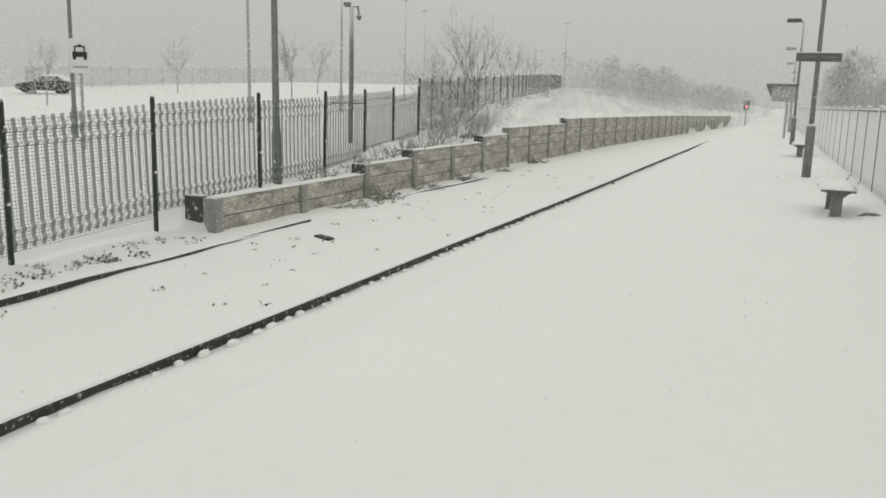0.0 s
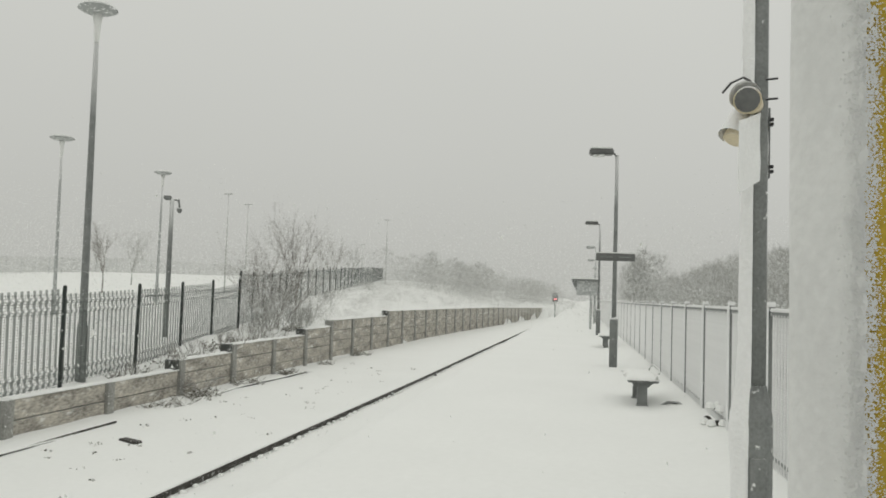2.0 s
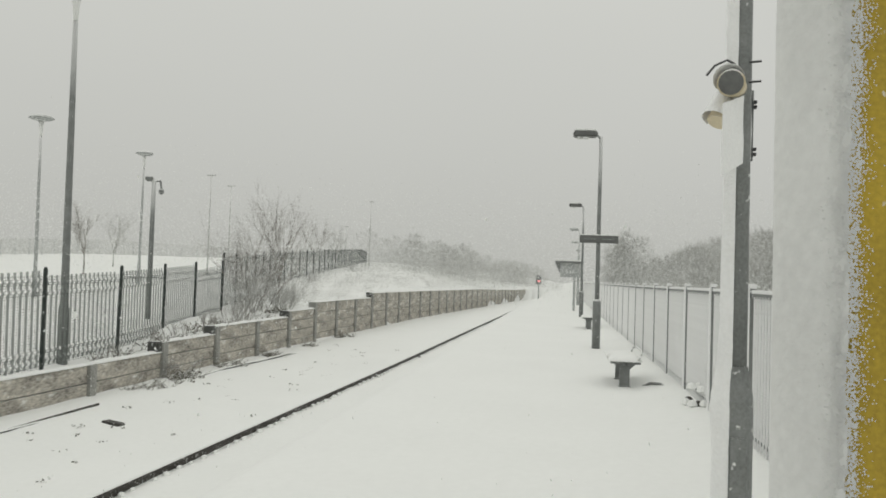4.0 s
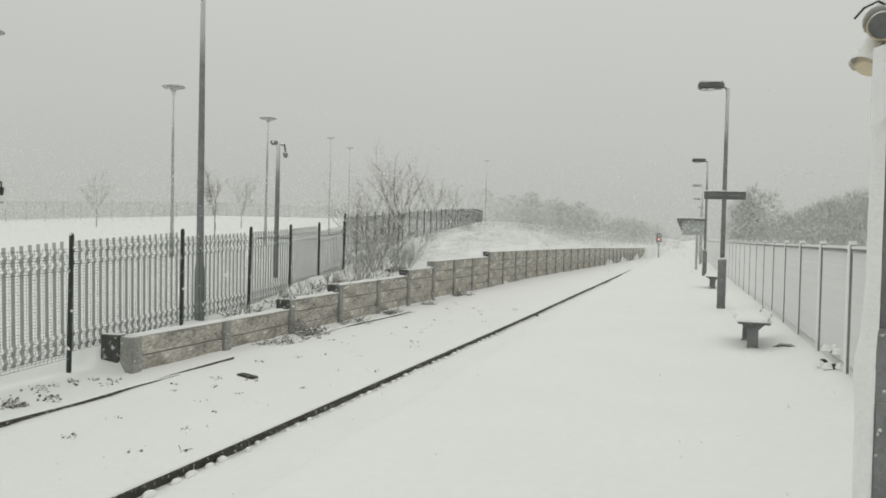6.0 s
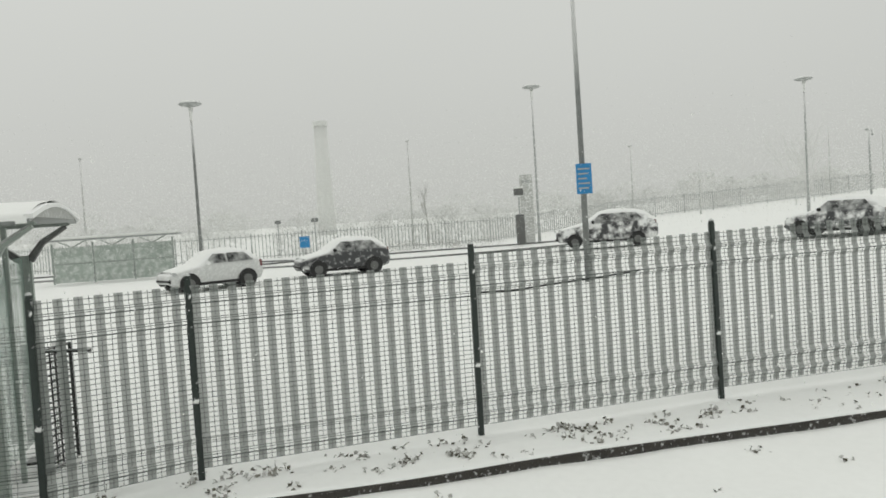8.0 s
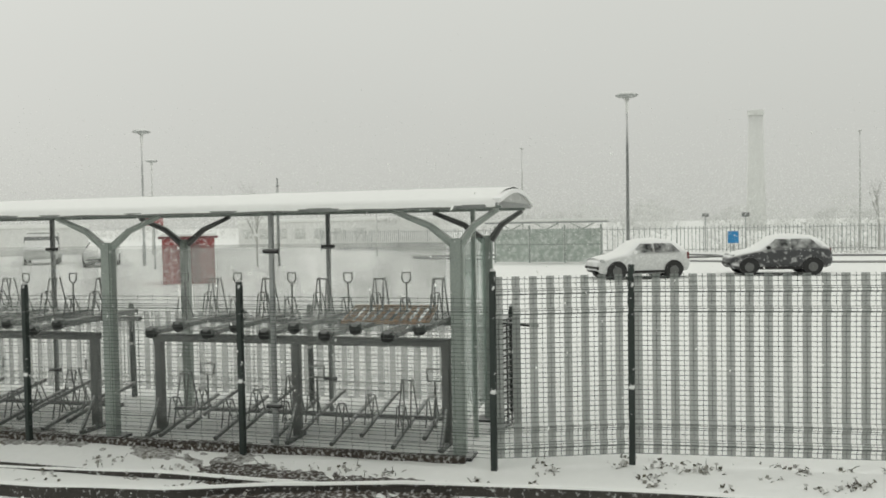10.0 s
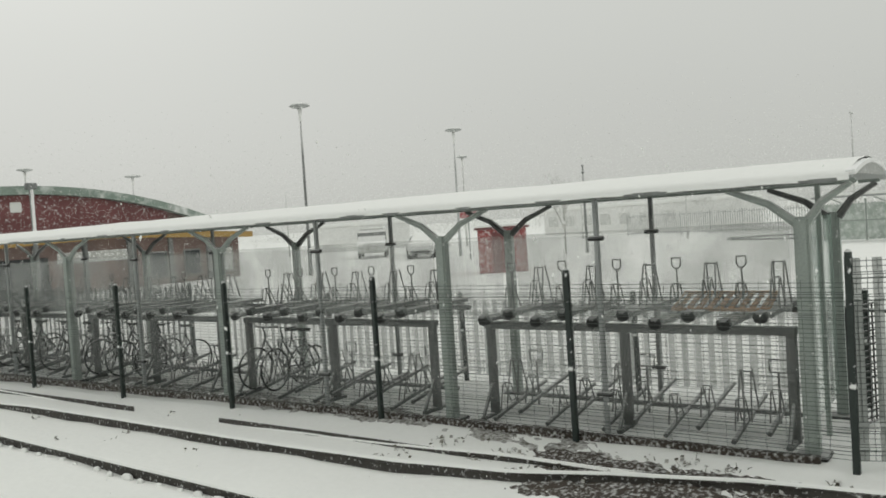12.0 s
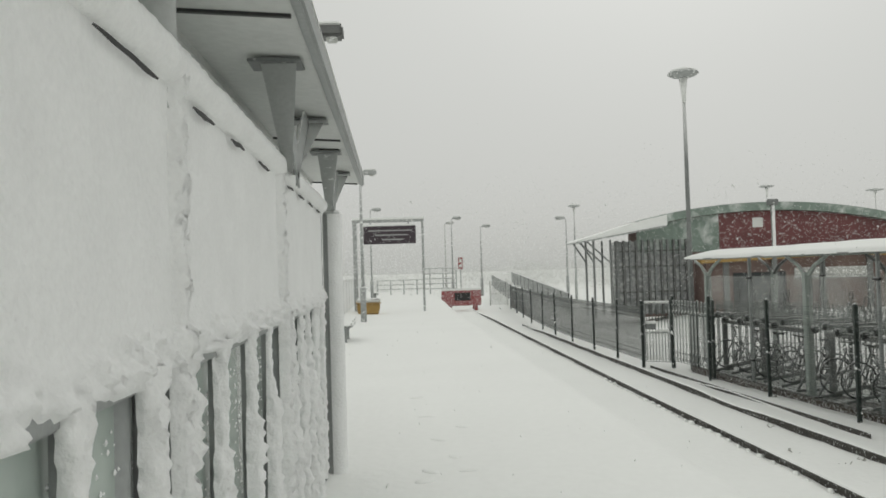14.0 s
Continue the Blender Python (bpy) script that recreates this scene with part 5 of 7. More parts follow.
def cycle_rack(m):
    t = thing("cycle_rack", m, "two-tier steel cycle rack, mostly empty, dusted with snow", "cycle rack", "racks in the cycle shelter")
    L = 3.75
    for y in (0, -L / 2, -L):
        part("upright", boxes(((-0.42, y - 0.05, 0.0), (-0.32, y + 0.05, 1.18)), bev=0.01), RACK, t)
        part("foot", boxes(((-0.55, y - 0.035, 0.0), (-0.05, y + 0.035, 0.05)), bev=0.01), RACK, t)
        part("brace", tubes([(-0.35, y, 0.45), (-0.08, y, 0.06)], r=0.025, seg=6), RACK, t)
    part("beam", boxes(((-0.45, -L - 0.06, 1.16), (-0.30, 0.06, 1.25)), bev=0.012), RACK, t)
    part("rear_beam", boxes(((-1.4, -L, 1.28), (-1.32, 0, 1.35)), bev=0.01), RACK, t)
    part("floor_rail", boxes(((-0.95, -L, 0.16), (-0.88, 0, 0.21)), bev=0.008), RACK, t)
    # one channel with hoops, shared by all places
    ch = bmesh.new()
    tube(ch, ((-0.05, 0, 0.04), (-0.5, 0, 0.12), (-1.45, 0, 0.26)), 0.03, 6)
    up_ch = bmesh.new()
    box(up_ch, (-1.45, -0.10, 1.31), (0.02, 0.10, 1.36))
    hoop = bmesh.new()
    for s in (-0.045, 0.045):
        tube(hoop, ((-0.28, s, 0.1), (-0.36, s, 0.42), (-0.41, s, 0.44), (-0.55, s, 0.16), (-0.72, s, 0.17)), 0.009, 5)
    tube(hoop, ((-0.41, -0.045, 0.44), (-0.41, 0.045, 0.44)), 0.009, 5)
    tall = bmesh.new()
    for s in (-0.06, 0.06):
        tube(tall, ((-0.5, s * 1.3, 0.15), (-0.62, s, 0.7), (-0.68, s, 0.72), (-0.8, s * 1.4, 0.24)), 0.010, 5)
    tube(tall, ((-0.62, -0.06, 0.7), (-0.62, 0.06, 0.7)), 0.010, 5)
    lolly = bmesh.new()
    tube(lolly, ((-0.6, 0, 0.15), (-0.6, 0, 0.72)), 0.014, 5)
    tube(lolly, ((-0.6, -0.09, 0.72), (-0.6, -0.1, 0.86), (-0.6, 0.1, 0.86), (-0.6, 0.09, 0.72), (-0.6, -0.09, 0.72)), 0.012, 5)
    small = bmesh.new()
    tube(small, ((-0.6, 0, 0.15), (-0.6, 0, 0.76)), 0.012, 5)
    tube(small, ((-0.6, -0.03, 0.76), (-0.6, -0.055, 0.80), (-0.6, -0.05, 0.88), (-0.6, 0.05, 0.88), (-0.6, 0.055, 0.80), (-0.6, 0.03, 0.76), (-0.6, -0.03, 0.76)), 0.011, 5)
    grip = lathe(bmesh.new(), ((0.02, 0), (0.075, 0.02), (0.075, 0.1), (0.03, 0.13)), 8)
    for v in grip.verts:
        v.co = Vector((v.co.z + 0.0, v.co.y, v.co.x * 1.0 + 1.33))
    ch, up_ch, hoop, tall, lolly, small, grip = (shared(n, b, mm) for n, b, mm in (("channel", ch, RACK), ("upper_channel", up_ch, RACK), ("wheel_hoop", hoop, RACK), ("tall_hoop", tall, RACK), ("pull_handle", lolly, RACK), ("small_handle", small, RACK), ("end_grip", grip, BLACK)))
    for i in range(10):
        y = -0.19 - i * 0.375
        hi = 0.0 if i % 2 else 0.12
        place("channel", ch, t, (0, y, hi))
        place("wheel_hoop", hoop, t, (0, y, hi))
        place("upper_channel", up_ch, t, (0, y, hi * 0.7))
        place("end_grip", grip, t, (0, y, hi * 0.7))
        place("wheel_hoop", hoop, t, (-0.25, y, 1.26 + hi * 0.5))
        if i % 2:
            if i % 4 == 1:
                place("tall_hoop", tall, t, (0, y, 0.0))
            place("pull_handle", small, t, (-0.1, y, 1.12))
        else:
            if i % 4 == 0:
                place("pull_handle", lolly, t, (0.05, y, 0.0))
            place("tall_hoop", tall, t, (-0.15, y, 1.22))
    return t


rack = cycle_rack(SH @ pose(-0.05, -0.25, 0))
for y in (-4.95, -9.4, -13.9):
    copy_thing(rack, SH @ pose(-0.05, y, 0))


def rack_tray():
    t = thing("orange_tray", SH @ pose(-0.35, -0.45, 1.44, 0, 14, 0), "orange slatted tray lying on the upper rack", "tray")
    part("frame", tubes([(0.0, 0.0, 0), (0.0, -1.05, 0), (-0.5, -1.05, 0.02), (-0.5, 0, 0.02), (0, 0, 0)], r=0.018, seg=6), TRAY, t)
    for i in range(9):
        part("slat", boxes(((-0.5, -0.08 - i * 0.115, 0.0), (0.0, -0.025 - i * 0.115, 0.02))), TRAY, t)


rack_tray()


def bicycle(m, label):
    t = thing("bicycle", m, label, "bicycle", "parked bicycles")
    for x, n in ((0.0, "wheel"), (-1.02, "wheel")):
        bm = bmesh.new()
        tube(bm, [(x + 0.33 * math.cos(a), 0, 0.34 + 0.33 * math.sin(a)) for a in (2 * math.pi * k / 20 for k in range(21))], 0.018, 5, cap=False)
        w = part(n, bm, BLACK, t)
        bm = bmesh.new()
        for k in range(10):
            a = 2 * math.pi * k / 10
            tube(bm, ((x, 0, 0.34), (x + 0.32 * math.cos(a), 0, 0.34 + 0.32 * math.sin(a))), 0.003, 3, cap=False)
        part("spokes", bm, RACK, w)
    part("frame", tubes([(-1.02, 0, 0.34), (-0.6, 0, 0.32), (-0.18, 0, 0.78), (-0.72, 0, 0.8), (-0.6, 0, 0.32)], [(-1.02, 0, 0.34), (-0.72, 0, 0.8)], [(-0.18, 0, 0.85), (0.0, 0, 0.34)], r=0.02, seg=6), CARDARK, t)
    part("saddle", boxes(((-0.86, -0.06, 0.92), (-0.6, 0.06, 0.97)), bev=0.02), BLACK, t)
    part("seat_post", tubes([(-0.72, 0, 0.78), (-0.73, 0, 0.93)], r=0.014, seg=6), RACK, t)
    part("handlebar", tubes([(-0.2, -0.28, 1.02), (-0.12, -0.2, 1.0), (-0.12, 0.2, 1.0), (-0.2, 0.28, 1.02)], [(-0.12, 0, 1.0), (-0.18, 0, 0.84)], r=0.014, seg=6), BLACK, t)
    part("crank", tubes([(-0.6, -0.08, 0.32), (-0.6, 0.08, 0.32)], [(-0.6, 0.08, 0.32), (-0.5, 0.08, 0.2)], r=0.012, seg=5), RACK, t)


bicycle(SH @ pose(-0.25, -8.0, 0.1, 0, -6, 6), "dark bicycle standing in the lower rack")
bicycle(SH @ pose(-0.25, -8.45, 0.1, 0, -6, -5), "dark bicycle leaning in the rack beside another")
for y in (-11.3, -12.2, -12.9, -14.5, -15.4, -16.3, -17.4):
    bicycle(SH @ pose(-0.3, y, 0.1, 0, -6, random.uniform(-8, 8)), "bicycle parked in the far racks")


def litter_cage():
    t = thing("side_gate", pose(-9.9, -2.46, -0.9, 0, 0, 163), "narrow dark mesh gate standing open behind the fence", "gate")
    part("frame", tubes([(0, 0, 0.05), (0, 0, 1.38), (0.62, 0, 1.38), (0.62, 0, 0.05), (0, 0, 0.05)], r=0.02, seg=6), BLACK, t)
    bm = bmesh.new()
    for i in range(18):
        tube(bm, ((0, 0, 0.1 + i * 0.075), (0.62, 0, 0.1 + i * 0.075)), 0.012, 4)
    for i in range(5):
        tube(bm, ((0.1 + i * 0.105, 0, 0.05), (0.1 + i * 0.105, 0, 1.38)), 0.010, 4)
    tagged(part("mesh", bm, BLACK, t), kind="stuff")
    part("latch", tubes([(0.1, -0.03, 1.36), (0.1, -0.55, 1.35)], r=0.022, seg=6), BLACK, t)


litter_cage()


# ---- station building ----
def station():
    t = thing("station_building", Matrix(), "single-storey station with arched green roof, red cladding and brick", "building")
    Y = -37.0
    arch = [(x, 4.48 - 0.0187 * (x + 17.4) ** 2) for x in (-11.3 - 15.3 * i / 28 for i in range(29))]
    band = arch + [(x, z - 0.36 if 0 < i < 28 else z - 0.1) for i, (x, z) in reversed(list(enumerate(arch)))]
    part("arch_fascia", prism(bmesh.new(), band, Y - 0.3, Y + 0.15), PATINA, t, "curved green fascia")
    bm = prism(bmesh.new(), [(x, z - 0.3) for x, z in arch] + [(arch[-1][0], -0.6), (arch[0][0], -0.6)], Y - 1.6, Y - 0.3)
    part("wall", bm, BRICK, t, "red brick walls")
    bm = bmesh.new()
    rows = [[bm.verts.new((x, y, z + 0.012)) for i, (x, z) in enumerate(arch)] for y in (Y + 0.12, Y - 0.8, Y - 1.6)]
    for a, b in zip(rows, rows[1:]):
        for i in range(28):
            bm.faces.new((a[i], a[i + 1], b[i + 1], b[i]))
    part("roof", bm, SNOW, t, "snow-covered barrel roof", True)
    red = [(x, z - 0.38) for x, z in arch if -24.6 < x < -15.1]
    part("gable_cladding", prism(bmesh.new(), red + [(red[-1][0], 2.3), (red[0][0], 2.3)], Y - 0.3, Y - 0.18), MAROON, t, "dark red gable cladding")
    grn = [(x, z - 0.38) for x, z in arch if -15.7 < x < -11.0]
    part("gable_panel", prism(bmesh.new(), grn + [(grn[-1][0], 2.3), (grn[0][0], 2.3)], Y - 0.3, Y - 0.19), PATINA, t, "green gable panel")
    s = part("sign_disc", boxes(((-17.2, Y - 0.18, 3.35), (-16.7, Y - 0.14, 3.8)), bev=0.02), WHITE, t, "small pale sign")
    # glazed entrance with dark mullions
    part("entrance_glass", boxes(((-13.6, Y - 0.25, -0.45), (-10.3, Y - 0.2, 2.85))), GLASS_STATION, t)
    for i in range(12):
        x = -10.35 - i * 0.29
        part("mullion", boxes(((x - 0.05, Y - 0.2, -0.5), (x + 0.05, Y - 0.06, 2.9)), bev=0.01), RACK if i % 2 else GALV, t)
    for z in (0.55, 1.7, 2.4):
        part("transom", boxes(((-13.6, Y - 0.2, z - 0.04), (-10.3, Y - 0.09, z + 0.04))), RACK, t)
    part("side_glass", boxes(((-10.5, Y - 1.6, -0.45), (-10.45, Y - 0.25, 2.85))), GLASS_STATION, t)
    for i in range(1):
        part("mullion", boxes(((-10.45, Y - 0.6 - i * 1.3, -0.5), (-10.33, Y - 0.5 - i * 1.3, 2.9)), bev=0.01), GALV, t)
    # canopy on struts
    bm = prism(bmesh.new(), ((-8.35, 2.80), (-12.5, 3.46), (-12.5, 3.54), (-8.35, 2.86)), Y - 1.6, Y + 0.4)
    part("canopy", bm, GALV_PALE, t)
    bm = prism(bmesh.new(), ((-8.31, 2.865), (-12.52, 3.545), (-12.52, 4.0), (-11.6, 3.82), (-10.4, 3.50), (-9.2, 3.15), (-8.45, 2.96)), Y - 1.6, Y + 0.42)
    part("canopy_snow", bm, SNOW, t)
    for y in (Y + 0.1, Y - 1.4):
        for x in (-9.2, -9.97):
            part("canopy_post", tubes([(x, y, -0.5), (x, y, 2.95)], r=0.05, seg=8), GALV, t)
        part("strut", tubes([(-9.2, y, 1.95), (-8.6, y, 2.88)], [(-9.97, y, 1.9), (-8.9, y, 2.9)], r=0.04, seg=6), GALV, t)
    # low brick front with orange fascia
    part("front_wall", boxes(((-27.8, Y - 0.4, -0.7), (-14.0, Y + 1.0, 1.95))), BRICK, t, "red brick front")
    part("orange_fascia", prism(bmesh.new(), ((-13.6, 2.0), (-20.5, 2.32), (-28.4, 1.9), (-28.4, 1.62), (-20.5, 1.98), (-13.6, 1.75)), Y + 0.95, Y + 1.5), ORANGE, t, "orange canopy fascia")
    part("fascia_snow", prism(bmesh.new(), ((-13.6, 2.0), (-20.5, 2.32), (-28.5, 1.9), (-28.5, 2.0), (-20.5, 2.46), (-13.6, 2.12)), Y + 0.9, Y + 1.55), SNOW, t)
    w = part("sign_band", boxes(((-21.6, Y + 1.0, 0.95), (-18.0, Y + 1.05, 1.45)), bev=0.01), GALV_FAINT, t, "pale sign band")
    for x in (-26.9, -24.9, -23.0):
        win = part("window", boxes(((x - 0.5, Y + 0.98, -0.1), (x + 0.5, Y + 1.03, 1.2)), bev=0.01), GALV, t, "grey framed window")
        part("pane", boxes(((x - 0.42, Y + 1.025, -0.02), (x + 0.42, Y + 1.04, 1.12))), GLASS_DARK if x > -26 else GALV_FAINT, win)
    for i in range(6):
        part("pilaster", boxes(((-15.0 - i * 2.2, Y + 0.98, -0.7), (-14.75 - i * 2.2, Y + 1.1, 1.9)), bev=0.01), GALV, t)
    part("dark_opening", boxes(((-17.6, Y + 1.0, -0.6), (-15.2, Y + 1.04, 1.3))), GLASS_DARK, t)


station()


def flue():
    t = thing("snowy_mast", pose(-15.7, -33.0, -0.7), "grey service mast crusted with snow by the station", "pole")
    part("pole", tubes([(0, 0, 0), (0, 0, 4.8)], r=0.09, seg=8), GALV, t)
    part("head", boxes(((-0.2, -0.15, 4.75), (0.2, 0.15, 5.0)), bev=0.03), GALV, t)
    bm = bmesh.new()
    tube(bm, [(0.02, 0.09, 2.6 + i * 0.12) for i in range(19)], 0.06, 7)
    roughen(bm, 0.07, 5, 3, Vector((0.5, 1, 0)))
    part("clinging_snow", bm, SNOW_CRUST, t, smooth=True)


flue()


# ---- south end of the line ----
mesh_fence([(-6.75, -22.0, -0.9, 0.72), (-6.72, -24.4, -0.9, 0.68), (-6.66, -27.0, -0.9, 0.66), (-6.6, -30.0, -0.9, 0.66), (-6.65, -33.4, -0.9, 0.66), (-6.8, -37.0, -0.9, 0.66), (-7.05, -41.5, -0.9, 0.66),
            (-7.4, -46.3, -0.9, 0.66), (-7.75, -51.0, -0.9, 0.66), (-8.1, -56.0, -0.9, 0.66)], "dark fence leading along the line to the ramp", slats=True, dense=True, strip=DARK_STRIP, closed=True)


mesh_fence([(-7.45, -21.6, -0.9, 0.84), (-7.62, -19.32, -0.9, 0.80)], "short mesh fence return with snow-caked strips beside the gate", slats=True, dense=True, strip=SNOWED_STRIP)


def service_gate():
    t = thing("service_gate", pose(-7.43, -21.78, -0.9, 0, 0, 64), "narrow mesh gate with a snow-edged steel frame", "gate")
    W = 0.66
    part("frame", tubes([(0, 0, 0.08), (0, 0, 1.62), (0, -W, 1.62), (0, -W, 0.08), (0, 0, 0.08)], r=0.026, seg=6), GALV_PALE, t, "snow-crusted frame")
    part("mid_rail", tubes([(0, 0, 0.85), (0, -W, 0.85)], r=0.024, seg=6), GALV_PALE, t)
    part("frame_snow", boxes(((-0.03, -W, 1.64), (0.03, 0, 1.69)), bev=0.015), SNOW, t)
    part("rail_snow", boxes(((-0.03, -W * 0.55, 0.87), (0.04, -0.02, 0.93)), bev=0.02), SNOW, t)
    part("latch_snow", boxes(((-0.03, -W + 0.03, 1.08), (0.05, -W * 0.5, 1.16)), bev=0.025), SNOW, t)
    part("lock_box", boxes(((-0.03, -W + 0.03, 0.93), (0.05, -W * 0.55, 1.08)), bev=0.01), GALV, t)
    bm = bmesh.new()
    for i in range(9):
        tube(bm, ((-0.01, -0.08 * i - 0.05, 0.1), (-0.01, -0.08 * i - 0.05, 1.6)), 0.010, 4)
    for i in range(26):
        tube(bm, ((-0.01, 0, 0.12 + i * 0.029), (-0.01, -W, 0.12 + i * 0.029)), 0.007, 3)
    tagged(part("infill", bm, WIRE_DARK, t), kind="stuff")
    for y in (0.045, -W - 0.045):
        part("post", boxes(((-0.03, y - 0.03, -0.1), (0.03, y + 0.03, 1.72)), bev=0.006), GREEN_POST, t)


service_gate()


def buffer_stop():
    t = thing("buffer_stop", pose(-4.95, -57.3, -1.0), "red buffer stop with snow on its beam", "buffer stop")
    for x in (-0.9, 0.9):
        part("upright", boxes(((x - 0.12, -0.2, 0.0), (x + 0.12, 0.15, 1.35)), bev=0.02), RED, t)
        part("stay", tubes([(x, 0, 1.2), (x, -1.8, 0.05)], r=0.08, seg=6), RED, t)
    part("beam", boxes(((-1.25, 0.1, 0.35), (1.5, 0.32, 1.4)), bev=0.03), RED, t)
    part("warning_plate", boxes(((-0.5, 0.32, 0.7), (0.6, 0.34, 1.25)), bev=0.01), INK, t)
    part("snow_cap", boxes(((-1.28, 0.05, 1.4), (1.53, 0.35, 1.55)), bev=0.04), SNOW, t)


buffer_stop()


def ramp():
    t = thing("access_ramp", Matrix(), "rising access ramp with dark railings, edged with snow", "ramp")
    rails = ((Vector((-8.15, -52.0, -0.66)), Vector((-9.25, -76.0, 0.22))), (Vector((-9.95, -46.0, -0.80)), Vector((-11.1, -76.0, 0.42))))
    (a, b), (c, e) = rails
    bm = bmesh.new()
    v = [bm.verts.new(p) for p in (a, b, e, c)] + [bm.verts.new((p.x, p.y, -1.2)) for p in (a, b, e, c)]
    for q in ((0, 1, 2, 3), (0, 4, 5, 1), (1, 5, 6, 2), (2, 6, 7, 3), (3, 7, 4, 0)):
        bm.faces.new([v[i] for i in q])
    part("deck", bm, SNOW, t)
    for p0, p1 in rails:
        d = p1 - p0
        for i in range(12):
            p, q = p0 + d * i / 12, p0 + d * (i + 1) / 12
            r = part("top_rail", tubes([p + Vector((0, 0, 1.1)), q + Vector((0, 0, 1.1))], r=0.035, seg=5), GALV_PALE, t)
            part("rail_snow", tubes([p + Vector((0, 0, 1.15)), q + Vector((0, 0, 1.15))], r=0.03, seg=5), SNOW_CRUST, r)
            part("bottom_rail", tubes([p + Vector((0, 0, 0.15)), q + Vector((0, 0, 0.15))], r=0.03, seg=5), GREEN_POST, t)
            part("post", tubes([p, p + Vector((0, 0, 1.15))], r=0.045, seg=5), GREEN_POST, t)
            bm = bmesh.new()
            for k in range(1, 24):
                s = p + (q - p) * k / 24
                tube(bm, (s + Vector((0, 0, 0.15)), s + Vector((0, 0, 1.1))), 0.018, 4)
            tagged(part("bar_infill", bm, GALV_PALE, r), kind="stuff")


ramp()


def end_panel():
    t = thing("fence_bay", pose(-6.95, -58.0, -0.75), "pale mesh panel closing the end of the line", "fence panel")
    part("frame", tubes([(0, 0, 0), (0, 0, 1.7), (-1.2, 0, 1.65), (-1.2, 0, 0)], r=0.05, seg=6), GALV_FAINT, t)
    part("mid_rail", tubes([(0, 0, 0.85), (-1.2, 0, 0.85)], r=0.04, seg=6), GALV_FAINT, t)
    bm = bmesh.new()
    for k in range(1, 15):
        tube(bm, ((-0.08 * k, 0, 0.05), (-0.08 * k, 0, 1.62)), 0.012, 4)
    tagged(part("mesh", bm, GALV_PALE, t), kind="stuff")


end_panel()


def end_barrier():
    t = thing("end_barrier", pose(0, -66.0, 0), "galvanised rail barrier across the platform end, furred with snow", "barrier")
    for i in range(7):
        x = 1.1 - i * 1.05
        part("post", tubes([(x, 0, -0.1), (x, 0, 1.2 if i < 4 else 2.05)], r=0.05, seg=6), GALV_PALE, t)
    for z in (0.45, 0.8, 1.16):
        part("low_rail", tubes([(1.1, 0, z), (-2.5, 0, z)], r=0.045, seg=6), GALV_FAINT, t)
    for z in (0.4, 0.8, 1.2, 1.6, 2.02):
        part("rail", tubes([(-2.5, 0, z), (-5.2, 0, z)], r=0.045, seg=6), GALV_PALE, t)
        part("rail_snow", tubes([(-2.5, 0.02, z + 0.05), (-5.2, 0.02, z + 0.05)], r=0.03, seg=5), SNOW_CRUST, t)


end_barrier()


def warning_post():
    t = thing("red_sign", pose(-5.9, -70.0, -0.2), "small red and white warning sign on a post", "sign")
    part("post", tubes([(0, 0, -0.8), (0, 0, 2.9)], r=0.05, seg=6), GALV_PALE, t)
    p = part("plate", boxes(((-0.2, 0.05, 2.1), (0.2, 0.08, 3.1)), bev=0.01), RED, t)
    part("marks", boxes(((-0.1, 0.08, 2.3), (0.1, 0.09, 2.5)), ((-0.1, 0.08, 2.7), (0.1, 0.09, 2.95))), WHITE, p)


warning_post()


def grit_bin():
    t = thing("grit_bin", pose(0.95, -36.0, 0, 0, 0, 4), "yellow grit bin under a cap of snow", "grit bin")
    bm = boxes(((-0.5, -0.35, 0.0), (0.5, 0.35, 0.45)), bev=0.04)
    for v in bm.verts:
        if v.co.z < 0.2:
            v.co.x *= 0.9
            v.co.y *= 0.88
    part("body", bm, ORANGE, t)
    part("lid", prism(bmesh.new(), ((-0.4, 0.45), (0.4, 0.45), (0.4, 0.5), (-0.4, 0.58)), -0.52, 0.52, "x"), ORANGE, t)
    bm = boxes(((-0.52, -0.38, 0.52), (0.52, 0.38, 0.68)), bev=0.06)
    part("snow_cap", bm, SNOW, t, smooth=True)


grit_bin()


def display_gantry():
    t = thing("departure_board", pose(0, -37.3, 0), "dark LED departure board hung from a grey gantry", "display board")
    part("post", boxes(((1.42, -0.08, -0.05), (1.6, 0.08, 4.05)), bev=0.02), GALV_PALE, t)
    part("post", boxes(((-1.58, -0.05, -0.05), (-1.48, 0.05, 4.05)), bev=0.02), GALV_PALE, t)
    part("beam", boxes(((-1.6, -0.08, 4.02), (1.62, 0.08, 4.14)), bev=0.02), GALV_PALE, t)
    part("beam_snow", boxes(((-1.62, -0.1, 4.14), (1.64, 0.1, 4.24)), bev=0.03), SNOW, t)
    s = part("screen", boxes(((-1.22, -0.12, 3.05), (1.12, 0.12, 3.85)), bev=0.02), LED, t, "unlit dark LED screen")
    part("screen_snow", boxes(((-1.22, -0.13, 3.85), (1.12, 0.13, 3.93)), bev=0.025), SNOW, s)
    for r in range(3):
        part("text_row", boxes(((-1.05 + 0.2 * r, 0.12, 3.62 - r * 0.2), (0.9 - 0.3 * r, 0.126, 3.67 - r * 0.2))), GREY_BAR, s)
    for x in (-0.9, 0.8):
        part("hanger", tubes([(x, 0, 3.85), (x, 0, 4.05)], r=0.03, seg=6), GALV, t)


display_gantry()


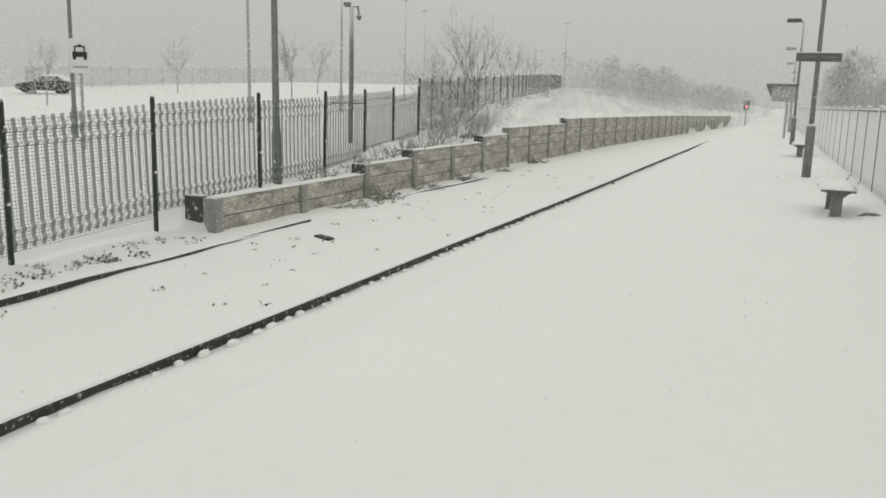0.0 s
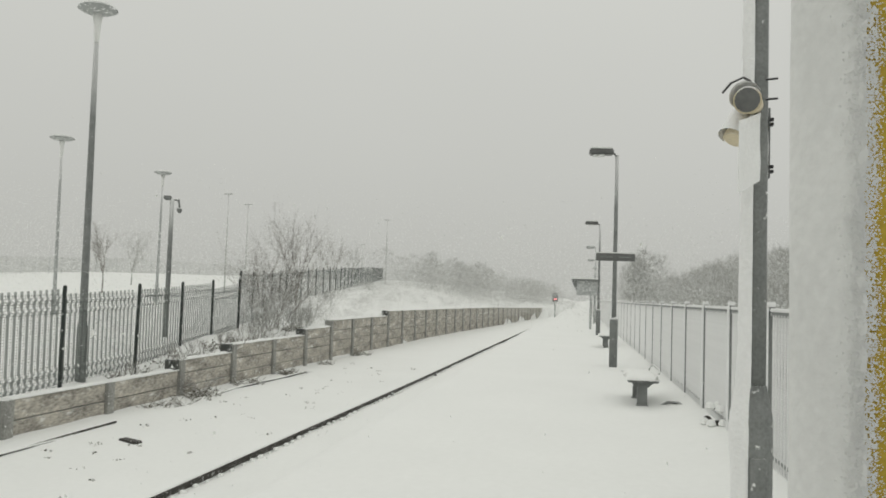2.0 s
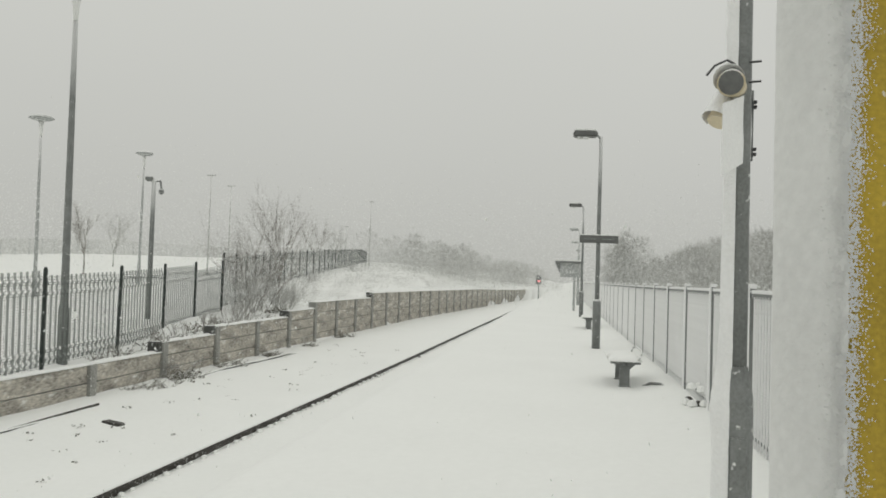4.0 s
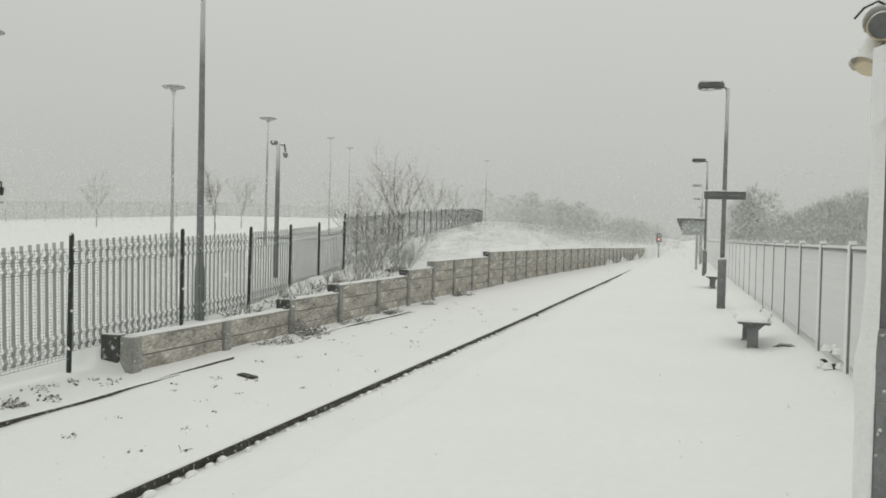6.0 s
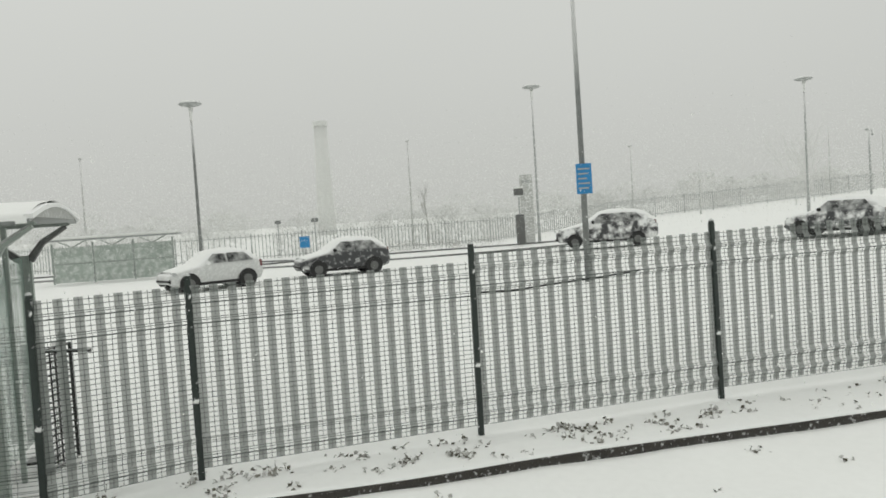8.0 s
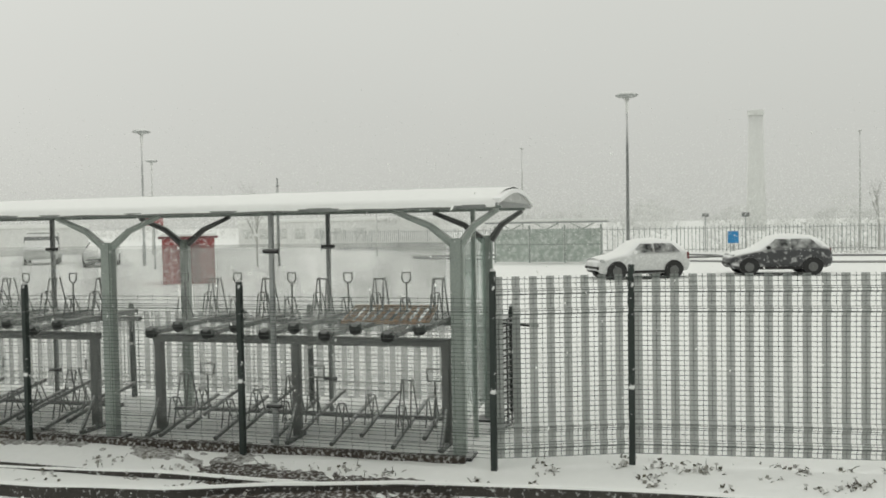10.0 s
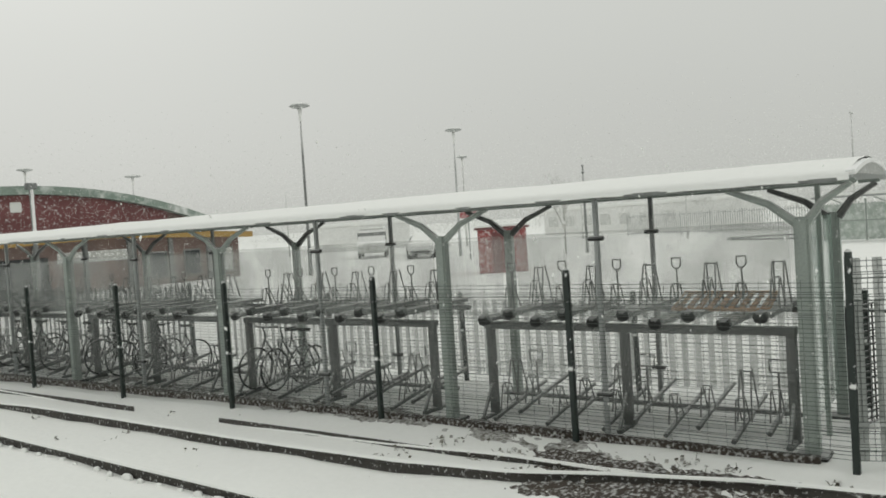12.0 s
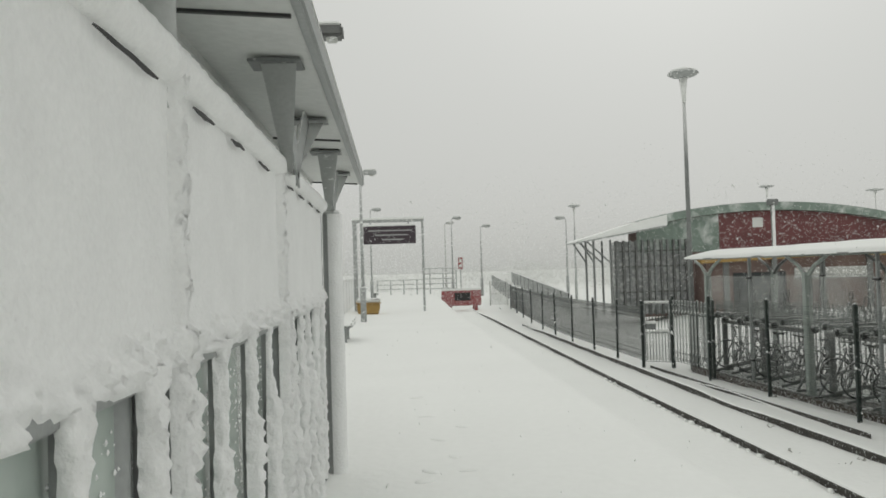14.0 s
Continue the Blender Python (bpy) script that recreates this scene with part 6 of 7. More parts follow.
# ---- car park ----
def car(m, label, paint, L=4.0, W=1.72, H=1.46, covered=False):
    """A hatchback lofted from cross sections along its length, nose at +x."""
    t = thing("car", m, label, "car", "parked cars")
    # x, sill, belt, roof, half width at belt, half width at roof
    st = ((0.0, 0.34, 0.62, 0.64, 0.60, 0.55), (0.03, 0.24, 0.70, 0.72, 0.74, 0.62), (0.12, 0.2, 0.80, 0.82, 0.82, 0.66), (0.22, 0.2, 0.88, 0.90, 0.85, 0.68), (0.28, 0.2, 0.91, 0.97, 0.86, 0.67), (0.36, 0.2, 0.93, 1.18, 0.86, 0.64), (0.43, 0.2, 0.94, 1.36, 0.86, 0.61),
          (0.52, 0.2, 0.95, 1.45, 0.86, 0.61), (0.66, 0.2, 0.97, 1.46, 0.86, 0.60), (0.80, 0.22, 1.0, 1.40, 0.85, 0.58), (0.88, 0.24, 1.01, 1.31, 0.83, 0.57), (0.94, 0.27, 0.99, 1.12, 0.80, 0.58), (0.975, 0.30, 0.93, 0.98, 0.76, 0.60), (1.0, 0.38, 0.76, 0.80, 0.68, 0.56))
    sx, sy, sz = L, W / 1.72, H / 1.46
    bm = bmesh.new()
    prev = None
    for f, sill, belt, roof, wb, wr in st:
        x = (0.5 - f) * sx
        c = [(wb * 0.86, sill), (wb, sill + 0.14), (wb * 1.0, belt - 0.1), (wb * 0.97, belt), (wr + (wb * 0.95 - wr) * 0.45, belt + (roof - belt) * 0.6), (wr, belt + (roof - belt) * 0.92), (wr * 0.5, roof), (0, roof + 0.01)]
        ring = [bm.verts.new((x, y * sy, z * sz)) for y, z in c] + [bm.verts.new((x, -y * sy, z * sz)) for y, z in c[-2::-1]]
        if prev:
            for i in range(len(ring) - 1):
                bm.faces.new((prev[i], prev[i + 1], ring[i + 1], ring[i]))
        else:
            bm.faces.new(ring)
        prev = ring
    bm.faces.new(prev[::-1])
    bmesh.ops.recalc_face_normals(bm, faces=bm.faces)
    body = part("body", bm, paint, t, smooth=True)
    for f in (0.185, 0.80):
        for s in (-1, 1):
            x, y = (0.5 - f) * sx, s * 0.82 * sy
            w = part("wheel", tubes([(x, y - 0.1 * s, 0.3), (x, y + 0.07 * s, 0.3)], r=0.295, seg=18), BLACK, t)
            part("rim", tubes([(x, y + 0.06 * s, 0.3), (x, y + 0.085 * s, 0.3)], r=0.17, seg=12), RACK, w, "snow-flecked wheel rim")
            bm = bmesh.new()
            tube(bm, [(x + 0.36 * math.cos(a), y + 0.065 * s, 0.3 + 0.36 * math.sin(a)) for a in (math.pi * k / 10 for k in range(11))], 0.012, 5)
            part("wheel_arch", bm, BLACK, t)
            # Black disc flush with the body, as the shade inside an uncut arch.
            part("arch_shade", tubes([(x, y - 0.3 * s, 0.33), (x, y + 0.066 * s, 0.33)], r=0.345, seg=20), BLACK, t)
    for s in (-1, 1):
        for a, b in (((0.345, 0.45), (0.575, 0.575)), ((0.595, 0.595), (0.87, 0.79))):
            v = []
            bm = bmesh.new()
            for f, z, w in ((a[0], 0.99, 0.832), (b[0], 1.0, 0.838), (b[1], 1.32, 0.69), (a[1], 1.33, 0.685)):
                v.append(bm.verts.new(((0.5 - f) * sx, s * w * sy * 1.04, z * sz)))
            bm.faces.new(v)
            bmesh.ops.solidify(bm, geom=list(bm.faces), thickness=0.012)
            part("side_window", bm, CAR_GLASS, t, "snow-dusted window")
        part("mirror", boxes((((0.5 - 0.37) * sx - 0.08, s * 0.88 - 0.09, 0.95 * sz), ((0.5 - 0.37) * sx + 0.06, s * 0.88 + 0.09, 1.08 * sz)), bev=0.03), BLACK if not covered else SNOW_CRUST, t)
        part("headlight", boxes((((0.5 - 0.07) * sx, s * 0.58 - 0.14, 0.62 * sz), ((0.5 - 0.025) * sx, s * 0.58 + 0.14, 0.76 * sz)), bev=0.03), GALV_PALE, t)
        part("tail_light", boxes((((0.5 - 0.985) * sx, s * 0.66 - 0.08, 0.72 * sz), ((0.5 - 0.95) * sx, s * 0.66 + 0.08, 0.98 * sz)), bev=0.02), MAROON, t)
        part("sill_strip", boxes((((0.5 - 0.72) * sx, s * 0.865 * sy - 0.02, 0.22), ((0.5 - 0.27) * sx, s * 0.865 * sy + 0.01, 0.32)), bev=0.01), BLACK, t)
    part("bumper", boxes((((0.5 - 0.02) * sx, -0.62, 0.36), ((0.5 + 0.008) * sx, 0.62, 0.5)), bev=0.03), BLACK, t)
    # snow on bonnet, screen and roof
    bm = bmesh.new()
    prev = None
    for f, sill, belt, roof, wb, wr in st[1:13]:
        x = (0.5 - f) * sx
        ring = []
        for k in range(9):
            u = k / 8 * 2 - 1
            lift = 0.075 * (1 - u ** 4) * (1 + 0.3 * noise.noise(Vector((x * 2, u * 2, 3))))
            ring.append(bm.verts.new((x, u * (wr + 0.15) * sy, (roof - 0.02 - min(0.28, (roof - belt) * 0.62) * abs(u) ** 5) * sz + lift)))
        if prev:
            for k in range(8):
                bm.faces.new((prev[k], prev[k + 1], ring[k + 1], ring[k]))
        prev = ring
    part("snow_cover", bm, SNOW, t, "thick snow over bonnet and roof", True)
    return t


car(pose(-31.0, -2.3, -0.42, 0, 0, -62), "white hatchback covered in snow in the car park", CARSILVER, 3.5, W=1.62, H=1.40, covered=True)
car(pose(-33.6, 2.62, -0.42, 0, 0, -80), "dark hatchback with snow on roof and bonnet", CARDARK, 3.65)
car(pose(-37.2, 15.5, -0.28, 0, 0, -112), "dark estate car under patchy snow beside the lamp", CAR_SNOWED, 4.7, H=1.7)
car(pose(-28.7, 21.7, -0.1, 0, 0, -146), "dark car with a snow-covered bonnet near the fence", CAR_SNOWED, 3.9, H=1.5)
car(pose(-55.0, 51.8, 1.25, 0, 0, -150), "dark car in the far corner of the car park", CARDARK, 4.2)
car(pose(-45.0, -37.6, -0.42, 0, 0, 30), "snow-covered car in the far rows", CARSILVER, 4.1, covered=True)
car(pose(-40.0, -33.4, -0.42, 0, 0, 35), "snow-covered car in the far rows", CARSILVER, 4.1, covered=True)


def van():
    t = thing("van", pose(-42.5, -40.0, -0.42, 0, 0, 40), "pale van standing in the snow", "van")
    bm = prism(bmesh.new(), ((-2.5, 0.35), (2.0, 0.35), (2.5, 0.5), (2.5, 0.95), (1.75, 1.15), (1.2, 1.95), (-2.4, 2.0), (-2.5, 1.9)), -0.95, 0.95)
    for v in bm.verts:
        v.co = Vector((v.co.x, v.co.y * (0.9 if v.co.z > 1.5 else 1), v.co.z))
    bmesh.ops.bevel(bm, geom=list(bm.edges), offset=0.05, segments=2, affect="EDGES")
    part("body", bm, GALV_FAINT, t)
    for x in (-1.6, 1.6):
        for s in (-1, 1):
            part("wheel", tubes([(x, s * 0.8, 0.34), (x, s * 0.97, 0.34)], r=0.34, seg=14), BLACK, t)
    part("windscreen", boxes(((0.6, -0.96, 1.2), (1.5, 0.96, 1.75))), GALV, t)
    part("snow_cover", boxes(((-2.45, -0.85, 1.98), (1.25, 0.85, 2.1)), bev=0.05), SNOW, t)


van()


def taxi_sign():
    t = thing("taxi_sign", pose(-19.2, 19.56, -0.25, 0, 0, 38), "white taxi rank sign with a black cab pictogram on a post", "sign")
    part("post", tubes([(0, 0.04, -0.2), (0, 0.04, 3.1)], r=0.045, seg=8), GALV_PALE, t)
    p = part("plate", boxes(((-0.28, -0.02, 2.35), (0.28, 0.0, 3.35)), bev=0.006), WHITE, t)
    bm = bmesh.new()
    for lo, hi in (((-0.2, 2.82), (0.2, 2.97)), ((-0.15, 2.97), (-0.11, 3.12)), ((0.11, 2.97), (0.15, 3.12)), ((-0.15, 3.1), (0.15, 3.14)), ((-0.05, 3.14), (0.05, 3.18)), ((-0.19, 2.74), (-0.1, 2.83)), ((0.1, 2.74), (0.19, 2.83))):
        box(bm, (lo[0], -0.032, lo[1]), (hi[0], -0.021, hi[1]))
    part("pictogram", bm, INK, p, "black taxi cab front")
    part("lettering", boxes(((-0.2, -0.03, 2.5), (0.2, -0.021, 2.56))), GREY_BAR, p)


taxi_sign()


def blue_sign(x, y, z, turn, w, h, label):
    t = thing("blue_sign", pose(x, y, z, 0, 0, turn), label, "sign", "blue car park signs")
    p = part("plate", boxes(((-w / 2, -0.13, -h / 2), (w / 2, -0.11, h / 2)), bev=0.006), BLUE, t)
    part("lettering", boxes(*[((-w * 0.38, -0.138, h * (0.3 - 0.16 * k)), (w * (0.38 - 0.1 * (k % 3)), -0.13, h * (0.3 - 0.16 * k) + h * 0.05)) for k in range(5)]), GREY_BAR, p)
    part("clamp", boxes(((-0.06, -0.12, -0.05), (0.06, 0.0, 0.05))), GALV, t)


blue_sign(-21.65, 8.5, 2.42, 68, 0.42, 0.82, "blue parking notice fixed to the lamp column")


def post_sign(x, y, z, turn, h, plate, material, label, name="parking_sign"):
    t = thing(name, pose(x, y, z, 0, 0, turn), label, "sign", "far parking signs")
    part("post", tubes([(0, 0.05, -0.2), (0, 0.05, h)], r=0.04, seg=6), GALV_PALE, t)
    part("plate", boxes(((-plate[0] / 2, -0.02, h - plate[1]), (plate[0] / 2, 0.0, h)), bev=0.006), material, t)


post_sign(-51.6, 1.74, -0.4, 92, 1.35, (0.6, 0.7), BLUE, "blue parking sign by the far fence")
post_sign(-55.2, 0.2, -0.25, 92, 2.3, (0.4, 0.22), GALV, "small grey parking sign on a post")
post_sign(-53.0, 2.5, -0.25, 92, 2.3, (0.45, 0.25), GALV, "small grey parking sign on a post")
post_sign(-53.9, 45.6, 0.9, 55, 3.0, (0.7, 0.8), BLUE, "blue parking sign on a far post")
post_sign(-36.3, -27.0, -0.4, 125, 2.85, (0.9, 0.6), RED, "red and white direction sign")


def pay_point():
    t = thing("ticket_machine", pose(-46.3, 14.0, -0.3, 0, 0, 75), "dark parking ticket machine with a sign head", "ticket machine")
    part("body", boxes(((-0.25, -0.2, 0), (0.25, 0.2, 1.75)), bev=0.03), RACK, t)
    part("mast", tubes([(0, 0, 1.7), (0, 0, 3.0)], r=0.05, seg=6), GALV_PALE, t)
    part("sign_head", boxes(((-0.28, -0.06, 2.85), (0.28, 0.06, 3.25)), bev=0.02), RACK, t)
    part("head_snow", boxes(((-0.3, -0.1, 3.25), (0.3, 0.1, 3.35)), bev=0.03), SNOW, t)


pay_point()


def totem(x, y, z, h):
    t = thing("totem_sign", pose(x, y, z, 0, 0, 75), "tall pale totem sign flecked with snow", "sign")
    part("panel", boxes(((-0.38, -0.1, 0), (0.38, 0.1, h)), bev=0.02), GALV_FAINT, t)
    part("marks", boxes(((-0.25, -0.108, h - 0.5), (0.25, -0.1, h - 0.3))), GALV_PALE, t)


totem(-48.0, 15.0, -0.3, 4.1)
totem(-55.6, 50.9, 1.1, 2.2)


def kiosk():
    t = thing("red_kiosk", pose(-27.5, -18.9, -0.42, 0, 0, 35), "small dark red hut with a snowy roof", "hut")
    part("body", boxes(((-0.75, -0.95, 0.0), (0.75, 0.95, 1.72)), bev=0.02), RED, t)
    part("roof", boxes(((-0.85, -1.08, 1.72), (0.85, 1.08, 1.8)), bev=0.015), MAROON, t)
    part("roof_snow", boxes(((-0.83, -1.05, 1.8), (0.83, 1.05, 1.9)), bev=0.04), SNOW, t)
    part("door", boxes(((0.74, -0.4, 0.05), (0.77, 0.4, 1.6)), bev=0.01), MAROON, t)


kiosk()


def bus_shelter():
    t = thing("glass_shelter", pose(-41.5, -4.8, -0.38), "low green glazed shelter with snow on its roof", "shelter")
    for i in range(4):
        y = -i * 1.8
        part("post", boxes(((-0.04, y - 0.04, 0), (0.04, y + 0.04, 1.9)), bev=0.008), SHELTER_GREEN, t)
        if i < 3:
            part("panel", boxes(((-0.02, y - 1.74, 0.05), (0.02, y - 0.06, 1.7))), GREENPANEL, t)
            part("rail", boxes(((0.02, y - 1.76, 0.9), (0.05, y - 0.04, 0.96))), SHELTER_GREEN, t)
            part("fork", tubes([(0.05, y - 0.9, 1.7), (0.05, y - 0.3, 2.0)], [(0.05, y - 0.9, 1.7), (0.05, y - 1.5, 2.0)], r=0.03, seg=5), SHELTER_GREEN, t)
    part("roof", boxes(((-1.3, -5.8, 2.0), (0.5, 0.35, 2.08)), bev=0.02), SHELTER_GREY, t)
    part("roof_snow", boxes(((-1.28, -5.7, 2.08), (0.48, 0.3, 2.2)), bev=0.05), SNOW, t)


bus_shelter()


def park_fence(pts, label, h=1.9):
    """Far steel bar fence: posts as parts, the fine bars in one mesh a run."""
    f = thing("bar_fence", Matrix(), label, "fence", "far boundary fences")
    for (x, y), (X, Y) in zip(pts, pts[1:]):
        L = math.hypot(X - x, Y - y)
        n = max(1, int(L / 2.75))
        bm = bmesh.new()
        for i in range(n):
            ax, ay, bx, by = x + (X - x) * i / n, y + (Y - y) * i / n, x + (X - x) * (i + 1) / n, y + (Y - y) * (i + 1) / n
            az, bz = ground_z(ax, ay), ground_z(bx, by)
            part("post", tubes([(ax, ay, az - 0.2), (ax, ay, az + h)], r=0.045, seg=5), GALV_PALE, f)
            for k in range(1, 14):
                s = k / 14
                px, py, pz = ax + (bx - ax) * s, ay + (by - ay) * s, az + (bz - az) * s
                tube(bm, ((px, py, pz + 0.1), (px, py, pz + h - 0.05)), 0.028, 3, cap=False)
            for zz in (0.25, h - 0.2):
                tube(bm, ((ax, ay, az + zz), (bx, by, bz + zz)), 0.03, 4, cap=False)
        tagged(part("bar_infill", bm, GALV_FAINT if h > 2 else GALV_PALE, f), kind="stuff")


PARK_LINE = ((-62, -30), (-52.5, -6), (-53.4, -1.5), (-54.4, 8), (-55.2, 14.5), (-58.5, 18), (-66, 32), (-68, 44), (-69, 56))
park_fence(PARK_LINE, "grey bar fence round the car park, paled to imitate haze", 1.75)
park_fence([(-64, 58), (-67, 112), (-52, 140), (-30, 150)], "long boundary fence far behind the car park", 2.1)


def kerb_island(cx, cy, rx, ry, label):
    bm = bmesh.new()
    ring = []
    for k in range(40):
        a = 2 * math.pi * k / 40
        x, y = cx + rx * math.cos(a), cy + ry * math.sin(a)
        ring.append((x, y, ground_z(x, y) + 0.08))
    tube(bm, ring + ring[:1], 0.05, 5, cap=False)
    ob = link("kerb", bm, RACK)
    tagged(ob, label, "kerb", kind="structure")


kerb_island(-44.5, 8.0, 3.5, 11.0, "dark kerb edge of a planted island showing through snow")
kerb_island(-48.0, -8.0, 3.0, 9.0, "dark kerb edge showing through snow")


def far_block(x, y, z, w, d, h, turn, label, material=FARWALL):
    t = thing("far_building", pose(x, y, z, 0, 0, turn), label, "building", "far buildings")
    part("wall", boxes(((-w / 2, -d / 2, -1), (w / 2, d / 2, h)), bev=0.05), material, t)
    part("roof", boxes(((-w / 2 - 0.2, -d / 2 - 0.2, h), (w / 2 + 0.2, d / 2 + 0.2, h + 0.35)), bev=0.1), SNOW, t)
    for i in range(int(w / 3)):
        win = part("window", boxes(((-w / 2 + 1 + i * 3, -d / 2 - 0.06, h * 0.35), (-w / 2 + 2.6 + i * 3, -d / 2 + 0.02, h * 0.75))), GALV_FAINT, t)


far_block(-78, -36, -0.5, 22, 9, 2.6, 65, "low far building with snowfall haze in its pale colour", TWIG_FAINT)
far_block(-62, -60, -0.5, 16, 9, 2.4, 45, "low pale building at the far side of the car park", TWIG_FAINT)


def far_tower():
    t = thing("chimney", pose(-150.0, 8.9, -0.5), "tall chimney in a pale tone that imitates snowfall haze", "chimney")
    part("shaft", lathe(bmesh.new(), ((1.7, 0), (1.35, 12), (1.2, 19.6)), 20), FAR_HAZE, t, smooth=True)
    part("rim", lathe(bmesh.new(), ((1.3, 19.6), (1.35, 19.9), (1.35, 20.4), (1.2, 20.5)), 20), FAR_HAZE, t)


far_tower()


# ---- plants ----
def branchy(bm, base, d, ln, r, depth, rnd, spread_=0.55, kids=3):
    end = base + d * ln
    mid = base + d * ln * 0.5 + Vector((rnd.uniform(-1, 1), rnd.uniform(-1, 1), 0)) * ln * 0.05
    tube(bm, (base, mid, end), r, 4 if depth > 1 else 3, r * 0.55, cap=False)
    if depth == 0:
        return
    for k in range(kids):
        s = 0.35 + 0.65 * (k + rnd.random()) / kids
        p = base + d * ln * s
        nd = (d + Vector((rnd.uniform(-1, 1), rnd.uniform(-1, 1), rnd.uniform(-0.15, 0.6))) * spread_).normalized()
        branchy(bm, p, nd, ln * rnd.uniform(0.5, 0.75), r * 0.5, depth - 1, rnd, spread_, kids)


def tree(x, y, z, h, seed, material, label, trunk=0.35, kids=4, depth=3, spread_=0.6, thick=0.65):
    rnd = random.Random(seed)
    t = thing("tree", pose(x, y, z), label, "tree", "young bare trees")
    part("trunk", tube(bmesh.new(), ((0, 0, -0.2), (0.02, 0.01, h * trunk * 0.5), (0, 0.02, h * trunk)), 0.022 * h * thick, 8, 0.015 * h * thick), material, t)
    bm = bmesh.new()
    for k in range(kids + 2):
        d = Vector((rnd.uniform(-1, 1) * 0.55, rnd.uniform(-1, 1) * 0.55, 1)).normalized()
        branchy(bm, Vector((0, 0, h * trunk * rnd.uniform(0.75, 1.0))), d, h * (1 - trunk) * rnd.uniform(0.55, 0.8), 0.010 * h * thick, depth, rnd, spread_, kids)
    part("crown", bm, material, t, "bare branches lined with snow")
    return t


def shrub(x, y, z, h, seed, material, label, stems=14, depth=3, kids=4, r=0.014):
    rnd = random.Random(seed)
    t = thing("shrub", pose(x, y, z), label, "shrub", "bare shrubs on the bank")
    bm = bmesh.new()
    for k in range(stems):
        d = Vector((rnd.uniform(-1, 1) * 0.6, rnd.uniform(-1, 1) * 0.6, 1)).normalized()
        branchy(bm, Vector((rnd.uniform(-0.3, 0.3), rnd.uniform(-0.3, 0.3), -0.05)), d, h * rnd.uniform(0.35, 0.6), r, depth, rnd, 0.6, kids)
    tagged(part("twig_mass", bm, material, t), kind="stuff")
    return t


shrub(-10.75, 28.2, 0.0, 4.1, 1, TWIG, "tall bare shrub with snow on its upright stems", 13, kids=4, r=0.018)
shrub(-10.3, 26.2, 0.0, 1.9, 2, TWIG_PALE, "low bare shrub beside the fence", 14, kids=4, r=0.014)
shrub(-11.0, 29.4, 0.3, 2.6, 12, TWIG, "bare shrub thick with snow", 12, r=0.014)
shrub(-10.05, 28.8, 0.1, 1.7, 13, TWIG_PALE, "snow-laden shrub spreading over the wall top", 14, kids=4, r=0.013)
shrub(-10.2, 30.6, 0.25, 1.2, 14, TWIG_PALE, "snow-laden shrub spreading over the wall top", 12, kids=4, r=0.012)
tree(-12.4, 35.4, 0.5, 3.9, 3, TWIG, "slender bare tree on the snowy bank", 0.25)
tree(-31.6, 51.3, 1.0, 4.4, 4, TWIG, "young street tree with a rounded bare crown", 0.4)
tree(-38.0, 66.0, 1.6, 4.0, 5, TWIG_PALE, "young bare tree in the car park", 0.35)
tree(-20.6, 67.2, 1.8, 4.2, 6, TWIG, "young bare tree behind the bank fence", 0.35)
tree(-21.6, 77.3, 2.1, 3.8, 7, TWIG_PALE, "young bare tree behind the bank fence", 0.35)
tree(-39.7, 37.5, 0.7, 3.2, 8, TWIG_PALE, "young bare tree in the car park", 0.4)
tree(-48.5, 60.0, 1.5, 4.0, 9, TWIG_PALE, "young bare tree in the car park", 0.4)
tree(-54.3, 9.95, -0.1, 4.0, 10, TWIG_PALE, "slim bare tree by the far fence", 0.4, 3, 2, 0.3)
tree(-39.0, -22.6, -0.4, 3.6, 11, TWIG_PALE, "bare tree with a round crown in the car park", 0.45)
tree(-58.0, 40.0, 0.8, 5.0, 12, TWIG_FAINT, "far bare tree, snowfall haze in its pale colour", 0.2)
tree(-60.0, 43.0, 0.9, 4.5, 13, TWIG_FAINT, "far bare tree, snowfall haze in its pale colour", 0.2)
for i, (x, y, z, h) in enumerate(((-9.62, 18.9, -0.2, 0.7), (-9.75, 20.4, -0.05, 0.6), (-9.7, 22.3, 0.1, 0.75), (-9.8, 24.3, 0.12, 0.8), (-9.85, 17.4, -0.3, 0.5), (-9.2, 19.15, -0.95, 0.85))):
    shrub(x, y, z, h, 40 + i, TWIG, "small bramble tangle at the retaining wall", 10, 2, 4, 0.009)
shrub(-14.5, 47.0, 1.0, 1.2, 21, TWIG_PALE, "low shrub on the bank", 10, 2)
shrub(-16.0, 62.0, 2.0, 1.0, 22, TWIG_PALE, "low shrub on the bank", 10, 2)


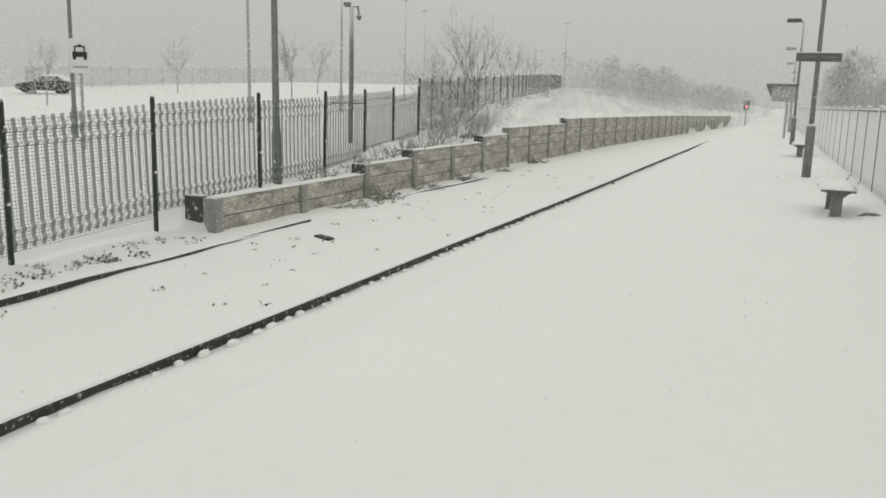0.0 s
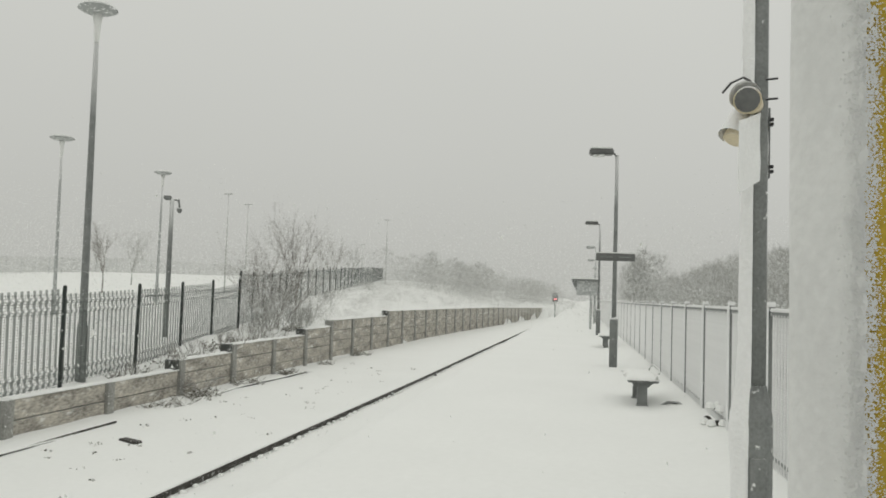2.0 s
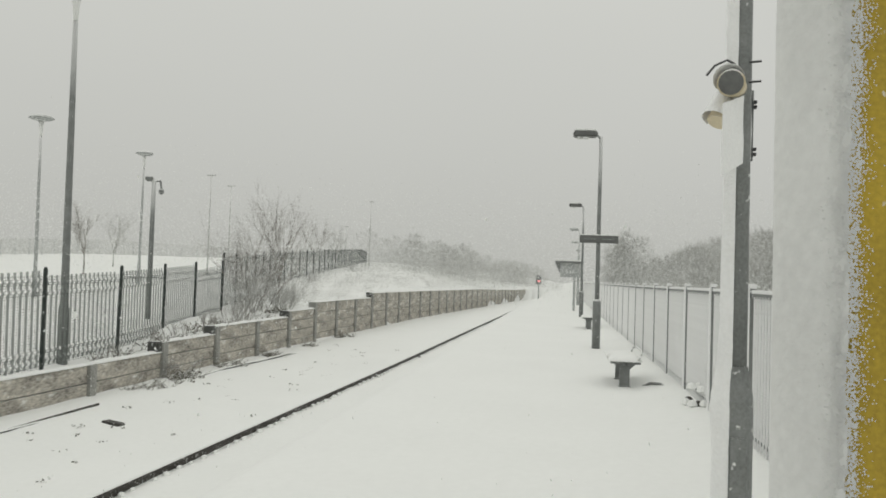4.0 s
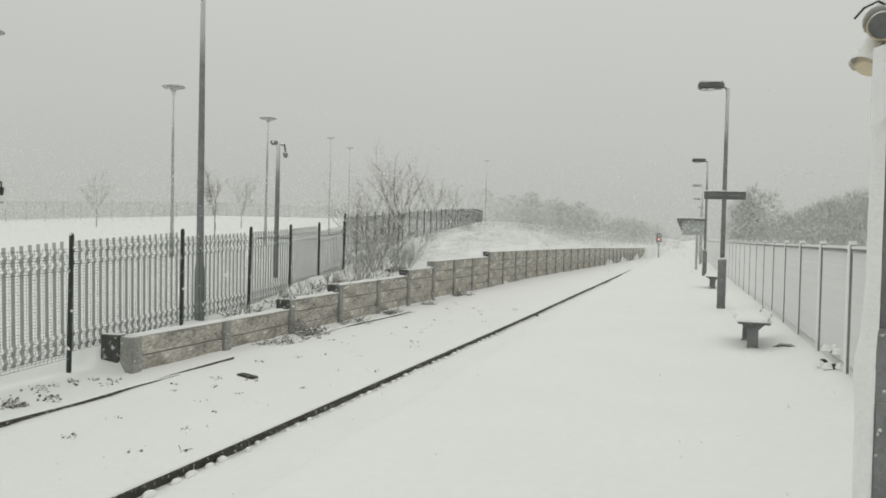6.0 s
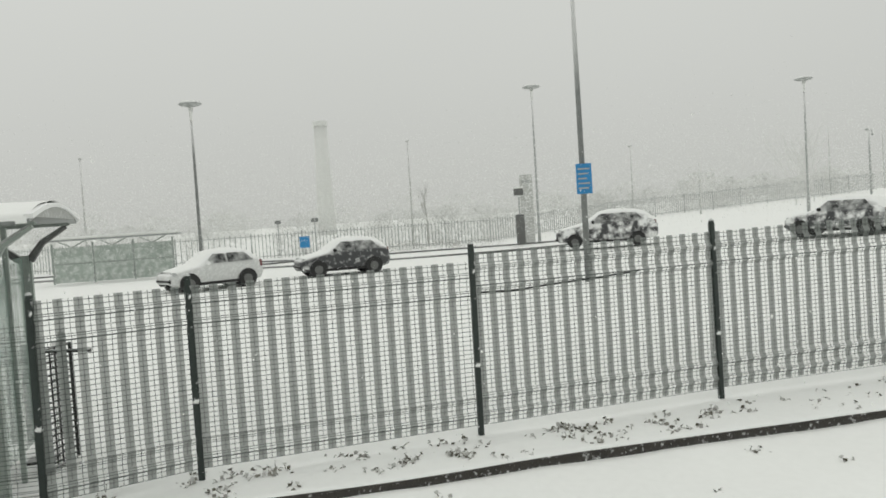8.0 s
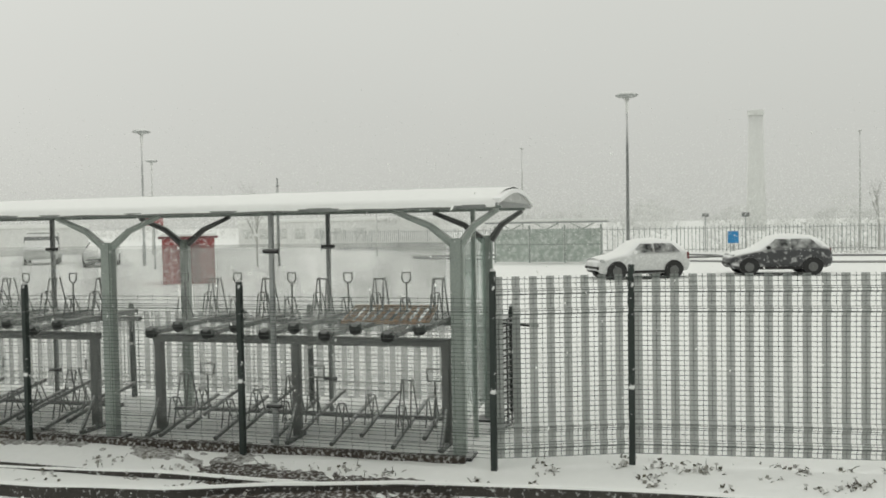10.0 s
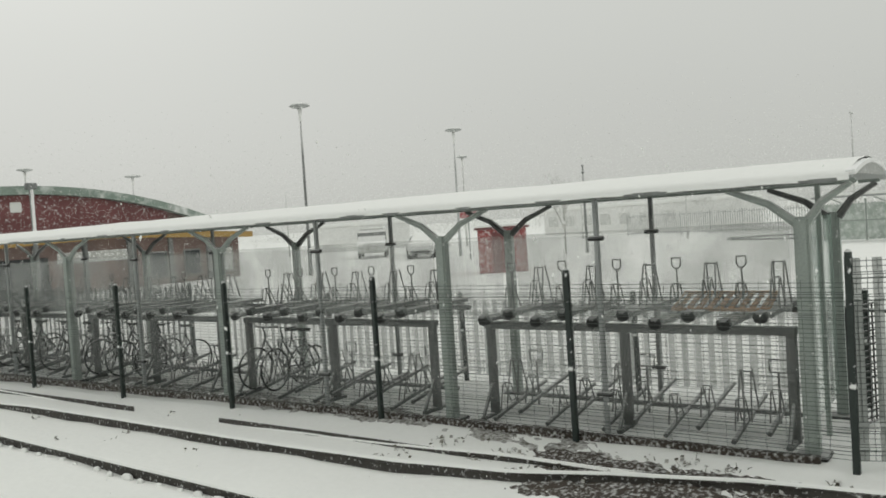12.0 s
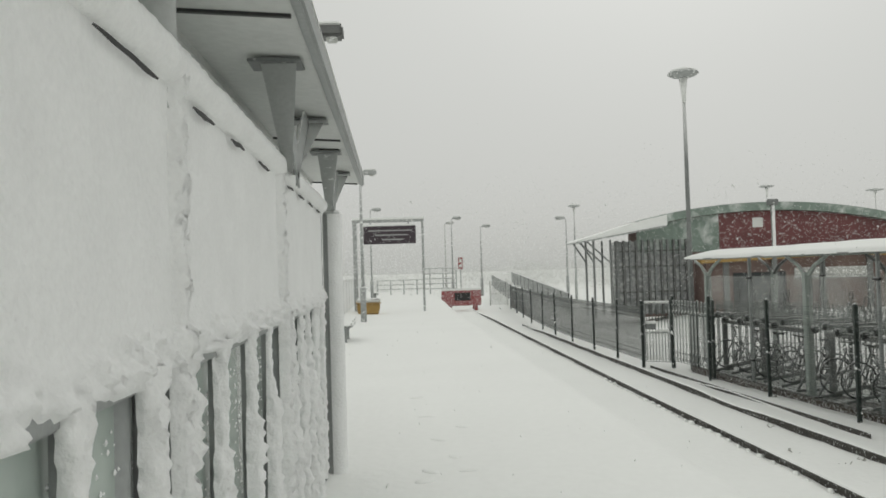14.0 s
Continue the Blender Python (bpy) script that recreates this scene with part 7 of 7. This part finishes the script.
def thicket(name, spots, material, label, seed, twigs=80, blade=0.035):
    """Many small upright sprays of twigs over given spots (x, y, z, height, width)."""
    rnd = random.Random(seed)
    bm = bmesh.new()
    for x, y, z, h, w in spots:
        for k in range(twigs):
            a, u = rnd.uniform(0, 6.283), rnd.random() ** 0.6
            zz = h * rnd.random()
            rr = w * u * math.sqrt(max(0.0, 1 - (zz / h) ** 2))
            p = Vector((x + rr * math.cos(a), y + rr * math.sin(a), z + zz))
            d = Vector((math.cos(a) * 0.6 + rnd.uniform(-0.6, 0.6), math.sin(a) * 0.6 + rnd.uniform(-0.6, 0.6), rnd.uniform(0.2, 1.0))).normalized()
            ln = h * rnd.uniform(0.05, 0.2)
            side = d.orthogonal().normalized() * blade * (0.6 + rnd.random()) * h * 0.25
            q = p + d * ln
            bm.faces.new([bm.verts.new(c) for c in (p - side, p + side, q)])
            s2 = d.cross(side).normalized() * side.length
            bm.faces.new([bm.verts.new(c) for c in (p - s2, p + s2, q - d * ln * 0.2)])
    ob = link(name, bm, material)
    return tagged(ob, label, "woods", kind="stuff")


rw = random.Random(5)
spots = []
for i in range(230):
    y = rw.uniform(40, 135)
    x = 9 + rw.random() ** 1.2 * 26 + max(0, (55 - y)) * 0.22
    h = rw.uniform(3.6, 5.6)
    spots.append((x, y, ground_z(x, y) - 0.3, h + 1.2 * smooth((x - 10) / 12), rw.uniform(1.6, 3.0)))
for i in range(14):
    x, y = rw.uniform(6.5, 10.0), rw.uniform(100, 122)
    spots.append((x, y, ground_z(x, y) - 0.3, rw.uniform(6.5, 9.2), rw.uniform(1.4, 2.4)))
thicket("woodland", spots, TWIG_PALE, "snow-laden scrub woodland beyond the platform fence", 1, 420, 0.012)
spots = [(x, y, ground_z(x, y), rw.uniform(2.0, 4.2), rw.uniform(1.6, 2.8)) for x, y in ((lerp_table(y, ((70, -15), (110, -12), (170, -4))) + rw.uniform(-7, 5), y) for y in (rw.uniform(84, 170) for _ in range(110)))]
thicket("bank_scrub", spots, TWIG_PALE, "snowy scrub on the bank above the curve", 2, 420, 0.012)
spots = []
for i in range(560):
    y = rw.uniform(28, 100)
    hx = lerp_table(y, HILL_FENCE)
    x = hx + rw.random() * (wall_x(y) - 0.6 - hx)
    spots.append((x, y, ground_z(x, y) - 0.05, rw.uniform(0.2, 0.55), rw.uniform(0.4, 1.3)))
thicket("bank_grass", spots, TWIG_PALE, "dead grass poking through snow on the bank", 3, 90, 0.04)
spots = []
for i in range(640):
    y = rw.uniform(27, 95)
    hx = lerp_table(y, HILL_FENCE)
    x = hx + rw.random() * (wall_x(y) - 0.5 - hx)
    spots.append((x, y, ground_z(x, y) - 0.03, rw.uniform(0.15, 0.4), rw.uniform(0.2, 0.7)))
thicket("bank_stems", spots, WEED, "brown grass stems standing out of the snowy bank", 8, 60, 0.03)
spots = []
for i in range(420):
    a = rw.uniform(0, 6.283)
    r = rw.uniform(150, 230)
    x, y = r * math.cos(a), r * math.sin(a)
    if x > -40 and abs(y) > 120 and abs(x) < 12:
        continue
    spots.append((x, y, ground_z(x, y) - 0.5, rw.uniform(2.5, 5.0) + (2.2 if x < -100 else 0), rw.uniform(6, 11)))
thicket("far_woods", spots, TWIG_FAINT, "far tree line paled to imitate snowfall haze", 4, 330, 0.03)
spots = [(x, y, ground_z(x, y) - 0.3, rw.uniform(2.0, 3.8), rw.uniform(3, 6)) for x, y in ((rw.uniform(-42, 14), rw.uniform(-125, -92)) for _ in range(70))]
# More scrub, added to veil the bright horizon the way mist would.
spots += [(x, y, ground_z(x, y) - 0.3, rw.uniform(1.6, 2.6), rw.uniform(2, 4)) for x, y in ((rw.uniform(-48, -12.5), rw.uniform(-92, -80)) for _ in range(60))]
thicket("end_scrub", spots, TWIG_FAINT, "pale scrub beyond the platform end, standing in for snowfall haze", 12, 420, 0.02)
spots = [(x, y, ground_z(x, y) - 0.1, rw.uniform(0.4, 0.8), rw.uniform(0.6, 1.2)) for x, y in ((-49.5 + rw.uniform(-1, 1), rw.uniform(6, 13)) for _ in range(24))]
thicket("low_planting", spots, TWIG_PALE, "low snowy planting in the car park island", 6, 60, 0.1)


# Pale growth added behind the fence to grey the bright ground like haze.
hedge = []
for (x, y), (X, Y) in zip(PARK_LINE, PARK_LINE[1:]):
    for k in range(int(math.hypot(X - x, Y - y) / 0.8)):
        s = rw.random()
        px, py = x + (X - x) * s - rw.uniform(2.0, 7.0), y + (Y - y) * s
        hedge.append((px, py, ground_z(px, py) - 0.2, rw.uniform(1.9, 3.0), rw.uniform(1.2, 2.2)))
thicket("haze_hedge", hedge, TWIG_FAINT, "pale hedge behind the car park fence, standing in for snowfall haze", 15, 330, 0.028)


def weeds(name, spots, label, seed, stems=9, h=0.11):
    rnd = random.Random(seed)
    bm = bmesh.new()
    for x, y in spots:
        z = ground_z(x, y)
        for k in range(stems):
            p = Vector((x + rnd.uniform(-0.1, 0.1), y + rnd.uniform(-0.1, 0.1), z - 0.02))
            d = Vector((rnd.uniform(-1, 1), rnd.uniform(-1, 1), rnd.uniform(0.15, 0.8))).normalized()
            ln = h * rnd.uniform(0.3, 1.1)
            tube(bm, (p, p + d * ln * 0.6, p + d * ln + Vector((0, 0, -0.02))), 0.006, 3, 0.003, cap=False)
            if rnd.random() < 0.5:
                q = p + d * ln * 0.8
                s = d.orthogonal().normalized() * 0.03
                u = d.cross(s).normalized() * 0.025
                bm.faces.new([bm.verts.new(c) for c in (q - s, q + u, q + s, q - u)])
    return tagged(link(name, bm, WEED), label, "weeds", kind="stuff")


rs = random.Random(8)
weeds("fence_weeds", [(-8.75 - 0.05 * max(0, y) - rs.uniform(-0.35, 0.55), y) for y in (rs.uniform(-1.8, 12.0) for _ in range(120))], "dead weeds and leaves poking through snow at the fence foot", 1)
weeds("track_weeds", [(rs.uniform(-8.3, -5.7), y) for y in (rs.uniform(-18, 30) for _ in range(75))], "scattered dead weeds and stones between the rails", 2, 5, 0.09)
weeds("soil_weeds", [(rs.uniform(-8.4, -7.3), y) for y in (rs.uniform(-7, -1.6) for _ in range(60))], "dead weeds on the bare soil", 3, 7, 0.12)
weeds("wall_weeds", [(-9.1 + rs.uniform(-0.1, 0.5), y) for y in (rs.choice((18.6, 19.4, 22, 25, 29, 34, 17.2)) + rs.uniform(-0.5, 0.5) for _ in range(46))], "brambles and dead stems along the wall foot", 4, 10, 0.42)
weeds("wall_top_weeds", [(-9.75 - rs.uniform(0, 0.8), y) for y in (rs.uniform(17.5, 30) for _ in range(90))], "dead stems behind the wall top", 6, 10, 0.32)


def plank_debris(x, y, turn, L):
    t = thing("timber_offcut", pose(x, y, ground_z(x, y) - 0.01, 4, 0, turn), "dark timber offcut half buried in snow", "timber")
    bm = boxes(((-0.09, -L / 2, -0.04), (0.09, L / 2, 0.05)), bev=0.012)
    part("board", bm, RAIL, t)


plank_debris(-7.6, 13.6, 75, 0.38)
plank_debris(1.75, 11.0, 50, 0.25)


def debris(x, y, z, seed, label):
    rnd = random.Random(seed)
    t = thing("rubble_heap", pose(x, y, z), label, "rubble", "rubble by the fence")
    for i in range(5):
        bm = lathe(bmesh.new(), ((0.03, 0), (0.07, 0.03), (0.05, 0.08), (0.02, 0.1)), 7)
        roughen(bm, 0.03, 12, seed + i)
        o = part("lump", bm, RAIL if i % 2 else SNOW, t)
        o.location = (rnd.uniform(-0.12, 0.12), rnd.uniform(-0.35, 0.35), rnd.uniform(0, 0.05))


debris(1.78, 11.6, 0.08, 3, "dark lumps of debris by the platform fence")
debris(1.85, 11.9, 0.25, 5, "dark lumps of debris by the platform fence")


def trodden_snow():
    """Low lumps of snow added in place of footprints, for their shading."""
    rnd = random.Random(19)
    for x, y in ((-0.42, -11.79), (-0.5, -10.25), (-0.56, -8.86), (-0.86, -9.51), (-0.67, -8.05), (-0.75, -7.51), (-0.42, -7.53), (-0.36, -7.22)):
        bm = lathe(bmesh.new(), ((0.10, -0.02), (0.085, 0.004), (0.05, 0.016), (0.012, 0.02)), 12)
        roughen(bm, 0.022, 14, x * 3)
        ob = link("snow_lump", bm, SNOW, smooth=True)
        ob.matrix_world = pose(x, y, 0.0, 0, 0, rnd.uniform(0, 180)) @ Matrix.Diagonal((rnd.uniform(0.5, 0.8), rnd.uniform(1.0, 1.5), 0.9, 1))
        tagged(ob, "low snow lump standing in for a footprint on the platform", "snow", "trodden snow marks")


trodden_snow()


def cable_reel(x, y):
    t = thing("bench_end", pose(x, y, 0, 0, 0, 20), "curved dark bar lying in the snow by the bench", "bar")
    part("bar", tubes([(0, 0, 0.0), (0.12, -0.1, 0.09), (0.22, -0.25, 0.1), (0.3, -0.45, 0.02)], r=0.025, seg=6), RACK, t)


cable_reel(1.3, 14.3)


# ---- falling snow ----
def falling_snow():
    """Near flakes as small solids; farther single facets thicken with distance as haze."""
    rnd = random.Random(77)
    verts, faces = [], []
    for i in range(14000):
        a = rnd.uniform(0, 6.283)
        r = 2.5 + 38 * rnd.random() ** 0.75
        x, y, z = r * math.cos(a), r * math.sin(a), rnd.uniform(-0.7, 1.7 + 0.10 * r)
        if 0.0 < x < 2.3 and -9.6 < y < 0 or z < ground_z(x, y) + 0.1 and x < -2.8 or x > -2.9 and z < 0.15:
            continue
        s = rnd.uniform(0.003, 0.0075) * (1 + r * 0.012)
        d = Vector((rnd.uniform(-1, 1), rnd.uniform(-1, 1), -1.4)).normalized() * s * rnd.uniform(1.0, 2.2)
        u = d.orthogonal().normalized() * s
        w = d.cross(u).normalized() * s
        c = Vector((x, y, z))
        k = len(verts)
        verts += [tuple(v) for v in (c + d, c + u, c - u * 0.5 + w * 0.8, c - u * 0.5 - w * 0.8, c - d)]
        faces += [(k, k + 1, k + 2), (k, k + 2, k + 3), (k, k + 3, k + 1), (k + 4, k + 2, k + 1), (k + 4, k + 3, k + 2), (k + 4, k + 1, k + 3)]
    rng = np.random.default_rng(5)
    n = 560000
    a = rng.uniform(0.33 * math.pi, 1.68 * math.pi, n)
    r = 16 + 84 * rng.random(n) ** 0.62
    c = np.stack([r * np.cos(a), r * np.sin(a), 1.2 + np.abs(rng.normal(0, 1, n)) * (0.35 + 0.05 * r) - 0.022 * r * rng.random(n)], 1)
    c = c[c[:, 2] > 0.25 - 0.6 * (c[:, 0] < -6)]
    s = (0.00035 * np.hypot(c[:, 0], c[:, 1]) * rng.uniform(0.6, 1.5, len(c)))[:, None]
    k = len(verts)
    tri = np.concatenate([c + s * rng.normal(0, 1, c.shape) for _ in range(3)])
    verts += [tuple(p) for p in tri.tolist()]
    m = len(c)
    faces += [(k + i, k + m + i, k + 2 * m + i) for i in range(m)]
    me = bpy.data.meshes.new("falling_snow")
    me.from_pydata(verts, [], faces)
    me.materials.append(SNOW)
    ob = new("falling_snow", me)
    tagged(ob, "snowflakes drifting through the air", "snowflakes", kind="stuff")


falling_snow()
